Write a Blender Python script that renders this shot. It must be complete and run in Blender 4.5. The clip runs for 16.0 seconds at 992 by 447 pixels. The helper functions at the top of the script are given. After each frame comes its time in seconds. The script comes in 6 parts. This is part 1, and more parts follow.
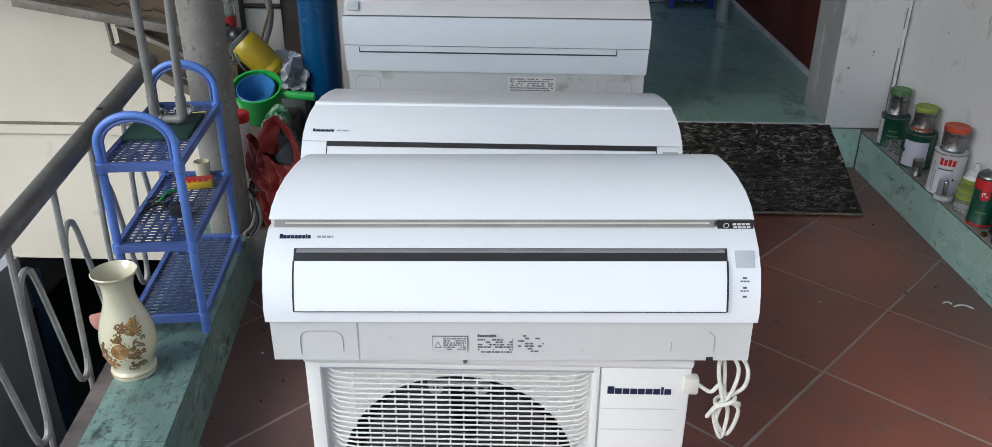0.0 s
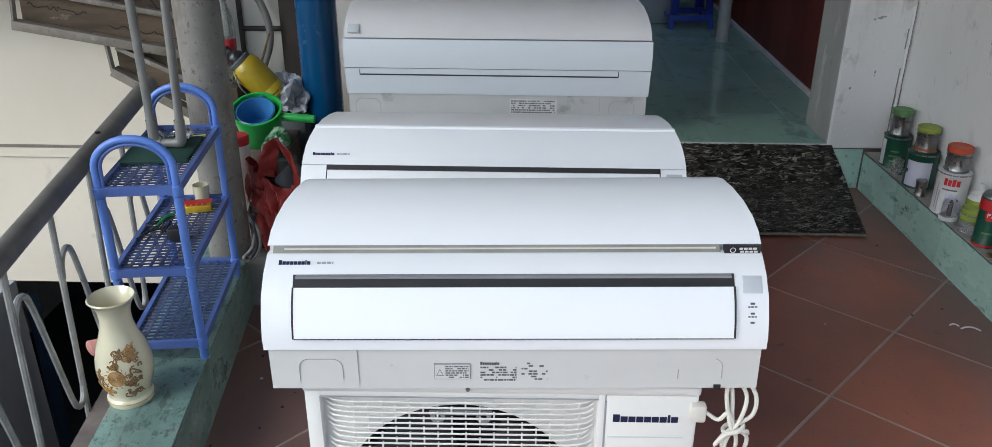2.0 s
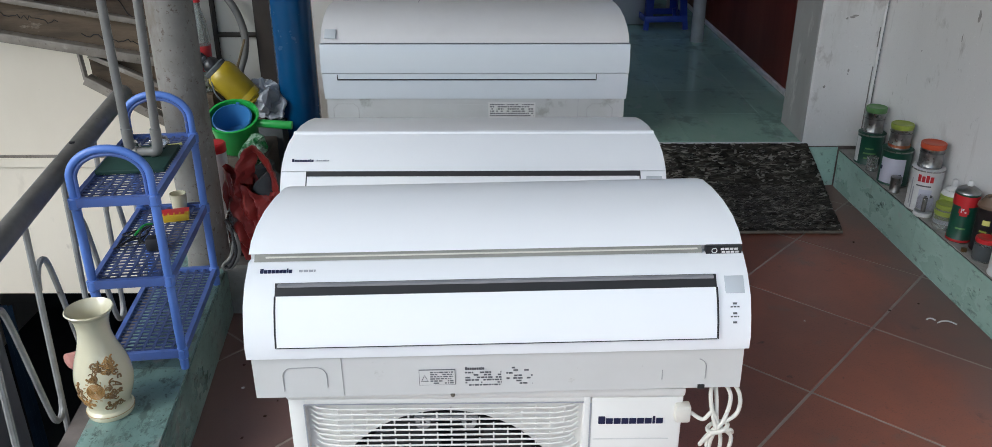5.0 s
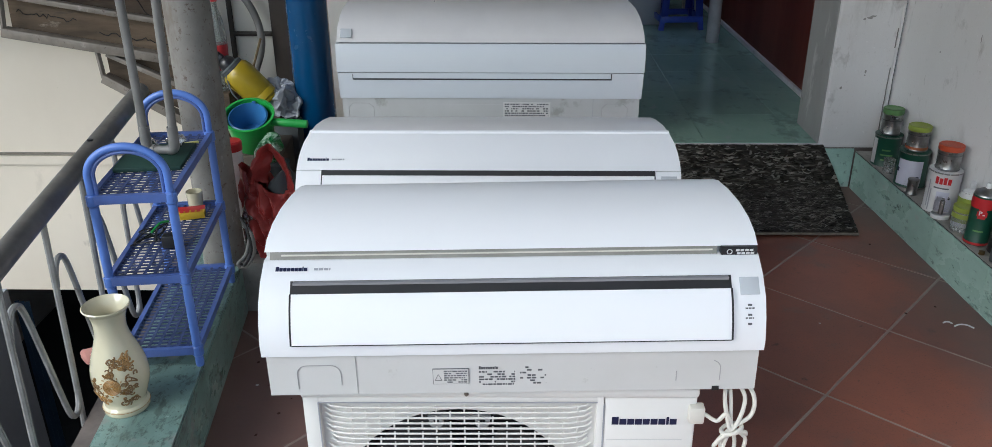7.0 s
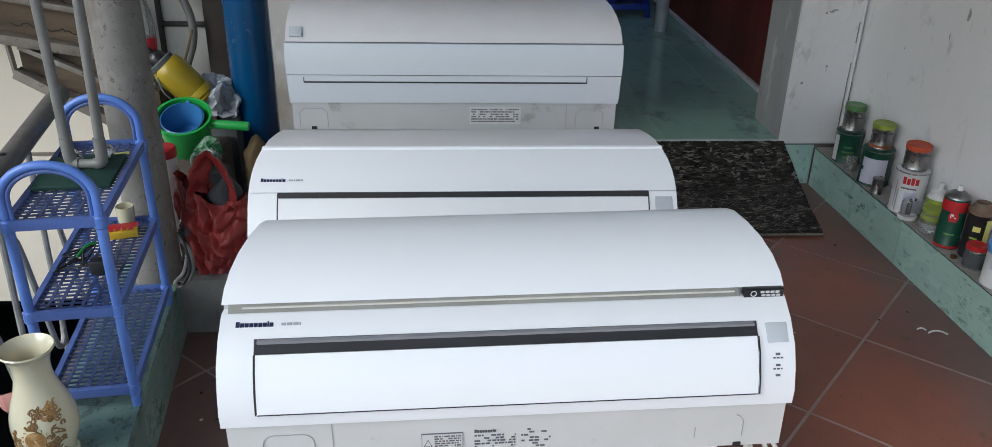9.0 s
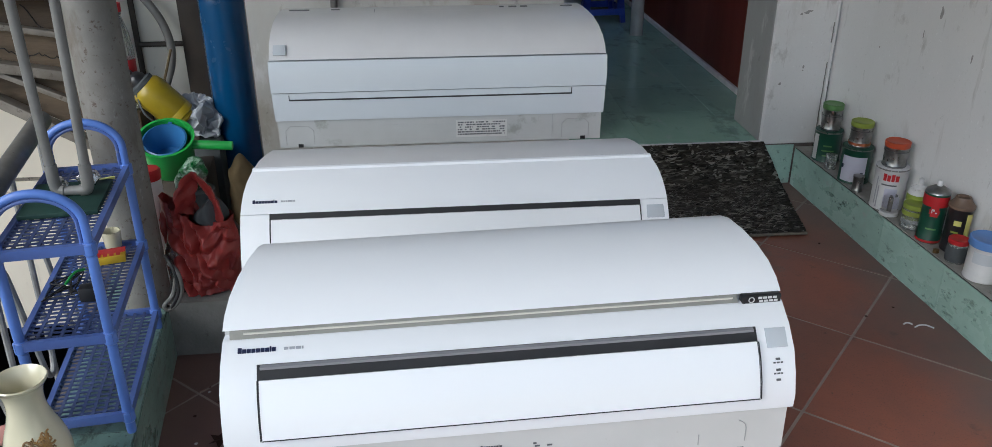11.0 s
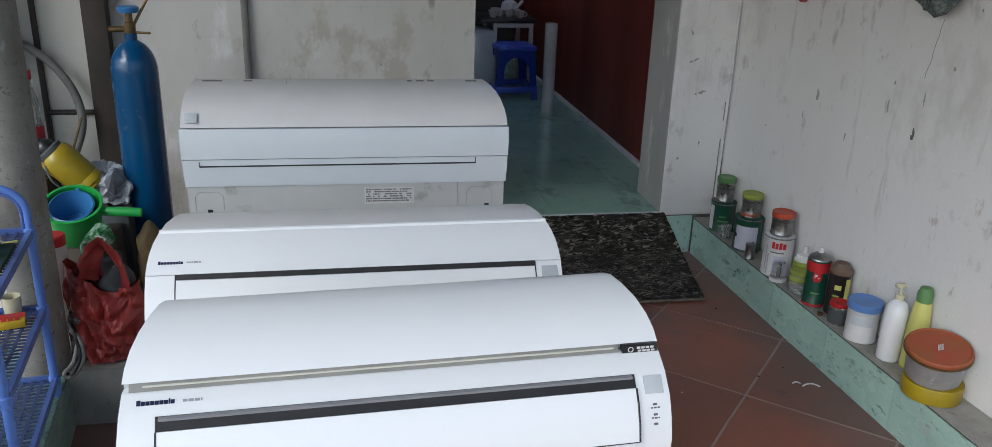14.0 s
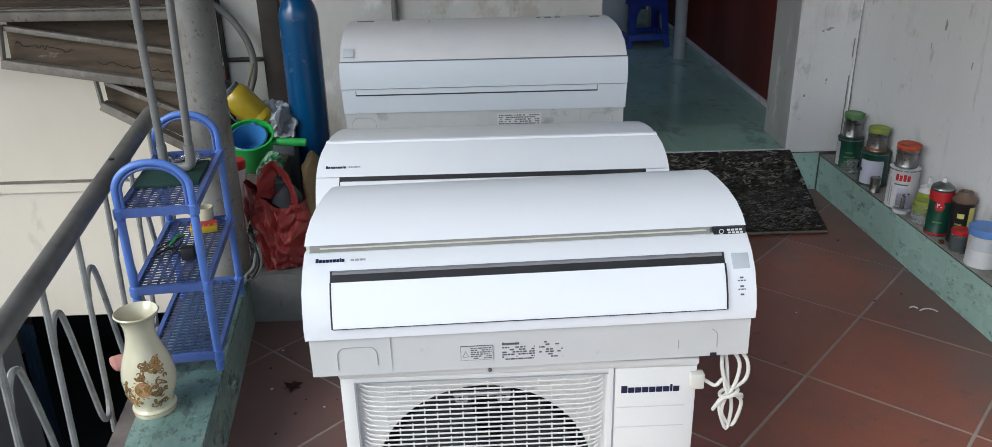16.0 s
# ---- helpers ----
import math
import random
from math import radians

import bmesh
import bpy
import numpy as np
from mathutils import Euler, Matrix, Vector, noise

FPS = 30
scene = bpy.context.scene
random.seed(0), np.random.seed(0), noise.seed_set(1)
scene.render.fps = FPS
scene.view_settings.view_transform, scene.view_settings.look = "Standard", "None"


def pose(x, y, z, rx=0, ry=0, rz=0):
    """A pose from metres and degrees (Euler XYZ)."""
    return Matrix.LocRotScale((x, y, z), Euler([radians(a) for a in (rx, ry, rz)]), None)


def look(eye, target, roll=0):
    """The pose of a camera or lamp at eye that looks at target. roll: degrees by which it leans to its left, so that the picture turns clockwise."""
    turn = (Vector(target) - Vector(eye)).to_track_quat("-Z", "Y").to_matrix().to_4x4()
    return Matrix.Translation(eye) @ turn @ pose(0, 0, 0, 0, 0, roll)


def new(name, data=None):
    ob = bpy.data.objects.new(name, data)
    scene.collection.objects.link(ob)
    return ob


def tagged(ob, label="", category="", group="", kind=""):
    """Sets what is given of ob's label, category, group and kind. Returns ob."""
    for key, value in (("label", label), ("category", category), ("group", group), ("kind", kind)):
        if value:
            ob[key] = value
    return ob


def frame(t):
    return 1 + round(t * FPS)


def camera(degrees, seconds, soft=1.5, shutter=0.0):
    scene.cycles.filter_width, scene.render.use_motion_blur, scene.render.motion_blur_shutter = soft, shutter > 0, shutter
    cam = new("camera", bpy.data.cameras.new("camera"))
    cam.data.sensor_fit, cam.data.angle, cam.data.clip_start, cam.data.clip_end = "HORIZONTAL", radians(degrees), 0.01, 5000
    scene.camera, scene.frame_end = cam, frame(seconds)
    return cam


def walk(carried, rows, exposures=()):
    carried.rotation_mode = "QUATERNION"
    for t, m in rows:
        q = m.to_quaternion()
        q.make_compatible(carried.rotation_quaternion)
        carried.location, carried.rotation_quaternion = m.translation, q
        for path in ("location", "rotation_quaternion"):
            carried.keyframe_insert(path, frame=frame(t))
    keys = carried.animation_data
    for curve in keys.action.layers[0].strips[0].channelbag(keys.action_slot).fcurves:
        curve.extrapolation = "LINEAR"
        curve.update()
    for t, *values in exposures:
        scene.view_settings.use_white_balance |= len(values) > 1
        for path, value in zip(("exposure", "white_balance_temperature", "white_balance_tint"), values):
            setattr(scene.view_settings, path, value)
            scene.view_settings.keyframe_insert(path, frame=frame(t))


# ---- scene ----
cam = camera(60.5, 16.0, soft=0.4)
PATH = [
    (0, (-0.214, -0.897, 1.381), (-0.273, 0.9, 0.505), 0.3),
    (0.5, (-0.214, -0.903, 1.387), (-0.278, 0.903, 0.531), 0.4),
    (1, (-0.219, -0.901, 1.385), (-0.287, 0.913, 0.544), 0.3),
    (1.5, (-0.221, -0.889, 1.381), (-0.287, 0.927, 0.547), 0.3),
    (2, (-0.219, -0.873, 1.379), (-0.279, 0.944, 0.545), 0.1),
    (2.5, (-0.215, -0.866, 1.382), (-0.261, 0.951, 0.548), -0.2),
    (3, (-0.215, -0.849, 1.383), (-0.229, 0.971, 0.554), -0.4),
    (3.5, (-0.207, -0.847, 1.388), (-0.145, 0.975, 0.567), 0.4),
    (4, (-0.221, -0.856, 1.384), (-0.196, 0.964, 0.556), 0.0),
    (4.5, (-0.225, -0.87, 1.382), (-0.222, 0.95, 0.553), -0.2),
    (7, (-0.227, -0.872, 1.382), (-0.268, 0.947, 0.553), -0.3),
    (7.5, (-0.232, -0.849, 1.38), (-0.269, 0.969, 0.547), -0.3),
    (8, (-0.252, -0.792, 1.378), (-0.237, 1.016, 0.523), 0.2),
    (8.5, (-0.294, -0.719, 1.385), (-0.218, 1.081, 0.517), 1.2),
    (9, (-0.321, -0.675, 1.388), (-0.2, 1.122, 0.518), 1.2),
    (9.2, (-0.325, -0.664, 1.39), (-0.191, 1.129, 0.513), 1.2),
    (11.5, (-0.349, -0.672, 1.403), (-0.175, 1.136, 0.565), -0.5),
    (12, (-0.34, -0.66, 1.394), (-0.175, 1.158, 0.575), -1.1),
    (12.5, (-0.335, -0.666, 1.397), (-0.173, 1.154, 0.585), -1.1),
    (13, (-0.329, -0.68, 1.404), (-0.11, 1.157, 0.643), -0.6),
    (13.5, (-0.319, -0.694, 1.4), (-0.03, 1.147, 0.675), 0.5),
    (14, (-0.319, -0.763, 1.412), (0.04, 1.079, 0.72), 2.0),
    (14.5, (-0.317, -0.862, 1.416), (0.005, 0.991, 0.735), 1.6),
    (14.8, (-0.325, -0.923, 1.408), (-0.129, 0.938, 0.702), 0.6),
    (15, (-0.325, -0.956, 1.405), (-0.24, 0.907, 0.683), -0.7),
    (15.5, (-0.324, -1.018, 1.397), (-0.298, 0.834, 0.642), -1.0),
    (16, (-0.312, -1.037, 1.391), (-0.277, 0.806, 0.614), -1.3),
]
walk(cam, [(t, look(eye, target, roll)) for t, eye, target, roll in PATH], exposures=((0.0, 0.73, 5700, 4), (7.5, 0.71, 5700, 4), (9.0, 0.65, 5700, 4), (12.5, 0.63, 5700, 4), (14.5, 0.64, 5700, 4), (16.0, 0.74, 5700, 4)))

# ---------------------------------------------------------------- light
world = bpy.data.worlds.new("sky")
scene.world = world
world.use_nodes = True
_n = world.node_tree.nodes
_sky = _n.new("ShaderNodeTexSky")
_sky.sky_type = "NISHITA"
_sky.sun_disc = False
_sky.sun_elevation = radians(38)
_sky.sun_rotation = radians(230)
_sky.air_density = 1.0
_sky.dust_density = 3.0
_n["Background"].inputs["Strength"].default_value = 0.13
world.node_tree.links.new(_sky.outputs[0], _n["Background"].inputs["Color"])
sun = new("sun", bpy.data.lights.new("sun", "SUN"))
sun.data.energy, sun.data.angle, sun.data.color = 1.45, radians(40), (1.0, 0.98, 0.96)
sun.matrix_world = look((-4.6, -3.8, 4.65), (0.0, 0.0, 0.0))


# ---------------------------------------------------------------- materials
def socket(node, name, value):
    node.inputs[name].default_value = value


def surface(name, base, other=None, rough=0.5, metal=0.0, scale=8.0, mix=0.5, fine=60.0, bump=0.1, coat=0.0,
            spots=None, spot_scale=20.0, spot_at=0.68, piece=0.0, stretch=(1, 1, 1), contrast=0.22, glass=0.0, rough_var=0.12, more=(), wide=False, dust=None):
    """Two-scale mottled surface: base turning to other in soft patches, fine grain, spots, relief."""
    m = bpy.data.materials.new(name)
    m.use_nodes = True
    t = m.node_tree
    N, L = t.nodes, t.links
    p = N["Principled BSDF"]
    other = other or tuple(c * 0.8 for c in base)
    where = N.new("ShaderNodeNewGeometry").outputs["Position"] if wide else N.new("ShaderNodeTexCoord").outputs["Object"]
    mp = N.new("ShaderNodeMapping")
    mp.inputs["Scale"].default_value = stretch
    L.new(where, mp.inputs["Vector"])
    big = N.new("ShaderNodeTexNoise")
    socket(big, "Scale", scale), socket(big, "Detail", 6.0), socket(big, "Roughness", 0.62)
    L.new(mp.outputs[0], big.inputs["Vector"])
    ramp = N.new("ShaderNodeMapRange")
    socket(ramp, "From Min", 0.5 - contrast), socket(ramp, "From Max", 0.5 + contrast), socket(ramp, "To Max", mix * 2)
    ramp.clamp = True
    L.new(big.outputs["Fac"], ramp.inputs["Value"])
    m1 = N.new("ShaderNodeMix")
    m1.data_type = "RGBA"
    m1.inputs[6].default_value, m1.inputs[7].default_value = (*base, 1), (*other, 1)
    L.new(ramp.outputs[0], m1.inputs[0])
    small = N.new("ShaderNodeTexNoise")
    socket(small, "Scale", fine), socket(small, "Detail", 4.0)
    L.new(mp.outputs[0], small.inputs["Vector"])
    colour = m1.outputs[2]
    layers = ([(spots, spot_scale, spot_at, stretch)] if spots else []) + list(more)
    for k, (tone, size, start, pull) in enumerate(layers):
        mq = N.new("ShaderNodeMapping")
        mq.inputs["Scale"].default_value = pull
        mq.inputs["Location"].default_value = (k * 3.1, k * 1.7, k * 2.3)
        L.new(where, mq.inputs["Vector"])
        sp = N.new("ShaderNodeTexNoise")
        socket(sp, "Scale", size), socket(sp, "Detail", 6.0), socket(sp, "Roughness", 0.68)
        L.new(mq.outputs[0], sp.inputs["Vector"])
        sr = N.new("ShaderNodeMapRange")
        socket(sr, "From Min", start), socket(sr, "From Max", start + 0.08)
        socket(sr, "To Max", 0.85)
        sr.clamp = True
        L.new(sp.outputs["Fac"], sr.inputs["Value"])
        m2 = N.new("ShaderNodeMix")
        m2.data_type = "RGBA"
        m2.inputs[7].default_value = (*tone, 1)
        L.new(sr.outputs[0], m2.inputs[0])
        L.new(colour, m2.inputs[6])
        colour = m2.outputs[2]
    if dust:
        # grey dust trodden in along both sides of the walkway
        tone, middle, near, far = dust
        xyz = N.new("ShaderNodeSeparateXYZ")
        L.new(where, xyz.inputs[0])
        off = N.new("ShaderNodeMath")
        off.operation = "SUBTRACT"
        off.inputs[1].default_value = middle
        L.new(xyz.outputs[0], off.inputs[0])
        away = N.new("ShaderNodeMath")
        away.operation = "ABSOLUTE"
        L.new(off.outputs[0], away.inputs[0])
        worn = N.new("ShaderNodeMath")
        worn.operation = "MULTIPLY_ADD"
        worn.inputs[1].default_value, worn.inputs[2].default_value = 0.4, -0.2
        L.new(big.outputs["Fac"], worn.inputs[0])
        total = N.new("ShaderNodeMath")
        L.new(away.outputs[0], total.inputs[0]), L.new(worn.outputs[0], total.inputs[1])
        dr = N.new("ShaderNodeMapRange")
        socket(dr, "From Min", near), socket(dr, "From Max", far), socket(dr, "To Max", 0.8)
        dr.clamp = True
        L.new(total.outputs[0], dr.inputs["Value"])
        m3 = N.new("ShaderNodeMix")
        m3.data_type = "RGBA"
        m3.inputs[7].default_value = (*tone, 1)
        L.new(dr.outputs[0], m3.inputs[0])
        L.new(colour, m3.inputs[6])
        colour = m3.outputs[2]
    if piece:
        oi = N.new("ShaderNodeObjectInfo")
        pr = N.new("ShaderNodeMapRange")
        socket(pr, "To Min", 1 - piece), socket(pr, "To Max", 1 + piece)
        L.new(oi.outputs["Random"], pr.inputs["Value"])
        hv = N.new("ShaderNodeHueSaturation")
        L.new(pr.outputs[0], hv.inputs["Value"])
        L.new(colour, hv.inputs["Color"])
        colour = hv.outputs[0]
    L.new(colour, p.inputs["Base Color"])
    rr = N.new("ShaderNodeMapRange")
    socket(rr, "To Min", max(0.02, rough - rough_var)), socket(rr, "To Max", min(1, rough + rough_var))
    L.new(big.outputs["Fac"], rr.inputs["Value"])
    L.new(rr.outputs[0], p.inputs["Roughness"])
    p.inputs["Metallic"].default_value = metal
    p.inputs["Coat Weight"].default_value = coat
    p.inputs["Transmission Weight"].default_value = glass
    if bump:
        b = N.new("ShaderNodeBump")
        socket(b, "Strength", bump), socket(b, "Distance", 0.004)
        L.new(small.outputs["Fac"], b.inputs["Height"])
        L.new(b.outputs[0], p.inputs["Normal"])
    return m


WHITE = surface("white_plastic", (0.80, 0.81, 0.83), (0.77, 0.78, 0.80), rough=0.3, bump=0.015, scale=3, mix=0.3, rough_var=0.05)
GLOSSY = surface("glossy_white_plastic", (0.84, 0.85, 0.87), (0.82, 0.83, 0.85), rough=0.14, bump=0.0, scale=3, mix=0.3, rough_var=0.04)
BAND = surface("pale_grey_plastic", (0.60, 0.60, 0.59), (0.54, 0.54, 0.52), rough=0.42, bump=0.02, scale=5, mix=0.4,
               spots=(0.42, 0.41, 0.38), spot_scale=14, spot_at=0.66)
IVORY = surface("ivory_metal", (0.74, 0.73, 0.70), (0.68, 0.67, 0.64), rough=0.4, bump=0.02, scale=6, mix=0.4,
                spots=(0.45, 0.42, 0.37), spot_scale=25, spot_at=0.7)
# grey from dust and from weak overhead light, both put into the colour
DIMDUSTYWHITE = surface("dim_dusty_white_plastic", (0.66, 0.65, 0.655), (0.58, 0.57, 0.575), rough=0.34, bump=0.02, scale=4, mix=0.5, rough_var=0.1)
GRIMY = surface("grimy_grey_plastic", (0.50, 0.51, 0.51), (0.42, 0.425, 0.42), rough=0.42, bump=0.02, scale=5, mix=0.5,
                spots=(0.30, 0.30, 0.28), spot_scale=9, spot_at=0.60)
# white plastic of the rear unit; its cool grey holds the shade there
SHADEDWHITE = surface("shade_toned_white_plastic", (0.60, 0.635, 0.675), (0.55, 0.585, 0.625), rough=0.16, bump=0.0, scale=3, mix=0.4, rough_var=0.05)
# near-black for joints and gaps; the open slot's shade is in it
SLOTGREY = surface("gap_shade_joint_grey", (0.022, 0.022, 0.024), rough=0.7, bump=0.0)
RECESS = surface("recess_shade_grey", (0.055, 0.055, 0.06), rough=0.6, bump=0.0)
NOSING = surface("pale_dusty_cement", (0.40, 0.385, 0.35), (0.27, 0.26, 0.235), rough=0.85, scale=12, mix=0.6, bump=0.25,
                 spots=(0.10, 0.10, 0.09), spot_scale=34, spot_at=0.63)
LOUVRE = surface("louvre_shade_grey", (0.27, 0.27, 0.29), rough=0.4, bump=0.0)
# cream toned down so a shallow band reads as a shaded slot
CREAMGAP = surface("shade_toned_cream", (0.29, 0.285, 0.255), (0.20, 0.195, 0.17), rough=0.6, bump=0.05, scale=12)
DISPLAY = surface("display_grey", (0.52, 0.55, 0.58), (0.48, 0.51, 0.54), rough=0.2, bump=0.0)
NAVY = surface("navy_print", (0.012, 0.018, 0.06), rough=0.4, bump=0.0)
INK = surface("grey_print", (0.12, 0.12, 0.13), rough=0.5, bump=0.0)
PALEINK = surface("pale_print", (0.38, 0.39, 0.42), rough=0.5, bump=0.0)
FAINT = surface("faint_moulded_line", (0.40, 0.40, 0.40), rough=0.5, bump=0.0)
GATEWHITE = surface("pale_cream_sheet", (0.80, 0.77, 0.69), (0.72, 0.69, 0.61), rough=0.5, scale=3, mix=0.5, bump=0.05, spots=(0.40, 0.36, 0.30), spot_scale=16, spot_at=0.68)
BLACK = surface("black_plastic", (0.012, 0.012, 0.014), (0.02, 0.02, 0.022), rough=0.35, bump=0.02)
PAPER = surface("sticker_paper", (0.66, 0.66, 0.66), (0.6, 0.6, 0.6), rough=0.5, bump=0.0)
# near-black: shade of notches and fan interior, also board cracks
DARK = surface("shade_and_crack_black", (0.012, 0.012, 0.013), rough=0.8, bump=0.0)
FANGREY = surface("fan_grey", (0.045, 0.045, 0.046), rough=0.6, bump=0.0)
CORD = surface("white_cord", (0.68, 0.66, 0.60), (0.60, 0.58, 0.52), rough=0.42, bump=0.02)
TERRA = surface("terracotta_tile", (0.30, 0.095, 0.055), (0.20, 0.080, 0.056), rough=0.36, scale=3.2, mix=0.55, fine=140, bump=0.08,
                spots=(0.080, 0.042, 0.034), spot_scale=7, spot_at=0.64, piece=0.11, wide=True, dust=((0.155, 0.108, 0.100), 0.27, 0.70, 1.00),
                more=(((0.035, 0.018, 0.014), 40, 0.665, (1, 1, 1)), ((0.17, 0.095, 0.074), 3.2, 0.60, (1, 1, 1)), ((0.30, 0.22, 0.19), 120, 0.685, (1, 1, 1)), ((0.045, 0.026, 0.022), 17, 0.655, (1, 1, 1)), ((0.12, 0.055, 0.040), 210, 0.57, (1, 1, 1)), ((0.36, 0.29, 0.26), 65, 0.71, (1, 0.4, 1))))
GROUT = surface("dusty_grout", (0.40, 0.335, 0.29), (0.27, 0.22, 0.19), rough=0.9, scale=9, bump=0.3)
TEAL = surface("teal_marbled_tile", (0.46, 0.64, 0.56), (0.32, 0.48, 0.42), rough=0.28, scale=7, mix=0.55, fine=90, bump=0.03,
               spots=(0.06, 0.09, 0.08), spot_scale=20, spot_at=0.62, piece=0.08, wide=True, stretch=(1, 0.6, 1),
               more=(((0.02, 0.025, 0.022), 75, 0.645, (1, 1, 1)), ((0.40, 0.45, 0.42), 6, 0.60, (1, 1, 1)), ((0.16, 0.24, 0.205), 30, 0.58, (1, 0.4, 1))))
TEALGRIMY = surface("grimy_teal_tile", (0.25, 0.38, 0.34), (0.13, 0.205, 0.185), rough=0.30, scale=7, mix=0.6, fine=90, bump=0.05,
                    spots=(0.035, 0.05, 0.046), spot_scale=22, spot_at=0.565, piece=0.08, wide=True, stretch=(1, 0.6, 1),
                    more=(((0.012, 0.016, 0.014), 85, 0.585, (1, 1, 1)), ((0.23, 0.24, 0.225), 7, 0.575, (1, 1, 1)), ((0.075, 0.11, 0.098), 38, 0.55, (1, 0.4, 1)), ((0.33, 0.42, 0.38), 60, 0.64, (1, 1, 1))))
TEALFLOOR = surface("green_glazed_tile", (0.37, 0.56, 0.44), (0.27, 0.43, 0.34), rough=0.10, scale=3, mix=0.5, fine=40, bump=0.015,
                    spots=(0.21, 0.33, 0.26), spot_scale=5, spot_at=0.60, piece=0.04, rough_var=0.08, wide=True, stretch=(1, 0.5, 1),
                    more=(((0.38, 0.50, 0.44), 13, 0.61, (1, 0.5, 1)), ((0.05, 0.075, 0.065), 60, 0.70, (1, 1, 1)), ((0.22, 0.33, 0.27), 6, 0.55, (1, 0.7, 1))))
WRAP = surface("film_wrapped_grey_roll", (0.62, 0.63, 0.64), (0.48, 0.49, 0.50), rough=0.12, scale=14, bump=0.1, fine=30, coat=0.5)
REVEAL = surface("darker_grey_reveal", (0.40, 0.40, 0.385), (0.31, 0.31, 0.295), rough=0.85, scale=5, mix=0.5, bump=0.2, fine=110,
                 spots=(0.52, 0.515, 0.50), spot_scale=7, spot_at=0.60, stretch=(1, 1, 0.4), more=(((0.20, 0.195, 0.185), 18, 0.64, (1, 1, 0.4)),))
DUST = surface("dusty_cement", (0.17, 0.142, 0.128), (0.105, 0.088, 0.08), rough=0.85, scale=10, mix=0.6, bump=0.25,
               spots=(0.06, 0.06, 0.055), spot_scale=30, spot_at=0.64)
WALL = surface("dirty_white_wall", (0.80, 0.795, 0.79), (0.69, 0.68, 0.67), rough=0.75, scale=1.5, mix=0.5, fine=150, bump=0.12, contrast=0.3,
               spots=(0.47, 0.45, 0.43), spot_scale=7, spot_at=0.62, stretch=(1, 1, 0.45),
               more=(((0.62, 0.605, 0.59), 2.4, 0.555, (1, 1, 0.6)), ((0.50, 0.485, 0.47), 5, 0.63, (1, 1, 0.8)), ((0.40, 0.33, 0.29), 11, 0.66, (1, 1, 0.5)), ((0.54, 0.525, 0.505), 9, 0.60, (1, 1, 0.12)), ((0.52, 0.50, 0.48), 22, 0.66, (1, 1, 0.15)),
                     ((0.15, 0.14, 0.13), 42, 0.705, (1, 1, 0.7)), ((0.36, 0.345, 0.33), 24, 0.655, (1, 1, 0.5)), ((0.64, 0.63, 0.62), 110, 0.60, (1, 1, 0.8)), ((0.85, 0.85, 0.845), 70, 0.63, (1, 1, 0.7))))
BACKWALL = surface("grimy_back_wall", (0.60, 0.59, 0.565), (0.49, 0.48, 0.45), rough=0.75, scale=2.6, mix=0.5, fine=120, bump=0.2,
                   spots=(0.27, 0.25, 0.23), spot_scale=9, spot_at=0.61, stretch=(1, 1, 0.5),
                   more=(((0.42, 0.39, 0.34), 4.0, 0.56, (1, 1, 0.7)), ((0.16, 0.15, 0.14), 24, 0.66, (1, 1, 0.7)), ((0.70, 0.70, 0.69), 5, 0.60, (1, 1, 0.5))))
CREAM = surface("cream_wall", (0.72, 0.655, 0.545), (0.64, 0.575, 0.47), rough=0.8, scale=1.3, mix=0.5, fine=90, bump=0.1,
                more=(((0.56, 0.50, 0.41), 3, 0.62, (1, 1, 0.5)), ((0.20, 0.17, 0.14), 34, 0.72, (1, 1, 0.8))),
                spots=(0.50, 0.44, 0.36), spot_scale=8, spot_at=0.70, stretch=(1, 1, 0.5))
CONCRETE = surface("worn_concrete", (0.27, 0.265, 0.25), (0.19, 0.185, 0.17), rough=0.9, scale=9, mix=0.55, fine=110, bump=0.35,
                   spots=(0.09, 0.08, 0.07), spot_scale=32, spot_at=0.64)
PILLAR = surface("grey_pillar_paint", (0.225, 0.217, 0.20), (0.155, 0.145, 0.13), rough=0.6, scale=10, mix=0.5, fine=150, bump=0.15,
                 spots=(0.08, 0.05, 0.035), spot_scale=60, spot_at=0.585,
                 more=(((0.14, 0.12, 0.10), 8, 0.56, (1, 1, 0.3)), ((0.36, 0.36, 0.345), 14, 0.62, (1, 1, 0.5))))
RUSTWOOD = surface("weathered_brown_board", (0.090, 0.060, 0.036), (0.036, 0.025, 0.017), rough=0.85, scale=6, mix=0.6, bump=0.4,
                   stretch=(0.5, 1, 3), spots=(0.17, 0.13, 0.085), spot_scale=14, spot_at=0.63, more=(((0.012, 0.010, 0.008), 16, 0.62, (0.6, 1, 1.6)),))
TANBOARD = surface("stained_tan_board", (0.155, 0.110, 0.068), (0.062, 0.044, 0.028), rough=0.85, scale=4, mix=0.6, bump=0.4,
                   stretch=(0.5, 1, 3), spots=(0.07, 0.052, 0.038), spot_scale=12, spot_at=0.60, more=(((0.016, 0.013, 0.010), 20, 0.645, (0.5, 1, 1.8)), ((0.25, 0.21, 0.16), 9, 0.63, (0.6, 1, 1.2))))
STEELGREY = surface("grey_painted_steel", (0.235, 0.207, 0.172), (0.135, 0.115, 0.092), rough=0.55, scale=14, mix=0.5, bump=0.1,
                    spots=(0.055, 0.038, 0.026), spot_scale=40, spot_at=0.60, more=(((0.32, 0.30, 0.265), 9, 0.61, (1, 1, 1)),))
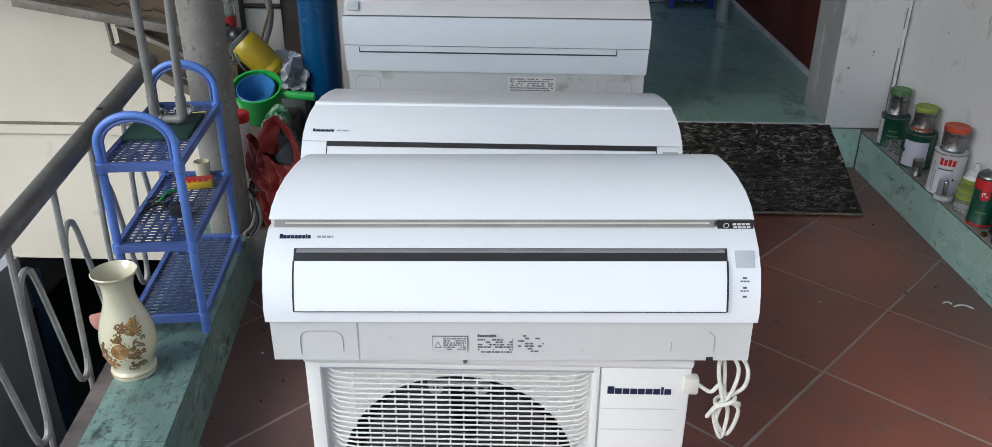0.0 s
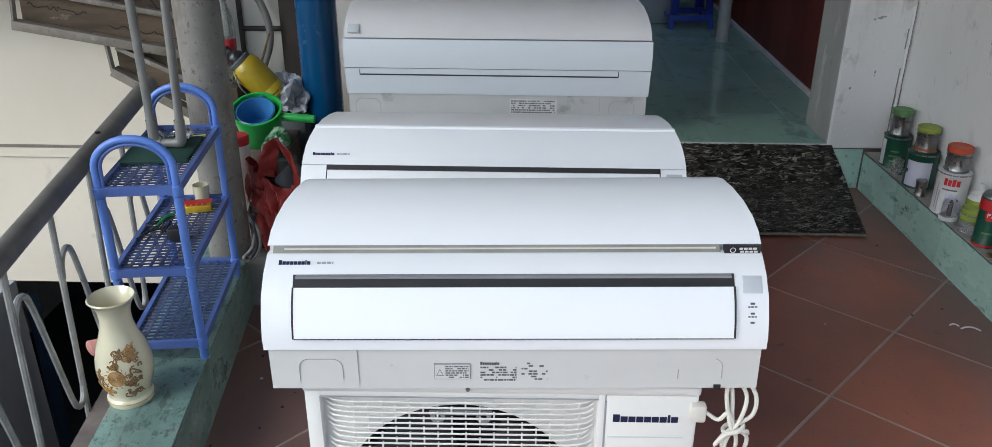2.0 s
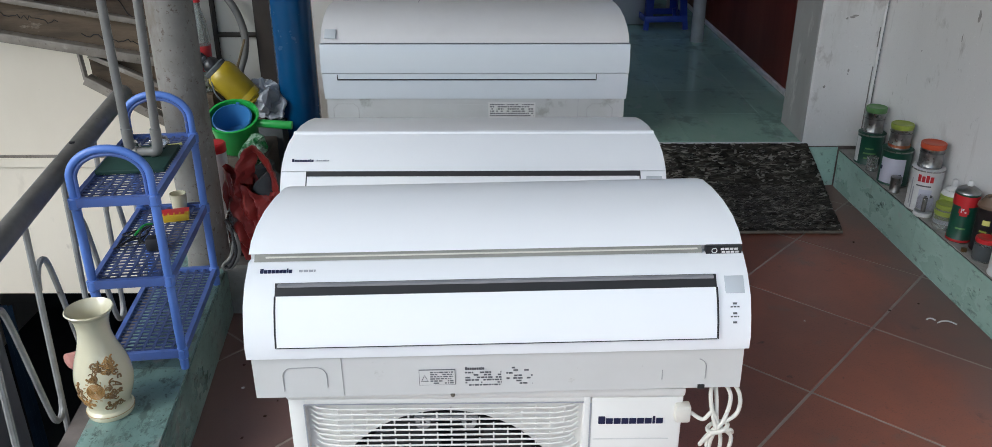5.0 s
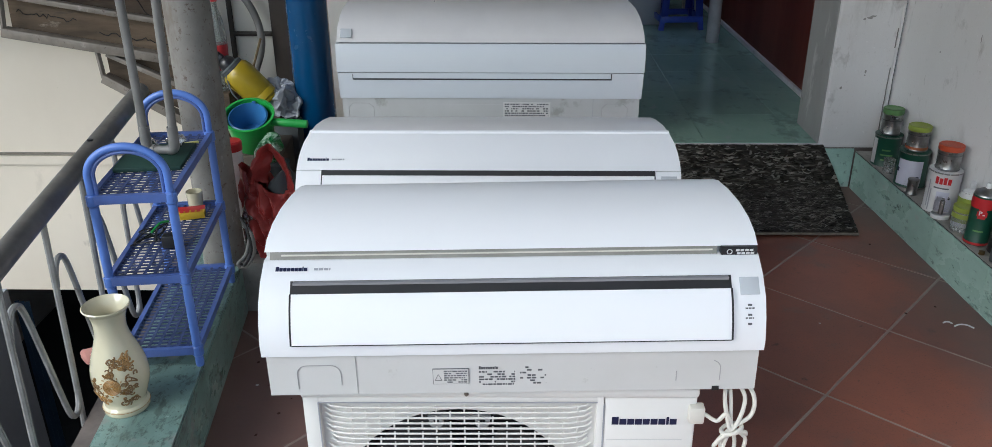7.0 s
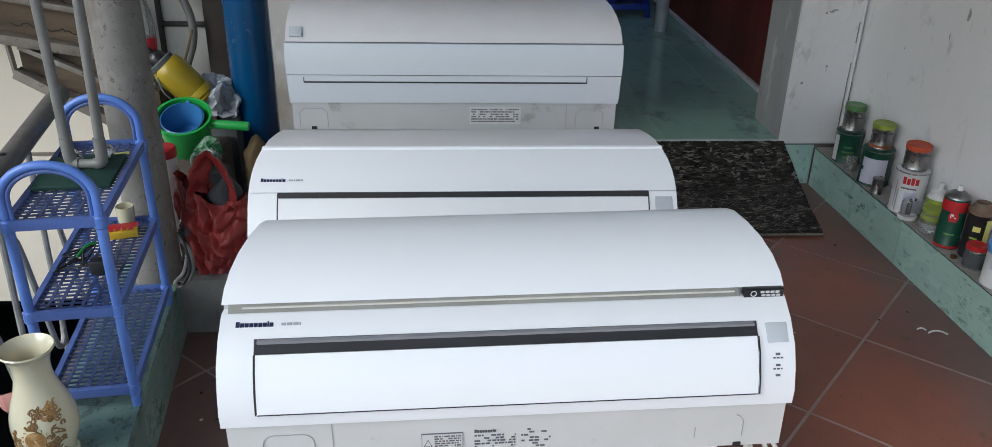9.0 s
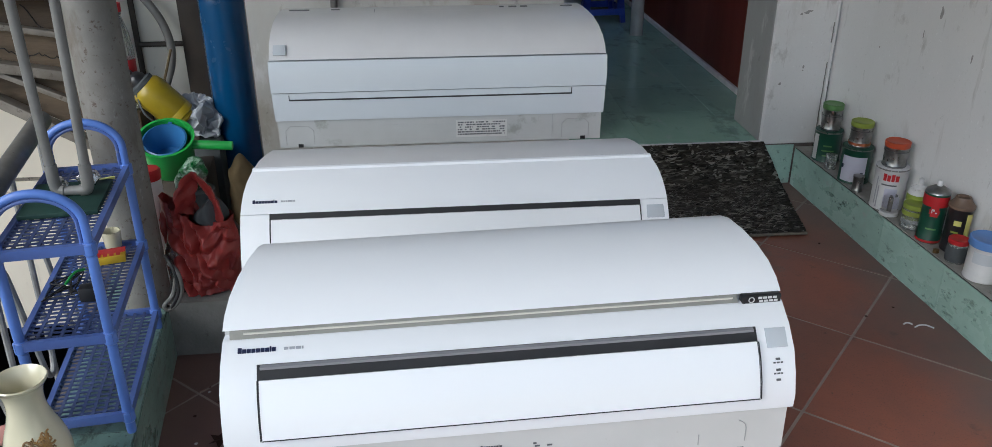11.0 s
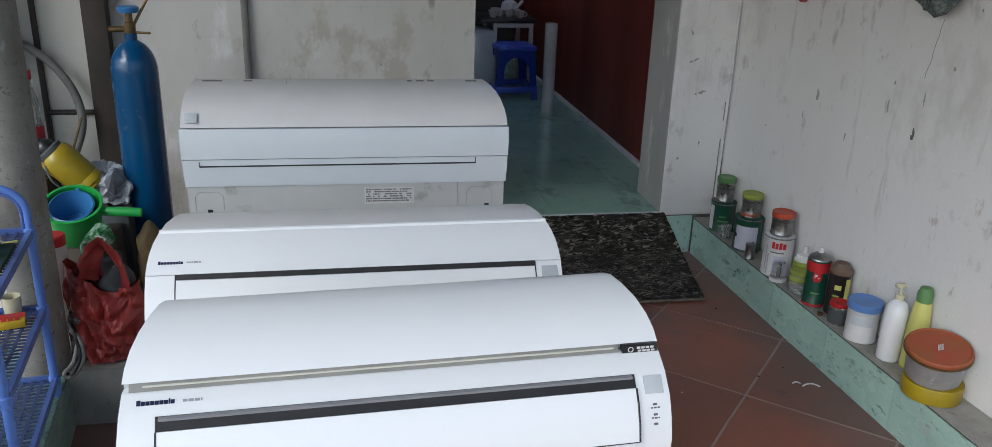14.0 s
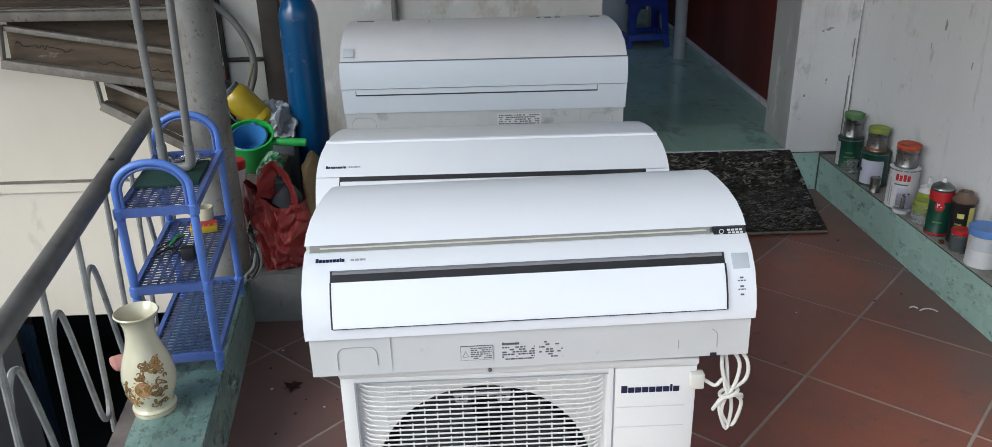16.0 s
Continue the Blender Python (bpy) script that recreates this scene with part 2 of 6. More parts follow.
RAIL = surface("worn_steel_rail", (0.20, 0.195, 0.185), (0.11, 0.105, 0.10), rough=0.38, metal=0.3, scale=9, mix=0.6, bump=0.1,
               spots=(0.05, 0.035, 0.03), spot_scale=30, spot_at=0.66)
BAR = surface("galvanised_bar", (0.36, 0.36, 0.35), (0.22, 0.215, 0.21), rough=0.45, metal=0.4, scale=20, mix=0.6, bump=0.1,
              spots=(0.09, 0.06, 0.045), spot_scale=50, spot_at=0.65)
BROWNPOST = surface("brown_steel_post", (0.055, 0.042, 0.034), (0.035, 0.028, 0.023), rough=0.6, scale=9, bump=0.1)
PVC = surface("grey_pipe", (0.205, 0.20, 0.19), (0.14, 0.137, 0.128), rough=0.42, scale=15, mix=0.5, bump=0.05,
              spots=(0.13, 0.12, 0.10), spot_scale=30, spot_at=0.67)
BLUEPLASTIC = surface("periwinkle_plastic", (0.115, 0.215, 0.60), (0.09, 0.17, 0.48), rough=0.36, scale=9, mix=0.5, bump=0.03,
                      spots=(0.14, 0.18, 0.36), spot_scale=24, spot_at=0.69)
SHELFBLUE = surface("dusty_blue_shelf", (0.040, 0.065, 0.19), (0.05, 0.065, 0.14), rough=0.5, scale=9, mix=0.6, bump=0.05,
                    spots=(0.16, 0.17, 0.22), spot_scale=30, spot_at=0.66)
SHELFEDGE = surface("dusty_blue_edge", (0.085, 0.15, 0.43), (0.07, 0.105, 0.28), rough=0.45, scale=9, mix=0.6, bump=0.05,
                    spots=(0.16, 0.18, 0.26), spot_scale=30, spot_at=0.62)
STOOLBLUE = surface("royal_blue_plastic", (0.06, 0.12, 0.62), rough=0.3, bump=0.02)
CYLBLUE = surface("blue_cylinder_paint", (0.006, 0.068, 0.19), (0.005, 0.052, 0.145), rough=0.24, scale=9, mix=0.5, bump=0.06,
                  spots=(0.07, 0.085, 0.10), spot_scale=30, spot_at=0.71)
BRASS = surface("dull_brass", (0.24, 0.16, 0.07), (0.12, 0.08, 0.04), rough=0.45, metal=0.8, scale=30)
CERAMIC = surface("ivory_glaze", (0.62, 0.58, 0.42), (0.56, 0.52, 0.37), rough=0.13, scale=9, mix=0.4, bump=0.0, coat=0.4)
VASEPRINT = surface("gilt_brown_print", (0.27, 0.15, 0.05), (0.13, 0.075, 0.03), rough=0.3, scale=60, bump=0.0)
VASEGOLD = surface("ochre_print", (0.42, 0.24, 0.075), (0.28, 0.15, 0.05), rough=0.3, scale=60, bump=0.0)
REDPANEL = surface("dark_red_lacquered_wood", (0.18, 0.022, 0.008), (0.12, 0.015, 0.006), rough=0.5, scale=3, mix=0.6, bump=0.04, stretch=(1, 1, 0.15))
REDBAG = surface("red_bag_film", (0.36, 0.040, 0.034), (0.22, 0.024, 0.022), rough=0.42, scale=9, mix=0.6, bump=0.35, fine=45)
GREYBAG = surface("pale_grey_bag_film", (0.42, 0.44, 0.48), (0.30, 0.32, 0.36), rough=0.35, scale=12, bump=0.25, fine=45)
GREEN = surface("bright_green_plastic", (0.035, 0.34, 0.06), (0.03, 0.28, 0.05), rough=0.32, bump=0.02)
BOWLBLUE = surface("blue_bowl_plastic", (0.045, 0.17, 0.40), (0.04, 0.14, 0.33), rough=0.35, bump=0.02)
YELLOW = surface("yellow_plastic", (0.40, 0.295, 0.010), (0.27, 0.195, 0.010), rough=0.38, bump=0.04, spots=(0.16, 0.12, 0.03), spot_scale=18, spot_at=0.67)
SILVER = surface("tin_metal", (0.40, 0.40, 0.39), (0.20, 0.195, 0.185), rough=0.3, metal=0.9, scale=18, mix=0.6, bump=0.03)
DKGREEN = surface("dark_green_can", (0.012, 0.075, 0.045), (0.010, 0.05, 0.033), rough=0.35, bump=0.02)
LIME = surface("lime_lid", (0.30, 0.37, 0.05), (0.21, 0.26, 0.05), rough=0.5, bump=0.05)
LIDGREEN = surface("green_lid", (0.13, 0.27, 0.09), (0.09, 0.19, 0.065), rough=0.5, bump=0.05)
ORANGE = surface("orange_lid", (0.50, 0.075, 0.025), (0.36, 0.055, 0.02), rough=0.5, bump=0.05)
RED = surface("red_print", (0.48, 0.02, 0.025), (0.38, 0.016, 0.02), rough=0.4, bump=0.02)
WHITECAN = surface("white_can", (0.68, 0.68, 0.68), (0.55, 0.55, 0.55), rough=0.4, scale=16, mix=0.5, bump=0.04,
                   spots=(0.30, 0.30, 0.30), spot_scale=30, spot_at=0.66)
LABELLILAC = surface("pale_lilac_label", (0.56, 0.56, 0.66), (0.48, 0.48, 0.58), rough=0.5, bump=0.02, spots=(0.10, 0.10, 0.16), spot_scale=40, spot_at=0.66)
BLUELID = surface("blue_lid", (0.13, 0.26, 0.58), (0.10, 0.21, 0.48), rough=0.45, bump=0.04)
TINGREY = surface("dull_tin_plate", (0.46, 0.46, 0.46), (0.33, 0.33, 0.33), rough=0.4, metal=0.5, scale=20, mix=0.5, bump=0.05, spots=(0.6, 0.6, 0.6), spot_scale=30, spot_at=0.62)
RUSTRED = surface("rusty_red_lid", (0.36, 0.055, 0.025), (0.28, 0.10, 0.03), rough=0.55, scale=14, mix=0.6, bump=0.1, spots=(0.5, 0.2, 0.05), spot_scale=16, spot_at=0.64)
PALEYELLOW = surface("pale_yellow_plastic", (0.62, 0.60, 0.17), rough=0.35, bump=0.02)
BROWNCAP = surface("brown_cap", (0.14, 0.09, 0.06), rough=0.5, bump=0.04)
PINK = surface("pink_plastic", (0.62, 0.22, 0.30), (0.5, 0.17, 0.24), rough=0.45, bump=0.05)
MUSHPINK = surface("dull_pink_cloth", (0.40, 0.19, 0.16), (0.30, 0.13, 0.11), rough=0.8, bump=0.2)
CLEAR = surface("clear_glass", (0.95, 0.96, 0.96), (0.92, 0.93, 0.93), rough=0.05, bump=0.0, glass=1.0, rough_var=0.02)
GLASSY = surface("cloudy_glass", (0.66, 0.70, 0.68), rough=0.08, bump=0.0, glass=0.75)
MAT = surface("woven_rag_mat", (0.105, 0.093, 0.076), (0.050, 0.045, 0.039), rough=0.95, scale=30, mix=0.6, fine=170, bump=0.9,
              spots=(0.16, 0.145, 0.12), spot_scale=40, spot_at=0.60, stretch=(0.45, 1.4, 1.4),
              more=(((0.10, 0.085, 0.065), 55, 0.60, (0.5, 1.4, 1.4)), ((0.010, 0.010, 0.010), 48, 0.54, (0.5, 1.4, 1.4))))


def strokes(m, tone, size, width, pull, share):
    """Thin wavy flecks of another tone, as of loose rag ends."""
    t = m.node_tree
    N, L = t.nodes, t.links
    p = N["Principled BSDF"]
    before = p.inputs["Base Color"].links[0].from_socket
    co = N.new("ShaderNodeNewGeometry").outputs["Position"]
    mp = N.new("ShaderNodeMapping")
    mp.inputs["Scale"].default_value = pull
    L.new(co, mp.inputs["Vector"])
    a, c = N.new("ShaderNodeTexNoise"), N.new("ShaderNodeTexNoise")
    socket(a, "Scale", size), socket(a, "Detail", 1.5), socket(c, "Scale", size * 1.3), socket(c, "Detail", 2.0)
    L.new(mp.outputs[0], a.inputs["Vector"]), L.new(co, c.inputs["Vector"])
    off = N.new("ShaderNodeMath")
    off.operation = "SUBTRACT"
    off.inputs[1].default_value = 0.5
    L.new(a.outputs["Fac"], off.inputs[0])
    ab = N.new("ShaderNodeMath")
    ab.operation = "ABSOLUTE"
    L.new(off.outputs[0], ab.inputs[0])
    line = N.new("ShaderNodeMapRange")
    socket(line, "From Min", width), socket(line, "From Max", width * 0.5)
    L.new(ab.outputs[0], line.inputs["Value"])
    here = N.new("ShaderNodeMapRange")
    socket(here, "From Min", 0.5 + (0.5 - share) * 0.3), socket(here, "From Max", 0.54 + (0.5 - share) * 0.3)
    L.new(c.outputs["Fac"], here.inputs["Value"])
    both = N.new("ShaderNodeMath")
    both.operation = "MULTIPLY"
    L.new(line.outputs[0], both.inputs[0]), L.new(here.outputs[0], both.inputs[1])
    mix = N.new("ShaderNodeMix")
    mix.data_type = "RGBA"
    mix.inputs[7].default_value = (*tone, 1)
    L.new(both.outputs[0], mix.inputs[0]), L.new(before, mix.inputs[6])
    L.new(mix.outputs[2], p.inputs["Base Color"])



def rag_ends(name, tones, rough=0.95):
    """Cloth whose tone changes from one loose end to the next."""
    m = bpy.data.materials.new(name)
    m.use_nodes = True
    N, L = m.node_tree.nodes, m.node_tree.links
    g, r, t = N.new("ShaderNodeNewGeometry"), N.new("ShaderNodeValToRGB"), N.new("ShaderNodeTexNoise")
    r.color_ramp.elements[0].color, r.color_ramp.elements[1].color = (*tones[0], 1), (*tones[1], 1)
    L.new(g.outputs["Random Per Island"], r.inputs["Fac"])
    socket(t, "Scale", 300.0)
    b = N.new("ShaderNodeBump")
    socket(b, "Strength", 0.5), socket(b, "Distance", 0.002)
    L.new(t.outputs["Fac"], b.inputs["Height"])
    p = N["Principled BSDF"]
    L.new(r.outputs[0], p.inputs["Base Color"]), L.new(b.outputs[0], p.inputs["Normal"])
    p.inputs["Roughness"].default_value = rough
    return m


RAGDARK = rag_ends("dark_rag_ends", ((0.026, 0.025, 0.022), (0.17, 0.155, 0.13)))
RAGPALE = rag_ends("pale_rag_ends", ((0.15, 0.135, 0.11), (0.40, 0.365, 0.305)))
MATHEM = surface("worn_beige_hem", (0.22, 0.19, 0.15), (0.09, 0.08, 0.065), rough=0.95, scale=30, bump=0.4)
strokes(MAT, (0.43, 0.40, 0.345), 30, 0.055, (0.42, 1.6, 1.0), 0.42)
BLUESHEET = surface("blue_corrugated_sheet", (0.035, 0.07, 0.115), (0.025, 0.045, 0.075), rough=0.5, scale=7, bump=0.1)
# near-black base colour stands in for missing light under the stairs
VOID = surface("painted_unlit_black", (0.02, 0.02, 0.02), rough=0.9, bump=0.0)
CHIPGREY = surface("exposed_plaster", (0.42, 0.41, 0.395), (0.30, 0.29, 0.28), rough=0.9, scale=60, mix=0.6, bump=0.3)
CEIL = surface("ceiling_plaster", (0.62, 0.61, 0.58), (0.55, 0.54, 0.51), rough=0.9, scale=2, bump=0.1)
ASPHALT = surface("street_asphalt", (0.06, 0.06, 0.06), (0.045, 0.045, 0.045), rough=0.9, scale=5, bump=0.3)
HATCLOTH = surface("grey_green_netting", (0.17, 0.20, 0.19), (0.07, 0.085, 0.08), rough=0.9, scale=70, mix=0.6, contrast=0.08, bump=0.5, fine=120)
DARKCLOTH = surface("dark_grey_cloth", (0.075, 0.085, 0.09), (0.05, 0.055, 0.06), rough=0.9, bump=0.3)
GREENFELT = surface("dark_green_box", (0.008, 0.045, 0.033), (0.007, 0.033, 0.026), rough=0.7, bump=0.1)
FOIL = surface("crumpled_foil", (0.68, 0.68, 0.68), (0.5, 0.5, 0.5), rough=0.25, metal=0.8, bump=0.4, fine=60)
CABLE = surface("black_cable", (0.02, 0.02, 0.022), rough=0.45, bump=0.0)
PACKYELLOW = surface("yellow_carton", (0.60, 0.40, 0.02), rough=0.45, bump=0.02)
GREENFOIL = surface("green_wrapper", (0.014, 0.12, 0.03), (0.30, 0.40, 0.32), rough=0.3, scale=34, mix=0.5, contrast=0.05, bump=0.3)
# brown darkened so the corner's shade is in the colour
CARTON = surface("shade_dark_carton", (0.07, 0.055, 0.04), (0.045, 0.035, 0.028), rough=0.85, scale=8, bump=0.1)
SACK = surface("ochre_sack_cloth", (0.17, 0.12, 0.055), (0.10, 0.07, 0.035), rough=0.85, bump=0.3)
GREYBLUE = surface("bluish_grey_plaster", (0.40, 0.42, 0.45), (0.28, 0.29, 0.32), rough=0.8, scale=3, bump=0.15)
LEAF = surface("dead_leaf", (0.05, 0.018, 0.012), rough=0.8)


# ---------------------------------------------------------------- mesh helpers
def part(name, bm, material, parent=None, label="", smooth=True, at=None):
    """Links a bmesh as one mesh object under a thing or a part."""
    me = bpy.data.meshes.new(name)
    bmesh.ops.recalc_face_normals(bm, faces=bm.faces)
    bm.to_mesh(me)
    bm.free()
    for m in material if isinstance(material, (list, tuple)) else [material]:
        me.materials.append(m)
    if smooth:
        me.polygons.foreach_set("use_smooth", [True] * len(me.polygons))
        me.set_sharp_from_angle(angle=radians(38))
    ob = new(name, me)
    if parent:
        ob.parent = parent
    if at is not None:
        ob.matrix_basis = at
    if label:
        ob["label"] = label
    return ob


def thing(name, label, category, m, group=""):
    ob = new(name)
    ob.empty_display_size = 0.05
    ob.matrix_basis = m
    return tagged(ob, label, category, group)


def box(x0, x1, y0, y1, z0, z1, bevel=0.0, seg=2, bm=None, m=None):
    own = bmesh.new()
    bmesh.ops.create_cube(own, size=1.0, matrix=Matrix.LocRotScale(((x0 + x1) / 2, (y0 + y1) / 2, (z0 + z1) / 2), None, (x1 - x0, y1 - y0, z1 - z0)))
    if bevel:
        bmesh.ops.bevel(own, geom=own.edges[:], offset=bevel, segments=seg, affect="EDGES", profile=0.5)
    if m:
        own.transform(m)
    return join(bm, own)


def join(bm, own):
    if bm is None:
        return own
    me = bpy.data.meshes.new("tmp")
    own.to_mesh(me)
    own.free()
    bm.from_mesh(me)
    bpy.data.meshes.remove(me)
    return bm


def lathe(profile, seg=28, bm=None, m=None):
    """Turned body from (radius, height) pairs, closed where the radius is 0."""
    own = bmesh.new()
    rings = []
    for r, z in profile:
        if r < 1e-6:
            rings.append([own.verts.new((0, 0, z))])
        else:
            rings.append([own.verts.new((r * math.cos(2 * math.pi * k / seg), r * math.sin(2 * math.pi * k / seg), z)) for k in range(seg)])
    for a, b in zip(rings, rings[1:]):
        for k in range(seg):
            j = (k + 1) % seg
            if len(a) == 1 and len(b) > 1:
                own.faces.new((a[0], b[k], b[j]))
            elif len(b) == 1 and len(a) > 1:
                own.faces.new((a[k], a[j], b[0]))
            elif len(a) > 1:
                own.faces.new((a[k], a[j], b[j], b[k]))
    if m:
        own.transform(m)
    return join(bm, own)


def smoothed(points, n=6):
    """Catmull-Rom through the points."""
    P = [Vector(p) for p in points]
    P = [2 * P[0] - P[1]] + P + [2 * P[-1] - P[-2]]
    out = []
    for i in range(1, len(P) - 2):
        a, b, c, d = P[i - 1:i + 3]
        for k in range(n):
            t = k / n
            out.append(0.5 * ((2 * b) + (c - a) * t + (2 * a - 5 * b + 4 * c - d) * t * t + (3 * b - a - 3 * c + d) * t ** 3))
    out.append(P[-2])
    return out


def tube(points, r, seg=10, bm=None, flat=1.0, closed_ends=True):
    """Round bar along a line of points."""
    own = bmesh.new()
    P = [Vector(p) for p in points]
    t0 = (P[1] - P[0]).normalized()
    side = t0.orthogonal().normalized()
    rings = []
    for i, p in enumerate(P):
        t = (P[min(i + 1, len(P) - 1)] - P[max(i - 1, 0)]).normalized()
        side = (side - t * side.dot(t)).normalized()
        up = t.cross(side)
        rings.append([own.verts.new(p + r * (math.cos(2 * math.pi * k / seg) * side + flat * math.sin(2 * math.pi * k / seg) * up)) for k in range(seg)])
    for a, b in zip(rings, rings[1:]):
        for k in range(seg):
            j = (k + 1) % seg
            own.faces.new((a[k], a[j], b[j], b[k]))
    if closed_ends:
        own.faces.new(rings[0][::-1]), own.faces.new(rings[-1])
    return join(bm, own)


def loft(profile, bm=None):
    """Body from (half width, y, z) points run round its side; the ends are filled."""
    own = bmesh.new()
    ends = [(-w, w) if not isinstance(w, tuple) else w for w, _, _ in profile]
    a = [own.verts.new((e[0], y, z)) for e, (_, y, z) in zip(ends, profile)]
    b = [own.verts.new((e[1], y, z)) for e, (_, y, z) in zip(ends, profile)]
    n = len(profile)
    for k in range(n):
        j = (k + 1) % n
        own.faces.new((a[k], a[j], b[j], b[k]))
    own.faces.new(a), own.faces.new(b[::-1])
    return join(bm, own)


def prism(outline, z0, z1, bm=None, m=None):
    own = bmesh.new()
    a = [own.verts.new((x, y, z0)) for x, y in outline]
    b = [own.verts.new((x, y, z1)) for x, y in outline]
    n = len(outline)
    for k in range(n):
        j = (k + 1) % n
        own.faces.new((a[k], a[j], b[j], b[k]))
    own.faces.new(a[::-1]), own.faces.new(b)
    if m:
        own.transform(m)
    return join(bm, own)


def crumpled(bm, amount, scale=14.0, seed=0.0):
    for v in bm.verts:
        n = noise.noise_vector(v.co * scale + Vector((seed, seed * 2, seed * 3)))
        v.co += n * amount
    return bm


def wordmark(parent, material, width, height, m, name="wordmark", letters=9, thick=0.0006):
    """A maker's mark as a row of plain blocks."""
    bm = bmesh.new()
    wide = [1.0 if k != letters - 2 else 0.45 for k in range(letters)]
    unit, x = width / sum(wide), 0.0
    for k, w in enumerate(wide):
        h = height if k in (0, letters - 2) else height * 0.74
        box(x, x + unit * (w - 0.13), 0, thick, 0, h, bm=bm)
        x += unit * w
    return tagged(part(name, bm, material, parent, smooth=False, at=m), kind="stuff")


def print_lines(parent, material, width, rows, pitch, m, name="fine_print", seed=1, fill=0.7, thick=0.0005):
    rnd = random.Random(seed)
    bm = bmesh.new()
    for r in range(rows):
        x = 0.0
        while x < width:
            w = min(rnd.uniform(0.0018, 0.0085), width - x)
            if rnd.random() < fill:
                box(x, x + w, 0, thick, -r * pitch, -r * pitch + pitch * 0.55, bm=bm)
            x += w + 0.0014
    return tagged(part(name, bm, material, parent, smooth=False, at=m), kind="stuff")


# ---------------------------------------------------------------- setting
def structure(name, bm, material, label, smooth=False):
    ob = part(name, bm, material, smooth=smooth)
    return tagged(ob, label, name.split("_")[0], kind="structure")


STEP_Y, STEP_Z, LEDGE_Z, SILL_Z = 2.565, 0.19, 0.17, 0.165


def ledge_in(y):
    return -0.972 - 0.12 * (y - 0.60)


def sill_x(y):
    return 1.214 + 0.030 * (STEP_Y - y)


def wall_x(y):
    return 1.32 + 0.05 * (STEP_Y - y)


structure("ground", prism([(-60, -60), (60, -60), (60, -2.2), (-60, -2.2)], -0.30, -0.10), ASPHALT, "grey street ground in front of the porch")
FLOOR = structure("floor", prism([(-1.15, -2.2), (1.62, -2.2), (1.40, STEP_Y), (-1.25, STEP_Y)], -0.30, -0.0012), GROUT, "porch floor bed of dusty grey grout under terracotta tiles")
HALL = structure("hall_floor", prism([(0.10, STEP_Y + 0.006), (1.30, STEP_Y + 0.006), (1.30, 6.6), (0.10, 6.6)], -0.05, STEP_Z - 0.006), DUST, "raised hall floor bed under glazed green tiles")
structure("wall_right", prism([(wall_x(-2.2), -2.2), (wall_x(-2.2) + 0.2, -2.2), (1.62, STEP_Y), (wall_x(STEP_Y), STEP_Y)], -0.3, 2.9), WALL,
          "scuffed off-white plastered porch wall")
structure("wall_back", box(-1.62, 0.225, 2.60, 2.80, -0.05, 2.9), BACKWALL, "stained off-white back wall beside the doorway")
structure("wall_hall_left", box(0.02, 0.222, 2.803, 6.6, 0.0, 2.9), WALL, "plain off-white hall wall")
structure("wall_hall_end", box(0.0, 1.6, 6.6, 6.7, 0.0, 2.9), BROWNPOST, "dark end wall of the hall")
structure("wall_hall_right", box(1.235, 1.40, 2.86, 6.6, 0.0, 2.9), WALL, "hall wall behind the red panelling")
# unseen strips; the gap between them is added to brighten the hall
structure("hall_ceiling", box(0.0, 1.6, 2.81, 2.98, 2.9, 3.0), CEIL, "unseen hall ceiling strip before an added gap for sky light")
structure("hall_ceiling_end", box(0.0, 1.6, 6.55, 6.7, 2.9, 3.0), CEIL, "unseen hall ceiling strip behind an added gap for sky light")
# unseen slab, added to block sky light from the back-left corner
structure("stair_soffit", box(-4.5, -2.405, 1.0, 2.655, 2.10, 2.25), CONCRETE, "unseen slab added to shade the back-left corner")
# out of view: its edges and dark tone limit the sky light
structure("ceiling", box(-2.40, 1.9, -1.50, 2.80, 2.603, 2.75), CONCRETE, "unseen grey porch ceiling slab, sized to shape the sky light")
structure("wall_left", box(-4.5, -1.63, 2.66, 2.86, -0.585, 3.2), CREAM, "bright cream stairwell wall")
# added cellar shell: painted near-black and closed so no sky gets in
structure("cellar_wall", box(-4.6, -1.27, 6.0, 6.1, -2.6, -0.05), VOID, "near-black backing wall for the unlit gap under the stairwell")
structure("cellar_roof", box(-4.6, -1.27, 2.87, 6.0, -0.60, -0.50), VOID, "unseen near-black roof added to keep light off the cellar")
structure("cellar_floor", box(-4.6, -1.27, -2.2, 6.0, -2.7, -2.6), VOID, "near-black backing floor for the unlit gap below the railing")
structure("cellar_side", box(-1.290, -1.270, 1.2, 6.0, -2.6, -0.02), VOID, "near-black side panel closing the unlit gap below the ledge")
# added and unseen; low top lets light from the left reach the sill
structure("wall_far_left", box(-4.6, -4.5, -2.2, 6.0, -2.6, -0.2), CREAM, "unseen cream wall added at the far left, kept low for light")

# door pillar between porch and hall
structure("pillar_right", box(1.061, 1.318, STEP_Y - 0.005, 2.855, STEP_Z - 0.015, 2.9, bevel=0.008), WALL, "scuffed whitewashed door pillar with worn edges")
# thin skin, darker grey than the pillar's front
structure("pillar_reveal", box(1.0555, 1.0605, STEP_Y + 0.004, 2.853, STEP_Z + 0.002, 2.9, bevel=0.001), REVEAL, "darker grey reveal on the doorway side of the pillar")
cable = part("trim", tube([(1.306, STEP_Y - 0.012, SILL_Z + 0.01), (1.308, STEP_Y - 0.012, 0.9), (1.306, STEP_Y - 0.012, 2.88)], 0.006, 8), WALL)
tagged(cable, "white painted cable trim in the wall corner", "trim", kind="structure")

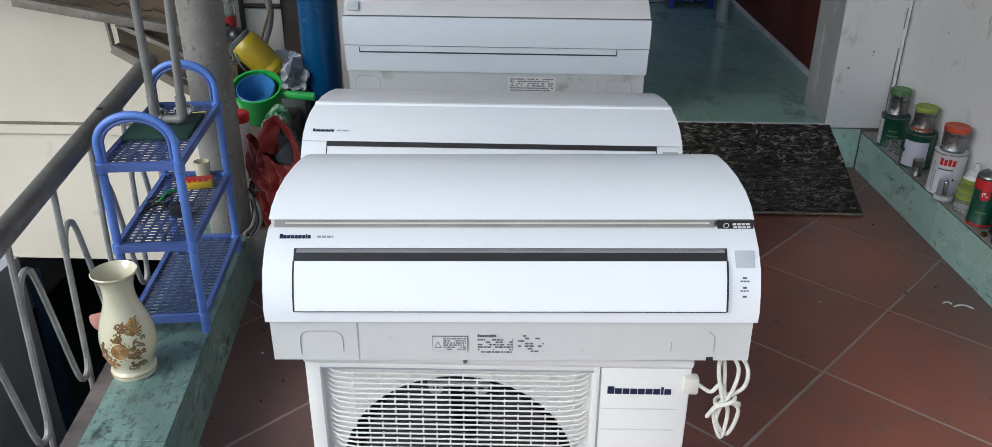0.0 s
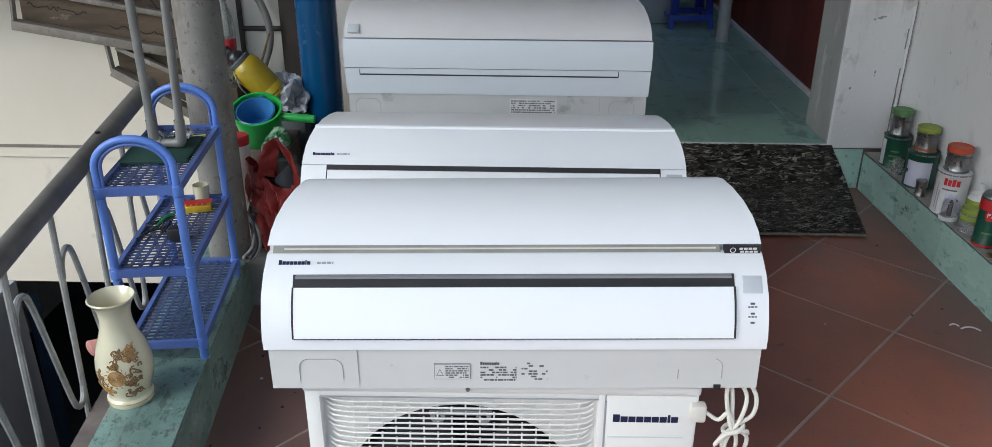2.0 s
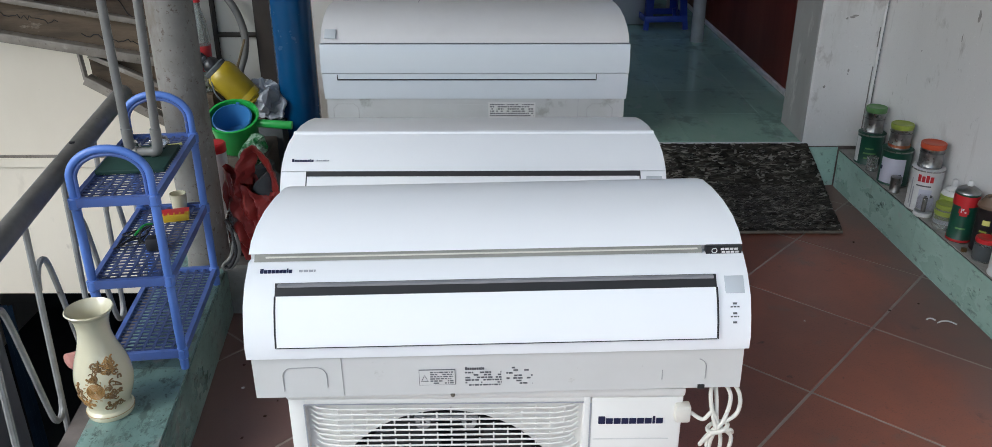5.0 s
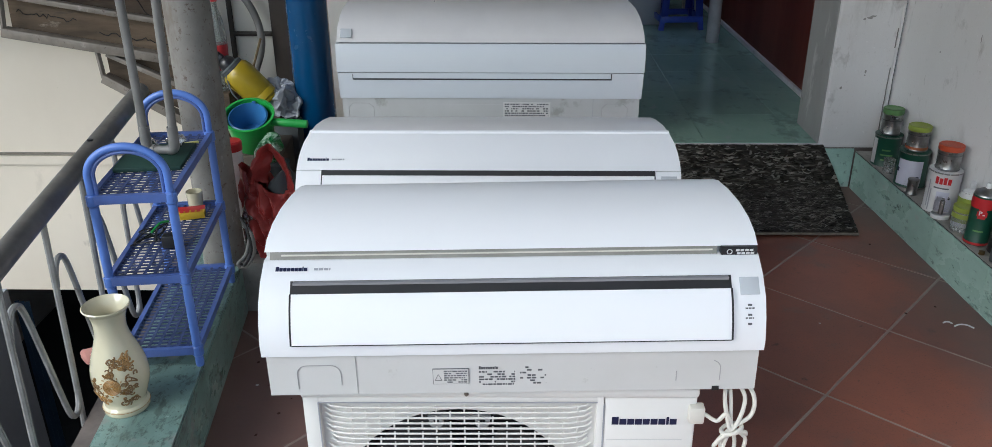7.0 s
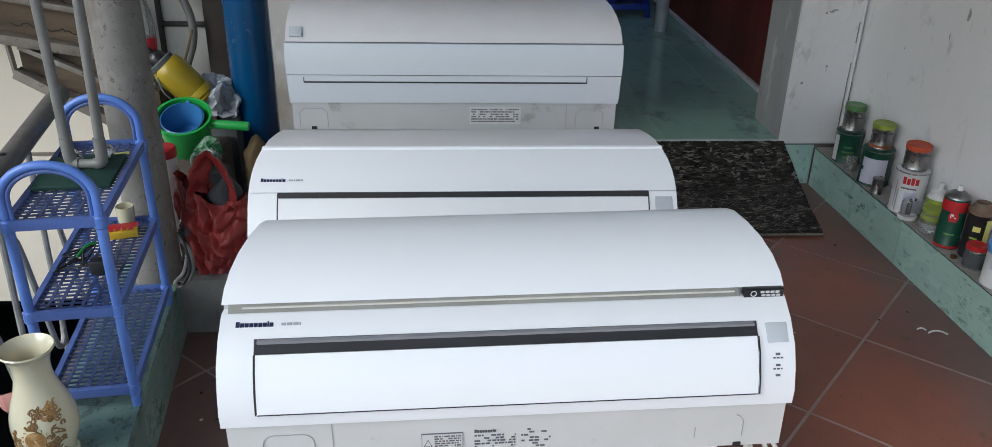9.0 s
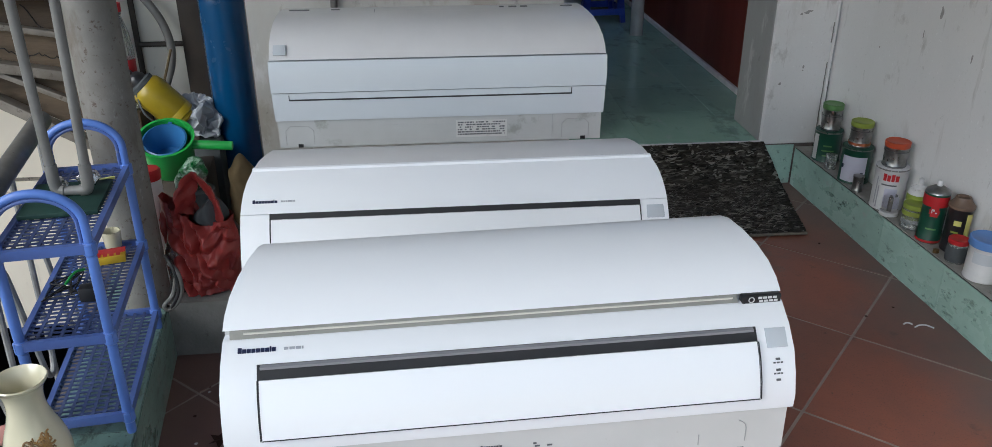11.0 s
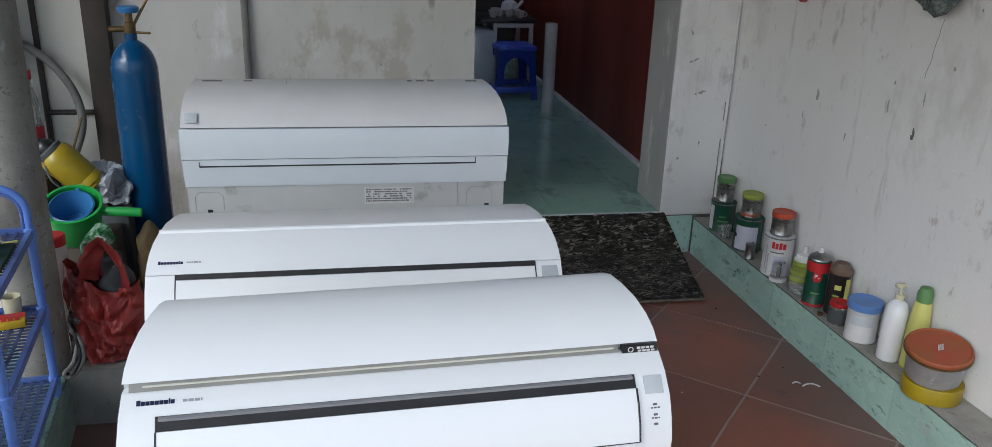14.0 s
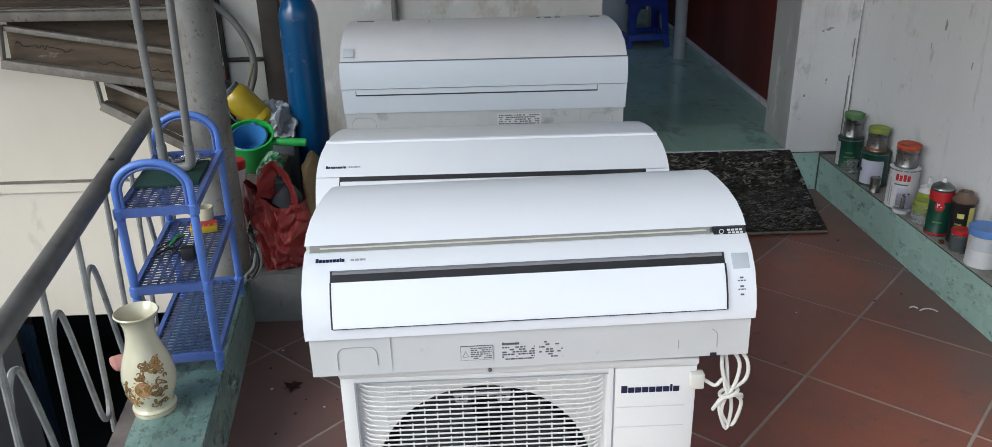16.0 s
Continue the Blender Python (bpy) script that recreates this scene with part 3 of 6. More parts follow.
# red lacquered panelling of the hall
RP = structure("panel_red", box(1.205, 1.233, 2.87, 6.58, 0.221, 2.6, bevel=0.003), REDPANEL, "dark red lacquered wood panelling")
structure("baseboard", box(1.196, 1.234, 2.87, 6.58, STEP_Z, 0.218, bevel=0.004), WALL, "grimy white baseboard under the red panelling")
latch = part("latch", box(1.196, 1.204, 2.925, 2.945, 0.42, 0.46, bevel=0.002), WHITECAN, RP, "small white latch")

# left ledge, right sill and the cement platform
LEDGE = structure("ledge_left", prism([(ledge_in(-2.2) - 0.006, -2.2), (ledge_in(2.56) - 0.006, 2.56), (ledge_in(2.56) - 0.224, 2.56), (ledge_in(-2.2) - 0.224, -2.2)], -0.3, LEDGE_Z - 0.006), DUST,
                  "raised porch ledge edged with marbled teal tiles")
SILL = structure("sill_right", prism([(sill_x(-2.2) + 0.008, -2.2), (wall_x(-2.2) + 0.01, -2.2), (wall_x(STEP_Y) + 0.01, STEP_Y - 0.001), (sill_x(STEP_Y) + 0.008, STEP_Y - 0.001)], -0.2, SILL_Z - 0.004), NOSING,
                 "dusty cement sill faced with marbled teal tiles")
structure("platform", prism([(-1.10, 1.475), (-0.74, 1.478), (-0.74, 2.598), (-1.24, 2.598)], -0.1, LEDGE_Z + 0.004), CONCRETE, "rough grey cement platform in the porch corner")
structure("step", box(-0.74, 1.24, STEP_Y, STEP_Y + 0.004, -0.05, STEP_Z - 0.008), DUST, "cement riser of the hall step")
structure("step_edge", box(0.226, 1.06, STEP_Y - 0.006, STEP_Y + 0.012, STEP_Z - 0.010, STEP_Z + 0.001, bevel=0.003), WALL, "pale worn nosing along the hall step")

# round pillar at the end of the ledge
pil = thing("round_pillar", "round grey painted pillar with rust specks, standing on the ledge", "pillar", pose(-1.135, 1.505, LEDGE_Z))
part("shaft", lathe([(0, -0.004), (0.066, -0.004), (0.064, 0.02), (0.064, 2.72), (0, 2.72)], 40), PILLAR, pil)


# ---------------------------------------------------------------- air conditioners
def indoor_front(m):
    """Indoor unit with a curved lid, an open cream slot and one broad louvre."""
    W = 0.3965
    root = thing("indoor_unit", "white air conditioner indoor unit with broad louvre atop an outdoor unit", "air conditioner", m, "indoor units in a row")
    # pale grey back chassis
    part("chassis", loft([(W - 0.005, 0.004, 0.0), (W - 0.005, 0.005, 0.077), (W - 0.005, 0.06, 0.08), (W - 0.035, 0.205, 0.262), (W - 0.045, 0.25, 0.262), (W - 0.02, 0.25, 0.0)]), BAND, root, "pale grey lower chassis")
    prof = [(W, -0.002, 0.077), (W, -0.003, 0.098), (W, 0.006, 0.130), (W, 0.020, 0.160), (W - 0.001, 0.044, 0.188), (W - 0.003, 0.0700, 0.2092), (W - 0.003, 0.074, 0.2102),
            (W - 0.006, 0.12, 0.2102), (W - 0.008, 0.20, 0.20), (W - 0.01, 0.20, 0.077)]
    part("body", loft(prof), WHITE, root)
    lid = [(W - 0.003, 0.0795, 0.2215), (W - 0.006, 0.092, 0.238), (W - 0.012, 0.112, 0.2555), (W - 0.021, 0.140, 0.2705), (W - 0.032, 0.172, 0.2805), (W - 0.042, 0.202, 0.2845),
           (W - 0.047, 0.222, 0.2795), (W - 0.047, 0.222, 0.272), (W - 0.03, 0.165, 0.268), (W - 0.012, 0.105, 0.241), (W - 0.008, 0.090, 0.2215)]
    part("lid", loft(lid), WHITE, root, "curved white front lid")
    part("filter_slot", loft([((-W + 0.012, W - 0.068), 0.0735, 0.2104), ((-W + 0.012, W - 0.068), 0.0830, 0.2222), ((-W + 0.012, W - 0.068), 0.0870, 0.2222), ((-W + 0.012, W - 0.068), 0.0800, 0.2104)]), CREAMGAP, root, "shallow cream band under the lid, slot shade in its colour", smooth=False)
    # pale strip laid in as the slot's cream highlight
    part("slot_line", box(-W + 0.03, W - 0.075, 0.0768, 0.0800, 0.2150, 0.2172), CORD, root, smooth=False)
    part("slot_lining", box(-W + 0.004, W - 0.004, 0.0875, 0.13, 0.2098, 0.230), BAND, root, smooth=False)
    badge = part("badge", box(0.334, 0.391, 0.0705, 0.084, 0.2088, 0.2218, bevel=0.001), BLACK, root, "black badge")
    b = bmesh.new()
    for k in range(4):
        box(0.357 + k * 0.0072, 0.3625 + k * 0.0072, 0.0697, 0.0707, 0.2160, 0.2195, bm=b)
        box(0.359 + k * 0.0072, 0.3645 + k * 0.0072, 0.0697, 0.0707, 0.2110, 0.2140, bm=b)
    tagged(part("mark", b, PAPER, badge, smooth=False), kind="stuff")
    part("ring", tube([(0.347 + 0.004 * math.cos(a), 0.0700, 0.2153 + 0.004 * math.sin(a)) for a in np.linspace(0, 2 * math.pi, 17)], 0.0007, 6), PAPER, badge)
    # louvre: frame groove, shadow strip and the broad flap
    x0, x1 = -0.346, 0.343
    g = bmesh.new()
    loftp = [(x0 - 0.0015, x1 + 0.0015, y - 0.0006, z) for y, z in [(-0.0035, 0.0985), (0.0055, 0.130), (0.0195, 0.160), (0.043, 0.1885)]]
    va = [g.verts.new((a, y, z)) for a, _, y, z in loftp]
    vb = [g.verts.new((c, y, z)) for _, c, y, z in loftp]
    for k in range(3):
        g.faces.new((va[k], vb[k], vb[k + 1], va[k + 1]))
    bmesh.ops.solidify(g, geom=g.faces[:], thickness=0.001)
    # thin dark sheet on the body carries the shade of the recess
    part("louvre_recess", g, RECESS, root, "dark sheet for the louvre recess, shade in its colour", smooth=False)
    ends = (x0 + 0.0015, x1 - 0.0015)
    f = loft([(ends, -0.0085, 0.1012), (ends, -0.0020, 0.126), (ends, 0.0115, 0.156), (ends, 0.0245, 0.1745), (ends, 0.0280, 0.1730), (ends, 0.0150, 0.152), (ends, 0.002, 0.122), (ends, -0.004, 0.1012)])
    part("louvre", f, GLOSSY, root, "glossy white louvre flap")
    part("flap_edge", box(x0 + 0.001, x1 - 0.001, -0.0094, -0.0086, 0.1002, 0.1015), SLOTGREY, root, smooth=False)
    for x in (x0 - 0.0005, x1 + 0.0005):
        part("flap_gap", tube([(x, -0.0088, 0.1008), (x, -0.0028, 0.126), (x, 0.0105, 0.156), (x, 0.0240, 0.1752)], 0.0009, 6), SLOTGREY, root)
    # grey bar stands for the lighter top of the recess's shade gradient
    part("louvre_bar", box(x0 + 0.003, x1 - 0.003, 0.0350, 0.0420, 0.1842, 0.1880), LOUVRE, root, smooth=False)
    # controls at the end
    part("display_window", box(-0.0150, 0.0150, -0.0012, 0.002, -0.001, 0.027, bevel=0.0005), DISPLAY, root, "grey receiver window", at=pose(0.3725, 0.0235, 0.1645, -40))
    for k, (z, y) in enumerate(((0.150, 0.0145), (0.136, 0.0080), (0.1225, 0.0030))):
        ind = part("indicator", box(-0.003, 0.003, -0.0012, 0.001, -0.0015, 0.0015), INK, root, smooth=False, at=pose(0.371, y, z, -24))
        print_lines(ind, INK, 0.014, 1, 0.004, pose(-0.007, -0.001, -0.0062), "caption", seed=k + 3)
    wordmark(root, NAVY, 0.051, 0.0078, pose(-0.373, 0.0562, 0.1990, -50))
    print_lines(root, PALEINK, 0.026, 1, 0.007, pose(-0.312, 0.0567, 0.1998, -50), "model_mark", 5, 1.0)
    # stickers on the lower band
    st = part("warning_sticker", box(-0.128, -0.070, 0.0028, 0.006, 0.018, 0.047), INK, root, "outlined warning sticker with unreadable print", smooth=False)
    part("sticker_paper", box(-0.1272, -0.0708, 0.0024, 0.005, 0.0188, 0.0462), BAND, st, smooth=False)
    print_lines(st, INK, 0.037, 6, 0.0041, pose(-0.110, 0.0020, 0.0415), seed=9, fill=0.92, thick=0.0003)
    tri = bmesh.new()
    for a, c in (((-0.1245, 0.0255), (-0.119, 0.037)), ((-0.119, 0.037), (-0.1135, 0.0255)), ((-0.1135, 0.0255), (-0.1245, 0.0255))):
        tube([(a[0], 0.0024, a[1]), (c[0], 0.0024, c[1])], 0.0005, 6, bm=tri)
    part("warning_sign", tri, INK, st)
    wordmark(root, INK, 0.031, 0.0055, pose(-0.054, -0.0002 + 0.0035, 0.045), "plate_mark")
    print_lines(root, INK, 0.058, 6, 0.0048, pose(-0.054, 0.0035, 0.0385), "rating_plate", 4, 0.62)
    print_lines(root, INK, 0.042, 7, 0.0050, pose(0.012, 0.0035, 0.046), "rating_table", 6, 0.34)
    # knock-out outlines and the centre seam
    for x in (-0.310, 0.298):
        w, r = 0.035, 0.016
        arch = [(x - w, 0.0036, 0.012), (x - w, 0.0036, 0.040)] + [(x - w + r - r * math.cos(t), 0.0036, 0.040 + r * math.sin(t)) for t in np.linspace(0.2, math.pi / 2, 6)]
        arch += [(x + w - r + r * math.sin(t), 0.0036, 0.040 + r * math.cos(t)) for t in np.linspace(0, math.pi / 2 - 0.2, 6)] + [(x + w, 0.0036, 0.040), (x + w, 0.0036, 0.018)]
        part("knock_out", tube(arch if x < 0 else arch[9:], 0.0007, 6), FAINT, root)
    part("knock_out", tube([(0.263, 0.0036, 0.018), (0.263, 0.0036, 0.036)], 0.0007, 6), FAINT, root)
    part("seam", box(-0.2504, -0.2496, 0.0034, 0.006, 0.002, 0.075), FAINT, root, smooth=False)
    # solid block, not a cut; the notch's shade is its colour
    part("notch", box(0.322, 0.333, 0.0015, 0.03, -0.0005, 0.0065), DARK, root, "solid dark block for the cable notch, shade in its colour", smooth=False)
    return root


def indoor_middle(m):
    """Indoor unit whose smooth hood sweeps from the dark louvre slot to a seamed top strip."""
    W = 0.402
    root = thing("indoor_unit", "white air conditioner indoor unit with smooth hood and dark slot", "air conditioner", m, "indoor units in a row")
    part("chassis", loft([(W - 0.005, 0.004, 0.0), (W - 0.005, 0.004, 0.07), (W - 0.01, 0.05, 0.08), (W - 0.03, 0.225, 0.27), (W - 0.03, 0.245, 0.27), (W - 0.02, 0.245, 0.0)]), BAND, root)
    part("body", loft([(W, 0.0, 0.07), (W, 0.0, 0.12), (W, 0.012, 0.16), (W, 0.034, 0.20), (W, 0.053, 0.2235), (W, 0.10, 0.2235), (W, 0.2, 0.19), (W, 0.2, 0.07)]), GLOSSY, root)
    hood = [(W, 0.0535, 0.2250), (W - 0.002, 0.066, 0.241), (W - 0.005, 0.081, 0.2565), (W - 0.010, 0.1, 0.271), (W - 0.018, 0.125, 0.2840), (W - 0.018, 0.125, 0.262), (W, 0.08, 0.2250)]
    part("hood", loft(hood), WHITE, root, "smooth white hood")
    part("top_strip", loft([(W - 0.019, 0.1275, 0.2845), (W - 0.026, 0.155, 0.2915), (W - 0.036, 0.19, 0.2925), (W - 0.042, 0.225, 0.287), (W - 0.042, 0.225, 0.27), (W - 0.019, 0.1275, 0.262)]), DIMDUSTYWHITE, root, "dusty top strip behind a pale seam, dimness in its grey")
    part("seam", loft([(W - 0.0175, 0.1225, 0.2838), (W - 0.018, 0.1240, 0.2868), (W - 0.019, 0.1290, 0.2885), (W - 0.019, 0.1300, 0.28), (W - 0.018, 0.1225, 0.28)]), GLOSSY, root)
    part("seam_shadow", loft([(W - 0.0185, 0.1292, 0.2870), (W - 0.0185, 0.1318, 0.2876), (W - 0.0185, 0.1318, 0.28), (W - 0.0185, 0.1292, 0.28)]), LOUVRE, root, smooth=False)
    part("louvre_slot", loft([(0.3485, 0.0455, 0.2165), (0.3485, 0.0522, 0.2250), (0.3485, 0.060, 0.2250), (0.3485, 0.052, 0.2165)]), SLOTGREY, root, "dark band for the louvre slot, shade in its colour", at=pose(-0.0005, 0, 0)).scale = (1, 1, 1)
    lv = loft([(0.346, 0.0005, 0.135), (0.346, 0.010, 0.163), (0.346, 0.0305, 0.200), (0.346, 0.0435, 0.2165), (0.346, 0.050, 0.2145), (0.346, 0.0125, 0.155), (0.346, 0.006, 0.135)])
    part("louvre", lv, GLOSSY, root, "glossy white louvre flap")
    for x in (-0.3480, 0.3475):
        part("flap_gap", tube([(x, 0.0008, 0.135), (x, 0.0115, 0.1605), (x, 0.0333, 0.2005), (x, 0.0520, 0.2235)], 0.0012, 6), SLOTGREY, root)
    part("display_window", box(-0.017, 0.017, -0.0015, 0.002, -0.014, 0.014, bevel=0.001), DISPLAY, root, "grey receiver window", at=pose(0.377, 0.0400, 0.2060, -42))
    part("indicator", box(-0.006, 0.006, -0.0012, 0.001, -0.002, 0.002), INK, root, smooth=False, at=pose(0.377, 0.0255, 0.187, -33))
    wordmark(root, NAVY, 0.046, 0.0068, pose(-0.380, 0.0655, 0.2415, -46))
    print_lines(root, PALEINK, 0.026, 1, 0.006, pose(-0.328, 0.0658, 0.2428, -46), "model_mark", 8, 1.0)
    return root


def indoor_back(m):
    """Indoor unit with closed flat front panels under a curved lid."""
    W = 0.408
    root = thing("indoor_unit", "white air conditioner indoor unit with closed panels and dim dusty lid", "air conditioner", m, "indoor units in a row")
    part("chassis", loft([(W - 0.008, 0.004, 0.0), (W - 0.008, 0.004, 0.07), (W - 0.02, 0.25, 0.28), (W - 0.03, 0.262, 0.28), (W - 0.03, 0.262, 0.0)]), GRIMY, root, "pale grey lower chassis")
    part("lower_panel", loft([(W - 0.004, 0.0, 0.0695), (W - 0.003, -0.003, 0.10), (W - 0.002, -0.003, 0.139), (W - 0.004, 0.05, 0.139), (W - 0.006, 0.05, 0.0695)]), SHADEDWHITE, root, "white lower front panel, shade put into its colour")
    part("upper_panel", loft([(W - 0.001, -0.004, 0.141), (W, -0.002, 0.18), (W, 0.006, 0.2145), (W, 0.06, 0.2145), (W, 0.06, 0.141)]), SHADEDWHITE, root, "glossy white upper front panel, shade put into its colour")
    lid = [(W - 0.003, 0.010, 0.2175), (W - 0.004, 0.018, 0.234), (W - 0.007, 0.034, 0.254), (W - 0.013, 0.062, 0.274), (W - 0.020, 0.10, 0.2885), (W - 0.027, 0.145, 0.2945), (W - 0.032, 0.19, 0.2960), (W - 0.034, 0.255, 0.2910),
           (W - 0.034, 0.255, 0.27), (W - 0.004, 0.05, 0.2175)]
    lid = [((-W + 0.002 + 0.25 * (W - w), w), y, z) for w, y, z in lid]
    part("lid", loft(lid), DIMDUSTYWHITE, root, "curved white lid, grey for dust and dim overhead light")
    ln = bmesh.new()
    box(-0.365, 0.322, -0.0045, 0.0, 0.1208, 0.1243, bm=ln)
    box(0.3205, 0.3225, -0.0045, 0.0, 0.1215, 0.1375, bm=ln)
    box(-0.3665, -0.3648, -0.0045, 0.0, 0.1215, 0.1350, bm=ln)
    part("louvre_line", ln, SLOTGREY, root, smooth=False)
    part("display_window", box(-0.015, 0.015, -0.002, 0.002, -0.013, 0.013, bevel=0.001), DISPLAY, root, "grey receiver window", at=pose(-0.380, 0.0185, 0.2395, -40))
    bars = bmesh.new()
    for x, w in ((-0.375, 0.05), (-0.27, 0.022), (0.16, 0.012), (0.185, 0.02), (0.215, 0.018), (0.32, 0.03)):
        box(x, x + w, 0.200, 0.209, 0.2945, 0.2968, bm=bars)
    tagged(part("top_mark", bars, INK, root, smooth=False), kind="stuff")
    part("top_panel_seam", box(-0.16, -0.158, 0.165, 0.20, 0.294, 0.2968), PALEINK, root, smooth=False)
    st = part("rating_plate", box(0.035, 0.162, 0.0025, 0.006, 0.014, 0.058), BAND, root, "pale rating plate with unreadable print", smooth=False)
    print_lines(st, INK, 0.118, 6, 0.0062, pose(0.039, 0.0020, 0.051), seed=12, fill=0.85)
    for x in (-0.35, 0.335):
        w = 0.034
        part("knock_out", tube([(x - w, 0.0036, 0.006), (x - w, 0.0036, 0.042), (x - w + 0.012, 0.0036, 0.054), (x + w - 0.012, 0.0036, 0.054), (x + w, 0.0036, 0.042), (x + w, 0.0036, 0.006)], 0.0007, 6), FAINT, root)
        part("notch", box(x - 0.006 + 0.02 * (x > 0), x + 0.006 + 0.02 * (x > 0), 0.0015, 0.03, 0.0, 0.008), DARK, root, smooth=False)
    part("seam", box(0.276, 0.2768, 0.003, 0.006, 0.002, 0.068), PALEINK, root, smooth=False)
    part("inset", box(-0.15, 0.03, 0.0032, 0.006, 0.012, 0.052), GRIMY, root, smooth=False)
    return root


def outdoor_unit(m, H, label):
    """Outdoor unit, 0.66 m wide, with a slatted fan grille beside a plain panel."""
    root = thing("outdoor_unit", label, "outdoor unit", m, "outdoor units in a row")
    W, D = 0.33, 0.275
    gx0, gx1, gz0, gz1 = -0.303, 0.163, 0.045, H - 0.028
    cx, cz = (gx0 + gx1) / 2, (gz0 + gz1) / 2
    # casing: top, sides, back
    part("top_cover", box(-W - 0.003, W + 0.003, -0.004, D + 0.003, H - 0.018, H, bevel=0.006), IVORY, root)
    part("side_panel", box(-W, -W + 0.003, 0.002, D, 0.02, H - 0.018), IVORY, root, smooth=False)
    part("side_panel", box(W - 0.003, W, 0.002, D, 0.02, H - 0.018), IVORY, root, smooth=False)
    part("back_panel", box(-W + 0.003, W - 0.003, D - 0.004, D, 0.02, H - 0.018), IVORY, root, smooth=False)
    part("base_tray", box(-W, W, 0.0, D, 0.012, 0.04, bevel=0.003), IVORY, root)
    for x in (-0.22, 0.2):
        part("foot", box(x - 0.04, x + 0.04, -0.02, D + 0.02, 0.0, 0.012, bevel=0.003), STEELGREY, root)
    # front: plate with a round fan opening
    bm = bmesh.new()
    n, R = 56, 0.212
    ring, rim = [], []
    for k in range(n):
        a = 2 * math.pi * k / n
        c, s = math.cos(a), math.sin(a)
        ring.append(bm.verts.new((cx + R * c, 0.016, cz + R * s)))
        t = min((gx1 - cx) / max(abs(c), 1e-6), ((gz1 - cz) if s > 0 else (cz - gz0)) / max(abs(s), 1e-6))
        rim.append(bm.verts.new((cx + t * c, 0.016, cz + t * s)))
    for k in range(n):
        j = (k + 1) % n
        bm.faces.new((ring[k], ring[j], rim[j], rim[k]))
    for q in [((gx0, gz0)), ((gx1, gz0)), ((gx0, gz1)), ((gx1, gz1))]:
        near = sorted(rim, key=lambda v: (v.co.x - q[0]) ** 2 + (v.co.z - q[1]) ** 2)[:2]
        c = bm.verts.new((q[0], 0.016, q[1]))
        bm.faces.new((near[0], near[1], c))
    part("fan_plate", bm, IVORY, root, smooth=False)
    part("fan_throat", lathe([(R, 0.0), (R - 0.006, 0.03), (R - 0.006, 0.10)], 56, m=pose(cx, 0.0165, cz, -90)), DARK, root)
    part("fan_chamber", box(gx0, gx1, 0.12, 0.124, gz0, gz1), DARK, root, smooth=False)
    fan = bmesh.new()
    for k in range(3):
        own = bmesh.new()
        a = [own.verts.new((math.cos(t) * r, 0.09 - 0.05 * (t / 1.5), math.sin(t) * r)) for r in (0.045, 0.18) for t in np.linspace(0, 1.5, 8)]
        for i in range(7):
            own.faces.new((a[i], a[i + 1], a[i + 9], a[i + 8]))
        own.transform(pose(cx, 0, cz) @ Matrix.Rotation(radians(120 * k + 20), 4, "Y"))
        join(fan, own)
    lathe([(0, 0.03), (0.04, 0.03), (0.048, 0.04), (0.048, 0.09)], 24, bm=fan, m=pose(cx, 0, cz) @ pose(0, 0, 0, -90))
    part("motor_bracket", box(cx - 0.055, cx + 0.055, 0.030, 0.036, gz1 - 0.060, gz1 - 0.050, bevel=0.002), FAINT, root)
    for x in (cx - 0.040, cx + 0.040):
        part("bracket_eye", lathe([(0.006, 0.0), (0.013, 0.0), (0.013, 0.006), (0.006, 0.006), (0.006, 0.0)], 16, m=pose(x, 0.028, gz1 - 0.062, -90)), FAINT, root)
    part("fan", fan, FANGREY, root, "dark fan behind the grille")
    # frame of the grille and the plain panel
    fr = bmesh.new()
    box(-W + 0.001, gx0, 0.0, 0.02, 0.04, H - 0.018, bevel=0.002, bm=fr)
    box(gx1, gx1 + 0.012, 0.0, 0.02, 0.04, H - 0.018, bevel=0.002, bm=fr)
    box(gx0 - 0.002, gx1 + 0.002, 0.0005, 0.02, gz1, H - 0.0185, bevel=0.002, bm=fr)
    box(gx0 - 0.002, gx1 + 0.002, 0.0005, 0.02, 0.0395, gz0, bevel=0.002, bm=fr)
    part("grille_frame", fr, IVORY, root)
    edge = bmesh.new()
    box(gx0 - 0.001, gx1 + 0.001, -0.0012, 0.0, gz1 - 0.001, gz1 + 0.0012, bm=edge)
    box(gx0 - 0.0022, gx0, -0.0012, 0.0, gz0, gz1, bm=edge)
    box(gx1 + 0.011, gx1 + 0.0135, -0.0012, 0.0, 0.04, H - 0.03, bm=edge)
    part("seam", edge, PALEINK, root, smooth=False)
    pan = part("service_panel", box(gx1 + 0.0135, W - 0.001, -0.001, 0.02, 0.04, H - 0.019, bevel=0.003), IVORY, root, "plain ivory service panel")
    for z in (H - 0.105, H - 0.15):
        part("groove", box(gx1 + 0.018, W - 0.02, -0.0016, 0.0, z, z + 0.0022), BAND, pan, smooth=False)
    wordmark(pan, NAVY, 0.111, 0.0155, pose(gx1 + 0.026, -0.0022, H - 0.072))
    # slats, each with its short upright ribs, and hooked ends
    pitch = 0.0108
    count = int((gz1 - gz0 - 0.012) / pitch)
    for k in range(count):
        z = gz1 - 0.013 - k * pitch
        s = bmesh.new()
        inset = 0.006 + (0.006 if k % 8 in (6, 7) else 0.0)
        a, c = gx0 + inset, gx1 - inset
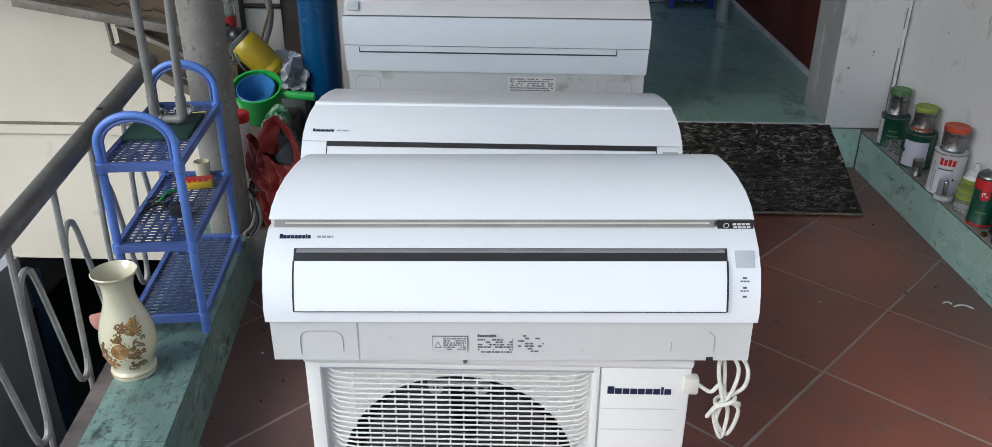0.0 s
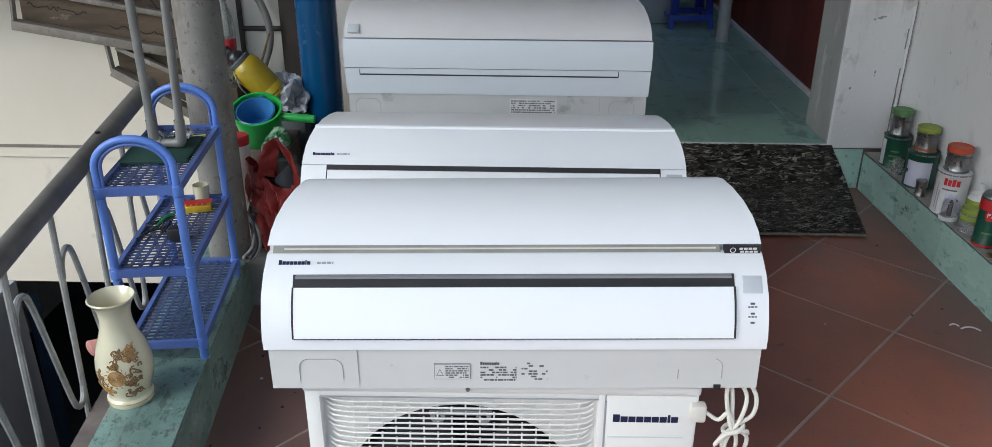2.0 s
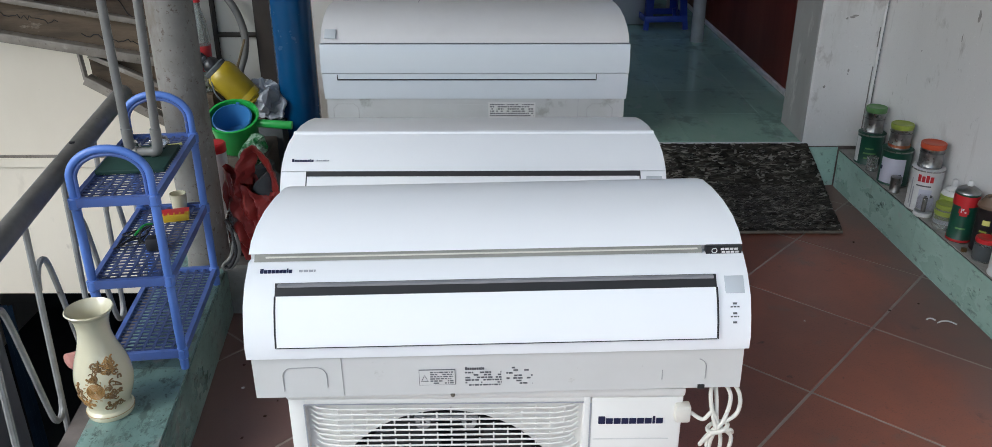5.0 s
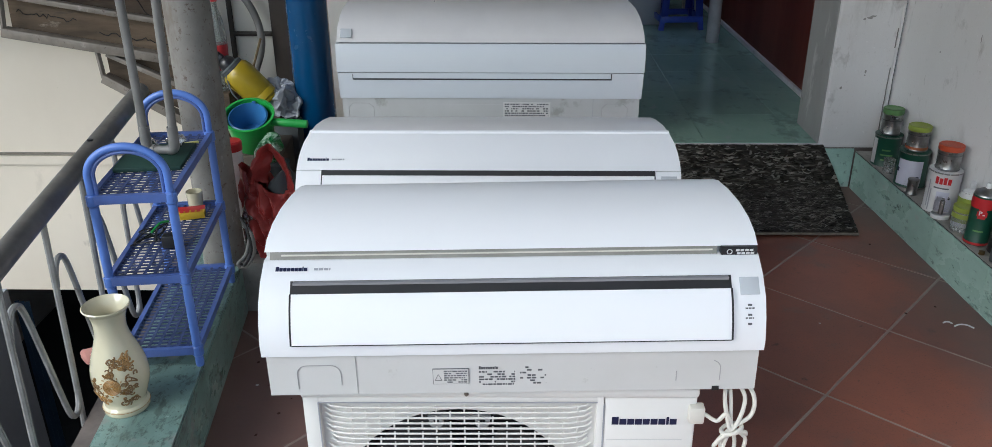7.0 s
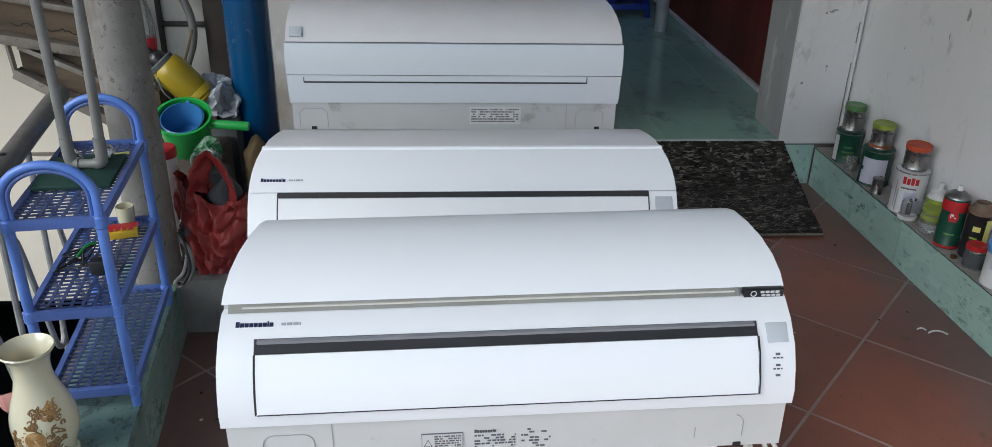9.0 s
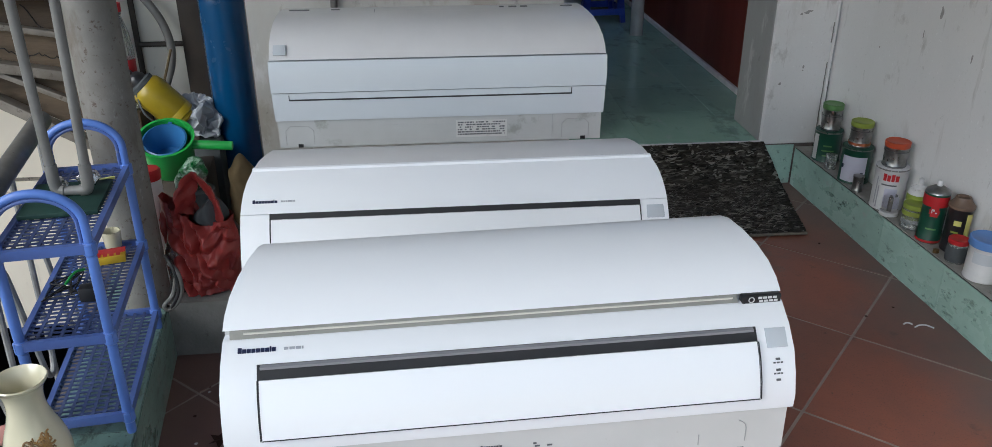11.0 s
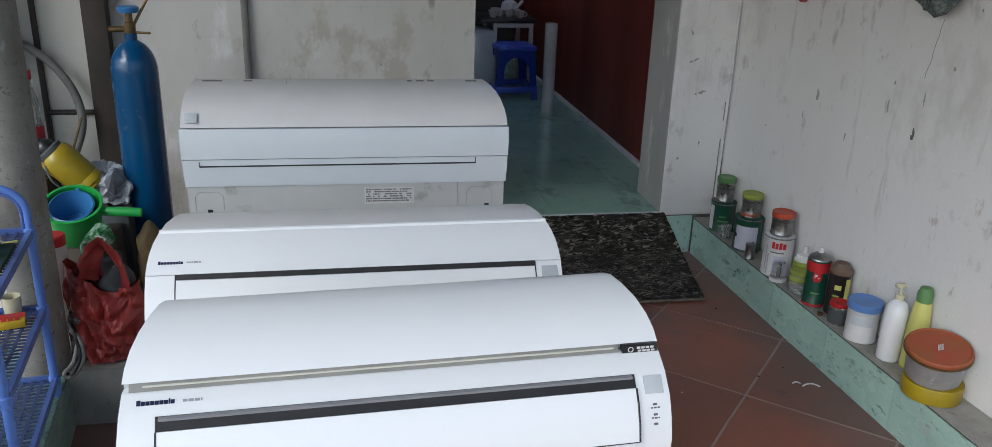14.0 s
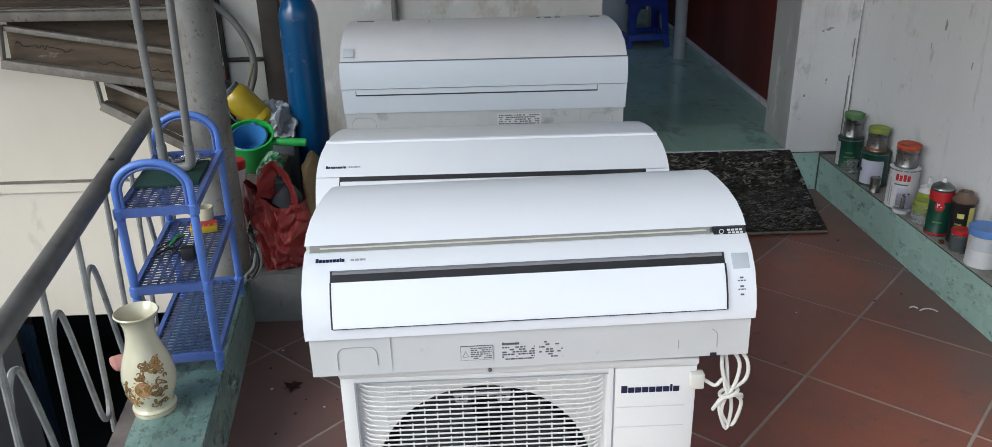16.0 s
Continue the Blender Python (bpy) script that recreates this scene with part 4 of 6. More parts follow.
        pts = [(a, 0.013, z + 0.006), (a + 0.012, 0.006, z + 0.0022), (a + 0.04, 0.003, z), (c - 0.04, 0.003, z), (c - 0.012, 0.006, z + 0.0022), (c, 0.013, z + 0.006)]
        tube(pts, 0.0018, 6, bm=s)
        x = gx0 + 0.05 + (0.024 if k % 2 else 0.0)
        while x < gx1 - 0.03:
            box(x, x + 0.0026, 0.0025, 0.009, z - pitch + 0.0015, z, bm=s)
            x += 0.048
        part("slat", s, IVORY, root)
    part("screw", lathe([(0, 0.004), (0.003, 0.003), (0.004, 0.0)], 12, m=pose(-0.055, -0.004, H - 0.008, 90)), STEELGREY, root)
    return root


outdoor_unit(pose(-0.249, 0.298, 0.0, 0, 0, 0.8), 0.548, "ivory outdoor unit with round fan grille on terracotta tiles")
indoor_front(pose(-0.2270, 0.266, 0.5615, 0, -0.55, 1.4))
outdoor_unit(pose(-0.29, 0.785, 0.0), 0.520, "ivory outdoor unit hidden behind the first pair")
indoor_middle(pose(-0.281, 0.737, 0.521))
outdoor_unit(pose(-0.29, 1.40, 0.0), 0.670, "tall ivory outdoor unit carrying the rear indoor unit")
indoor_back(pose(-0.291, 1.346, 0.671, 0, 0, -0.6))

# bundled power cord hanging from the front indoor unit
cord = thing("power_cord", "bundled white power cord with moulded plug, hanging from the indoor unit", "power cord", pose(0.135, 0.30, 0.56))
cb = bmesh.new()
tube(smoothed([(0.0, 0.03, 0.005), (0.0, 0.0, -0.03), (0.004, -0.012, -0.075), (0.03, -0.01, -0.105), (0.018, -0.006, -0.16), (-0.006, -0.012, -0.125), (0.004, -0.012, -0.075)]), 0.0036, 8, bm=cb)
tube(smoothed([(0.012, 0.03, 0.005), (0.036, 0.0, -0.02), (0.034, -0.01, -0.055), (0.004, -0.014, -0.078), (-0.012, -0.012, -0.11), (0.006, -0.01, -0.165), (0.014, -0.006, -0.12), (0.006, -0.01, -0.08)]), 0.0036, 8, bm=cb)
tube(smoothed([(0.006, 0.02, 0.0), (0.022, -0.004, -0.025), (0.010, -0.016, -0.07), (-0.010, -0.016, -0.092), (-0.022, -0.01, -0.12), (-0.008, -0.02, -0.09), (0.022, -0.02, -0.082), (0.030, -0.01, -0.095)]), 0.0036, 8, bm=cb)
tube(smoothed([(-0.002, 0.02, 0.0), (-0.012, -0.006, -0.02), (-0.006, -0.015, -0.06), (0.002, -0.018, -0.088)]), 0.0036, 8, bm=cb)
part("coil", cb, CORD, cord)
part("tie", tube([(0.004 + 0.016 * math.cos(a), -0.012 + 0.013 * math.sin(a), -0.082 + 0.006 * math.cos(a)) for a in np.linspace(0, 2 * math.pi, 25)], 0.0038, 8), CORD, cord)
part("lead", tube(smoothed([(-0.042, -0.004, -0.058), (-0.022, -0.012, -0.066), (-0.008, -0.014, -0.05), (0.004, -0.014, -0.075)]), 0.0036, 8), CORD, cord)
part("plug", box(-0.068, -0.042, -0.012, 0.008, -0.075, -0.042, bevel=0.004), CORD, cord, "moulded white plug")


# ---------------------------------------------------------------- railing along the ledge
def railing():
    base = Vector((-1.189, 0.21, 0.0))
    way = Vector((-0.10, 1.10, 0.0)).normalized()
    root = thing("railing", "worn grey steel railing with hairpin bars along the ledge", "railing", pose(0, 0, 0))

    def at(s, z):
        p = base + way * s
        return (p.x, p.y, z)

    def top(s):
        return 0.605 + 0.085 * s

    hr = part("handrail", tube([at(-1.2, top(-1.2)), at(0.2, top(0.2)), at(1.30, top(1.30))], 0.0245, 20), RAIL, root, "worn round steel handrail")
    part("bolt", lathe([(0.007, 0.0), (0.007, 0.004), (0, 0.006)], 12, m=pose(*at(0.89, top(0.89) + 0.0235))), BLACK, hr)
    step = 0.226

    def lean(s, z):
        return at(s + 0.036 * (z - 0.37) / 0.5, z)
    for k in range(-3, 5):
        s = 0.322 + step * k
        part("bar", tube([lean(s, top(s) - 0.012), lean(s, 0.35), lean(s, 0.115)], 0.0072, 8), BAR, root)
        loop = [lean(s + 0.004, 0.475), lean(s + 0.010, 0.505), lean(s + 0.026, 0.527), lean(s + 0.050, 0.528), lean(s + 0.070, 0.506), lean(s + 0.100, 0.42), lean(s + 0.142, 0.28), lean(s + 0.166, 0.205),
                lean(s + 0.182, 0.178), lean(s + 0.202, 0.170), lean(s + 0.219, 0.182), lean(s + 0.225, 0.205)]
        part("hairpin_bar", tube(smoothed(loop, 4), 0.0072, 8), BAR, root)


railing()

# ---------------------------------------------------------------- underside of the stairs
stairs = thing("staircase", "weathered brown stair flight with grey steel edges", "staircase", pose(0, 2.30, 0))


def sloped(name, x0, z0, x1, z1, h, y, d, material, label=""):
    """A straight member from (x0, z0) to (x1, z1), h high and d deep from y."""
    a, L = math.degrees(math.atan2(z0 - z1, x1 - x0)), math.hypot(x1 - x0, z1 - z0)
    return part(name, box(-L / 2, L / 2, y, y + d, -h / 2, h / 2, bevel=0.002), material, stairs, label, at=pose((x0 + x1) / 2, 0, (z0 + z1) / 2, 0, a, 0))


def soffit(name, corners, y, material, label):
    part(name, prism(corners, -y - 0.02, -y, m=pose(0, 0, 0, 90)), material, stairs, label, smooth=False)


# upper step: two boards framed in steel angle, closed by an end cap
soffit("upper_board", [(-2.9, 0.93), (-1.44, 0.92), (-1.44, 1.35), (-2.9, 1.35)], 0.06, RUSTWOOD, "dark brown stained board")
sloped("steel_edge", -2.9, 0.912, -1.44, 0.897, 0.042, -0.03, 0.06, STEELGREY, "grey steel channel")
sloped("steel_lip", -2.9, 0.936, -1.44, 0.921, 0.006, -0.045, 0.04, STEELGREY)
soffit("riser_board", [(-2.125, 0.845), (-1.44, 0.730), (-1.44, 0.890), (-2.125, 0.900)], 0.05, RUSTWOOD, "dark brown stained board")
sloped("steel_strip", -2.125, 0.858, -1.44, 0.741, 0.020, -0.01, 0.03, STEELGREY, "thin steel strip")
soffit("tread_board", [(-2.132, 0.715), (-1.44, 0.598), (-1.44, 0.735), (-2.125, 0.852)], 0.035, TANBOARD, "stained tan board with dark cracks")
sloped("stringer", -2.142, 0.722, -1.44, 0.606, 0.034, -0.03, 0.05, STEELGREY, "grey steel channel")
part("bracket", box(-1.72, -1.68, 0.085, 0.3585, 0.70, 0.74), STEELGREY, stairs)
part("end_cap", tube([(-2.120, -0.012, 0.868), (-2.138, -0.012, 0.722)], 0.010, 6), STEELGREY, stairs)
# lower step, turning towards the handrail
soffit("lower_board", [(-1.797, 0.550), (-1.674, 0.478), (-1.44, 0.345), (-1.44, 0.60), (-1.800, 0.655)], 0.05, TANBOARD, "stained tan board")
sloped("lower_strip", -1.775, 0.636, -1.44, 0.478, 0.018, -0.005, 0.03, STEELGREY)
sloped("lower_channel", -1.800, 0.545, -1.44, 0.332, 0.034, -0.02, 0.05, STEELGREY, "grey steel channel")
part("end_cap", tube([(-1.805, -0.005, 0.652), (-1.798, -0.005, 0.545)], 0.010, 6), STEELGREY, stairs)
rnd = random.Random(8)
for x0, z0, slope, n in ((-2.10, 0.790, -0.17, 22), (-1.80, 0.712, -0.17, 24), (-1.66, 0.850, -1.4, 10), (-1.74, 0.50, -0.55, 12)):
    x, z, line = x0, z0, []
    for k in range(n):
        line.append((x, 0.0335 if z0 < 0.8 else 0.049, z))
        x += rnd.uniform(0.006, 0.018)
        z = z0 + slope * (x - x0) + rnd.uniform(-0.010, 0.010)
    part("crack", tube(line, rnd.uniform(0.0014, 0.0022), 5), DARK, stairs, "dark crack in the board")

# joint of the cream wall
structure("wall_joint", box(-4.4, -1.64, 2.652, 2.659, 0.100, 0.112), STEELGREY, "thin dark joint across the cream wall")
structure("wall_strip", box(-4.4, -1.64, 2.650, 2.659, 0.055, 0.098, bevel=0.002), CREAM, "flat cream strip under the wall joint")

# corrugated sheet and grey wall below the railing
sheet = bmesh.new()
rows = [[sheet.verts.new((k * 0.011, 0.012 * (k % 2), z)) for k in range(7)] for z in (0.0, 2.34)]
for k in range(6):
    sheet.faces.new((rows[0][k], rows[0][k + 1], rows[1][k + 1], rows[1][k]))
bmesh.ops.solidify(sheet, geom=sheet.faces[:], thickness=0.003)
sh = part("corrugated_sheet", sheet, BLUESHEET, smooth=False, at=pose(-2.196, 1.985, -2.6, 0, 0.6, -8))
tagged(sh, "dark blue corrugated sheet standing below the railing", "sheet")
structure("wall_cellar_grey", prism([(-2.75, -2.2), (-2.12, -2.2), (-2.192, 1.99), (-2.75, 1.99)], -2.6, -0.21), GREYBLUE, "rough grey retaining wall below the railing")


# ---------------------------------------------------------------- blue rack and what stands on it
def shelf(W, L):
    """Perforated shelf, W wide and L long."""
    own = bmesh.new()
    t, z = 0.012, 0.0
    box(-W / 2, -W / 2 + t, 0, L, z - 0.014, z + 0.006, bm=own)
    box(W / 2 - t, W / 2, 0, L, z - 0.014, z + 0.006, bm=own)
    box(-W / 2 + t, W / 2 - t, 0, t, z - 0.014, z + 0.006, bm=own)
    box(-W / 2 + t, W / 2 - t, L - t, L, z - 0.014, z + 0.006, bm=own)
    return own


def rack():
    W, L = 0.190, 0.465
    root = thing("plastic_rack", "dusty periwinkle-blue plastic three-tier rack with perforated shelves", "rack",
                 pose(-1.101, 0.898, LEDGE_Z, 0, 0, 7.0) @ Matrix.Diagonal((1, 1, 1.03, 1)))
    for x in (-1, 1):
        for y in (0.012, L - 0.012):
            for a, b in ((0.0, 0.045), (0.05, 0.245), (0.255, 0.440)):
                part("leg", lathe([(0, a), (0.0098, a), (0.0108, a + 0.01), (0.0108, b - 0.01), (0.0098, b), (0, b)], 16, m=pose(x * (W / 2 - 0.008), y, 0)), BLUEPLASTIC, root)
    for z in (0.05, 0.248, 0.452):
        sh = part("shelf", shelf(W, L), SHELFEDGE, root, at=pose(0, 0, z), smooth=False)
        g = bmesh.new()
        xs, ys = [-W / 2 + 0.012], [0.012]
        for k in range(1, 7):
            x = -W / 2 + 0.012 + k * (W - 0.024) / 7
            xs += [x - 0.0034, x + 0.0034]
        for k in range(1, 26):
            y = 0.012 + k * (L - 0.024) / 26
            ys += [y - 0.0024, y + 0.0024]
        xs.append(W / 2 - 0.012), ys.append(L - 0.012)
        vs = [[g.verts.new((x, y, 0.0)) for x in xs] for y in ys]
        for p in range(len(ys) - 1):
            for q in range(len(xs) - 1):
                if p % 2 or q % 2:
                    g.faces.new((vs[p][q], vs[p][q + 1], vs[p + 1][q + 1], vs[p + 1][q]))
        bmesh.ops.delete(g, geom=[v for v in g.verts if not v.link_faces], context="VERTS")
        bmesh.ops.solidify(g, geom=g.faces[:], thickness=0.003)
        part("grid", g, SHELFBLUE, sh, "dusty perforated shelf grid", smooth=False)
        for x in (-1, 1):
            for y in (0.012, L - 0.012):
                part("socket", lathe([(0.0108, -0.022), (0.0142, -0.018), (0.0142, 0.004), (0.0112, 0.007), (0, 0.007)], 16, m=pose(x * (W / 2 - 0.008), y, 0)), BLUEPLASTIC, sh)
    for y in (0.012, L - 0.012):
        w = W / 2 - 0.008
        pts = [(-w, y, 0.455), (-w, y, 0.500)] + [(-w * math.cos(a), y, 0.500 + 0.068 * math.sin(a)) for a in np.linspace(0.25, math.pi - 0.25, 11)] + [(w, y, 0.500), (w, y, 0.455)]
        part("handle", tube(smoothed(pts, 3), 0.0090, 12), BLUEPLASTIC, root, "arched blue carrying handle")
        v = w - 0.0125
        pts = [(-v, y, 0.456), (-v, y, 0.500)] + [(-v * math.cos(a), y, 0.500 + 0.0555 * math.sin(a)) for a in np.linspace(0.25, math.pi - 0.25, 11)] + [(v, y, 0.500), (v, y, 0.456)]
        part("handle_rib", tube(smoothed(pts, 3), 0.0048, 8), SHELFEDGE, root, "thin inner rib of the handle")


rack()
RK = pose(-1.101, 0.898, LEDGE_Z, 0, 0, 7.0) @ Matrix.Diagonal((1, 1, 1.03, 1))
gb = part("green_box", box(-0.085, 0.078, 0.16, 0.34, 0.454, 0.466, bevel=0.003), GREENFELT, at=RK)
tagged(gb, "flat dark green box lying on the rack's top shelf", "box")
up = thing("pipe_bend", "grey plastic pipe bent into a narrow U on the rack", "pipe", pose(-1.120, 1.150, 0.648))
pts = [(-0.052, 0.03, 1.10), (-0.036, 0.0, 0.03), (-0.031, 0.0, 0.018), (-0.022, 0.0, 0.014), (0.022, 0.0, 0.014), (0.031, 0.0, 0.018), (0.036, 0.0, 0.03), (0.062, 0.03, 1.10)]
part("pipe", tube(pts, 0.0108, 14), PVC, up)
for x in (-0.034, 0.034):
    part("elbow", tube(smoothed([(x * 1.06, 0.001, 0.075), (x * 1.04, 0.0, 0.035), (x * 0.92, 0.0, 0.017), (x * 0.5, 0.0, 0.014)], 4), 0.0132, 14), PVC, up, "grey pipe elbow")
for k, (x, y, r) in enumerate(((0.035, 0.315, 0.019), (-0.025, 0.30, 0.015))):
    f = bmesh.new()
    bmesh.ops.create_icosphere(f, subdivisions=3, radius=r)
    f.transform(Matrix.Diagonal((1.25, 1, 0.8, 1)))
    crumpled(f, 0.007, 80, k)
    fo = part("foil_ball", f, FOIL, at=RK @ pose(x, y, 0.4665 + r * 0.75), smooth=False)
    tagged(fo, "crumpled silver foil on the green box", "foil")
ptw = part("yellow_strip", box(0, 0.05, 0, 0.008, 0, 0.004), PALEYELLOW, at=RK @ pose(0.03, 0.35, 0.455, 0, 0, 20))
tagged(ptw, "thin yellow strip on the top shelf", "strip")

carton = thing("small_carton", "small red and yellow carton with illegible print on the rack", "carton", pose(-1.118, 1.262, 0.4285, 0, 0, 16) @ Matrix.Scale(0.82, 4))
part("carton_body", box(-0.045, 0.045, -0.03, 0.03, 0.0, 0.022, bevel=0.001), PACKYELLOW, carton)
part("red_panel", box(-0.043, 0.046, -0.004, 0.0305, 0.0225, 0.0232), RED, carton, "red printed panel", smooth=False)
b = bmesh.new()
for k in range(4):
    box(-0.034 + k * 0.018, -0.022 + k * 0.018, -0.022, -0.004, 0.0226, 0.0234, bm=b)
part("print_bars", b, RED, carton, smooth=False)
ch = thing("charger", "black charger block with tangled dark cable on the rack", "charger", RK @ pose(-0.004, 0.175, 0.2505) @ Matrix.Scale(0.82, 4))
part("charger_block", box(0.005, 0.048, -0.020, 0.016, 0.0, 0.040, bevel=0.004), CABLE, ch)
rnd = random.Random(4)
wire = [(0.0, 0.0, 0.02)]
for k in range(22):
    wire.append((rnd.uniform(-0.10, -0.005), rnd.uniform(-0.02, 0.16), rnd.uniform(0.003, 0.03)))
part("cable", tube(smoothed(wire, 5), 0.0022, 6), CABLE, ch)
part("clip", tube(smoothed([(-0.04, 0.04, 0.03), (-0.02, 0.075, 0.045), (0.0, 0.10, 0.04)], 5), 0.004, 6), GREEN, ch, "green clip")
cup = part("cup", lathe([(0, 0), (0.030, 0), (0.034, 0.06), (0.031, 0.06), (0.028, 0.004), (0, 0.004)], 24), CERAMIC, at=RK @ pose(0.022, 0.445, 0.2505) @ Matrix.Scale(0.68, 4))
tagged(cup, "small cream cup on the middle shelf", "cup")


# ---------------------------------------------------------------- vase
def vase():
    root = thing("vase", "ivory glazed porcelain vase with gilt dragon pattern on the ledge", "vase", pose(-1.130, 0.749, LEDGE_Z) @ Matrix.Scale(0.985, 4))
    outer = [(0, 0.0), (0.050, 0.0), (0.0525, 0.004), (0.0525, 0.016), (0.0475, 0.021), (0.047, 0.028), (0.054, 0.048), (0.0615, 0.072), (0.064, 0.096), (0.0615, 0.122), (0.054, 0.15), (0.044, 0.178),
             (0.0375, 0.202), (0.0355, 0.222), (0.037, 0.242), (0.043, 0.260), (0.0505, 0.270), (0.0525, 0.274), (0.0500, 0.2765), (0.046, 0.2715), (0.037, 0.255), (0.031, 0.23), (0.031, 0.15), (0, 0.15)]
    sm = smoothed([(r, 0, z) for r, z in outer[5:17]], 4)
    prof = outer[:5] + [(v.x, v.z) for v in sm] + outer[17:]
    part("vase_body", lathe(prof, 56), CERAMIC, root)

    def radius(z):
        for (r0, z0), (r1, z1) in zip(outer[5:], outer[6:]):
            if z0 <= z <= z1:
                return r0 + (r1 - r0) * (z - z0) / (z1 - z0)
        return 0.05

    def onto(a, z):
        r = radius(z) + 0.0006
        return (r * math.cos(a), r * math.sin(a), z)
    rnd = random.Random(11)
    for name, a0, z0, sx, sz, mt in (("medallion", -1.46, 0.094, 0.46, 0.025, VASEGOLD), ("dragon", -0.80, 0.108, 0.46, 0.050, VASEPRINT), ("cloud", -1.42, 0.148, 0.34, 0.013, VASEPRINT),
                                     ("cloud", -1.95, 0.058, 0.40, 0.018, VASEGOLD), ("cloud", -0.95, 0.048, 0.50, 0.010, VASEPRINT), ("cloud", -1.45, 0.126, 0.14, 0.006, VASEPRINT),
                                     ("dragon", -0.80, 0.148, 0.26, 0.016, VASEGOLD), ("cloud", -2.1, 0.10, 0.22, 0.02, VASEPRINT)):
        bm = bmesh.new()
        if name == "medallion":
            for r in np.linspace(0.15, 0.8, 6):
                tube([onto(a0 + sx * 0.8 * r * math.cos(t), z0 + sz * r * math.sin(t)) for t in np.linspace(0, 2 * math.pi, 21)], 0.0016, 5, bm=bm)
            for t in np.linspace(0, 2 * math.pi, 15):
                tube([onto(a0 + sx * 0.8 * math.cos(t), z0 + sz * math.sin(t)), onto(a0 + sx * 0.95 * math.cos(t + 0.15), z0 + sz * 1.15 * math.sin(t + 0.15))], 0.0012, 5, bm=bm)
        else:
            n = 30 if name == "dragon" else 11
            for _ in range(n):
                a, z = a0 + rnd.uniform(-0.6, 0.6) * sx, z0 + rnd.uniform(-0.8, 0.8) * sz
                d, q = rnd.uniform(0, 6.28), rnd.uniform(-1.2, 1.2)
                line = []
                for k in range(9):
                    line.append(onto(a, min(0.17, max(0.03, z))))
                    a += 0.042 * math.cos(d)
                    z += 0.0027 * math.sin(d)
                    d += q * 0.75
                tube(line, rnd.uniform(0.0012, 0.0026), 5, bm=bm)
        part(name, bm, mt, root, "gilt brown painted pattern")
    part("gilt_line", tube([(0.0529 * math.cos(a), 0.0529 * math.sin(a), 0.013) for a in np.linspace(0, 2 * math.pi, 49)], 0.0007, 5), VASEGOLD, root)


vase()
rag = bmesh.new()
bmesh.ops.create_icosphere(rag, subdivisions=3, radius=0.02)
rag.transform(Matrix.Diagonal((1.5, 0.8, 1.1, 1)))
crumpled(rag, 0.010, 40, 3)
rg = part("pink_rag", rag, MUSHPINK, at=pose(-1.213, 0.800, 0.272), smooth=False)
tagged(rg, "crumpled dull pink rag caught between railing and vase", "rag")


# ---------------------------------------------------------------- corner clutter on the platform
def bag(name, label, m, w, d, h, material, seed, handles=True):
    root = thing(name, label, "plastic bag", m)
    bm = bmesh.new()
    n = 46
    sheets = []
    for side in (-1, 1):
        grid = []
        for i in range(n + 1):
            v = i / n
            row = []
            for j in range(n + 1):
                u = j / n
                half = w * (0.40 + 0.13 * v + 0.06 * math.sin(math.pi * v))
                top = h * (0.90 + 0.26 * (1 - u) ** 2 - 0.12 * math.exp(-((u - 0.62) / 0.16) ** 2))
                p = Vector(((2 * u - 1) * half - 0.012 * v, side * d / 2 * max(math.sin(math.pi * u), 0.0) ** 0.6 * (1.05 - 0.62 * v * v), top * v))
                fold = abs(noise.noise(Vector((u * 5 + v * 3, v * 4 - u * 2, seed + side)))) * 0.050 + abs(noise.noise(Vector((u * 10 - v * 5, v * 6, seed)))) * 0.014 + abs(noise.noise(Vector((u * 19 + v * 9, v * 12, seed + 7)))) * 0.003
                if 0 < i:
                    p += Vector((0, side * fold, 0)) + noise.noise_vector(p * 14 + Vector((seed, 0, 0))) * 0.008
                row.append(bm.verts.new(p))
            grid.append(row)
        for i in range(n):
            for j in range(n):
                bm.faces.new((grid[i][j], grid[i + 1][j], grid[i + 1][j + 1], grid[i][j + 1]))
        sheets.append(grid)
    a, c = sheets
    for j in range(n):
        bm.faces.new((a[0][j], a[0][j + 1], c[0][j + 1], c[0][j]))
    for i in range(n):
        for j in (0, n):
            bm.faces.new((a[i][j], a[i + 1][j], c[i + 1][j], c[i][j]))
    part("bag_body", bm, material, root)
    if handles:
        hb = tube(smoothed([(-0.045, -0.02, 0.235), (-0.025, -0.025, 0.30), (0.0, -0.02, 0.345), (0.028, -0.02, 0.325), (0.052, -0.02, 0.27), (0.062, -0.02, 0.20)], 8), 0.030, 16, flat=0.22)
        part("bag_handle", crumpled(crumpled(hb, 0.010, 26, seed), 0.004, 80, 1), material, root)
    return root


bag("shopping_bag", "crumpled red plastic carrier bag slumped on the cement platform", pose(-0.972, 1.58, LEDGE_Z + 0.004, 0, 0, -8), 0.190, 0.12, 0.245, REDBAG, 1.3)
inner = bmesh.new()
bmesh.ops.create_icosphere(inner, subdivisions=3, radius=0.042)
crumpled(inner, 0.02, 20, 5)
ib = part("dark_cloth", inner, DARKCLOTH, at=pose(-0.945, 1.59, 0.395))
tagged(ib, "dark grey cloth showing in the red bag's mouth", "cloth")

# added prop under the dipper, coloured as dark as the shaded corner
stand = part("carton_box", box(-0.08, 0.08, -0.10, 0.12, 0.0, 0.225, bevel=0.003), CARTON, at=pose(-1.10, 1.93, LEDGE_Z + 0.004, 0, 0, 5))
tagged(stand, "added dark carton propping the green dipper, shade in its colour", "carton")
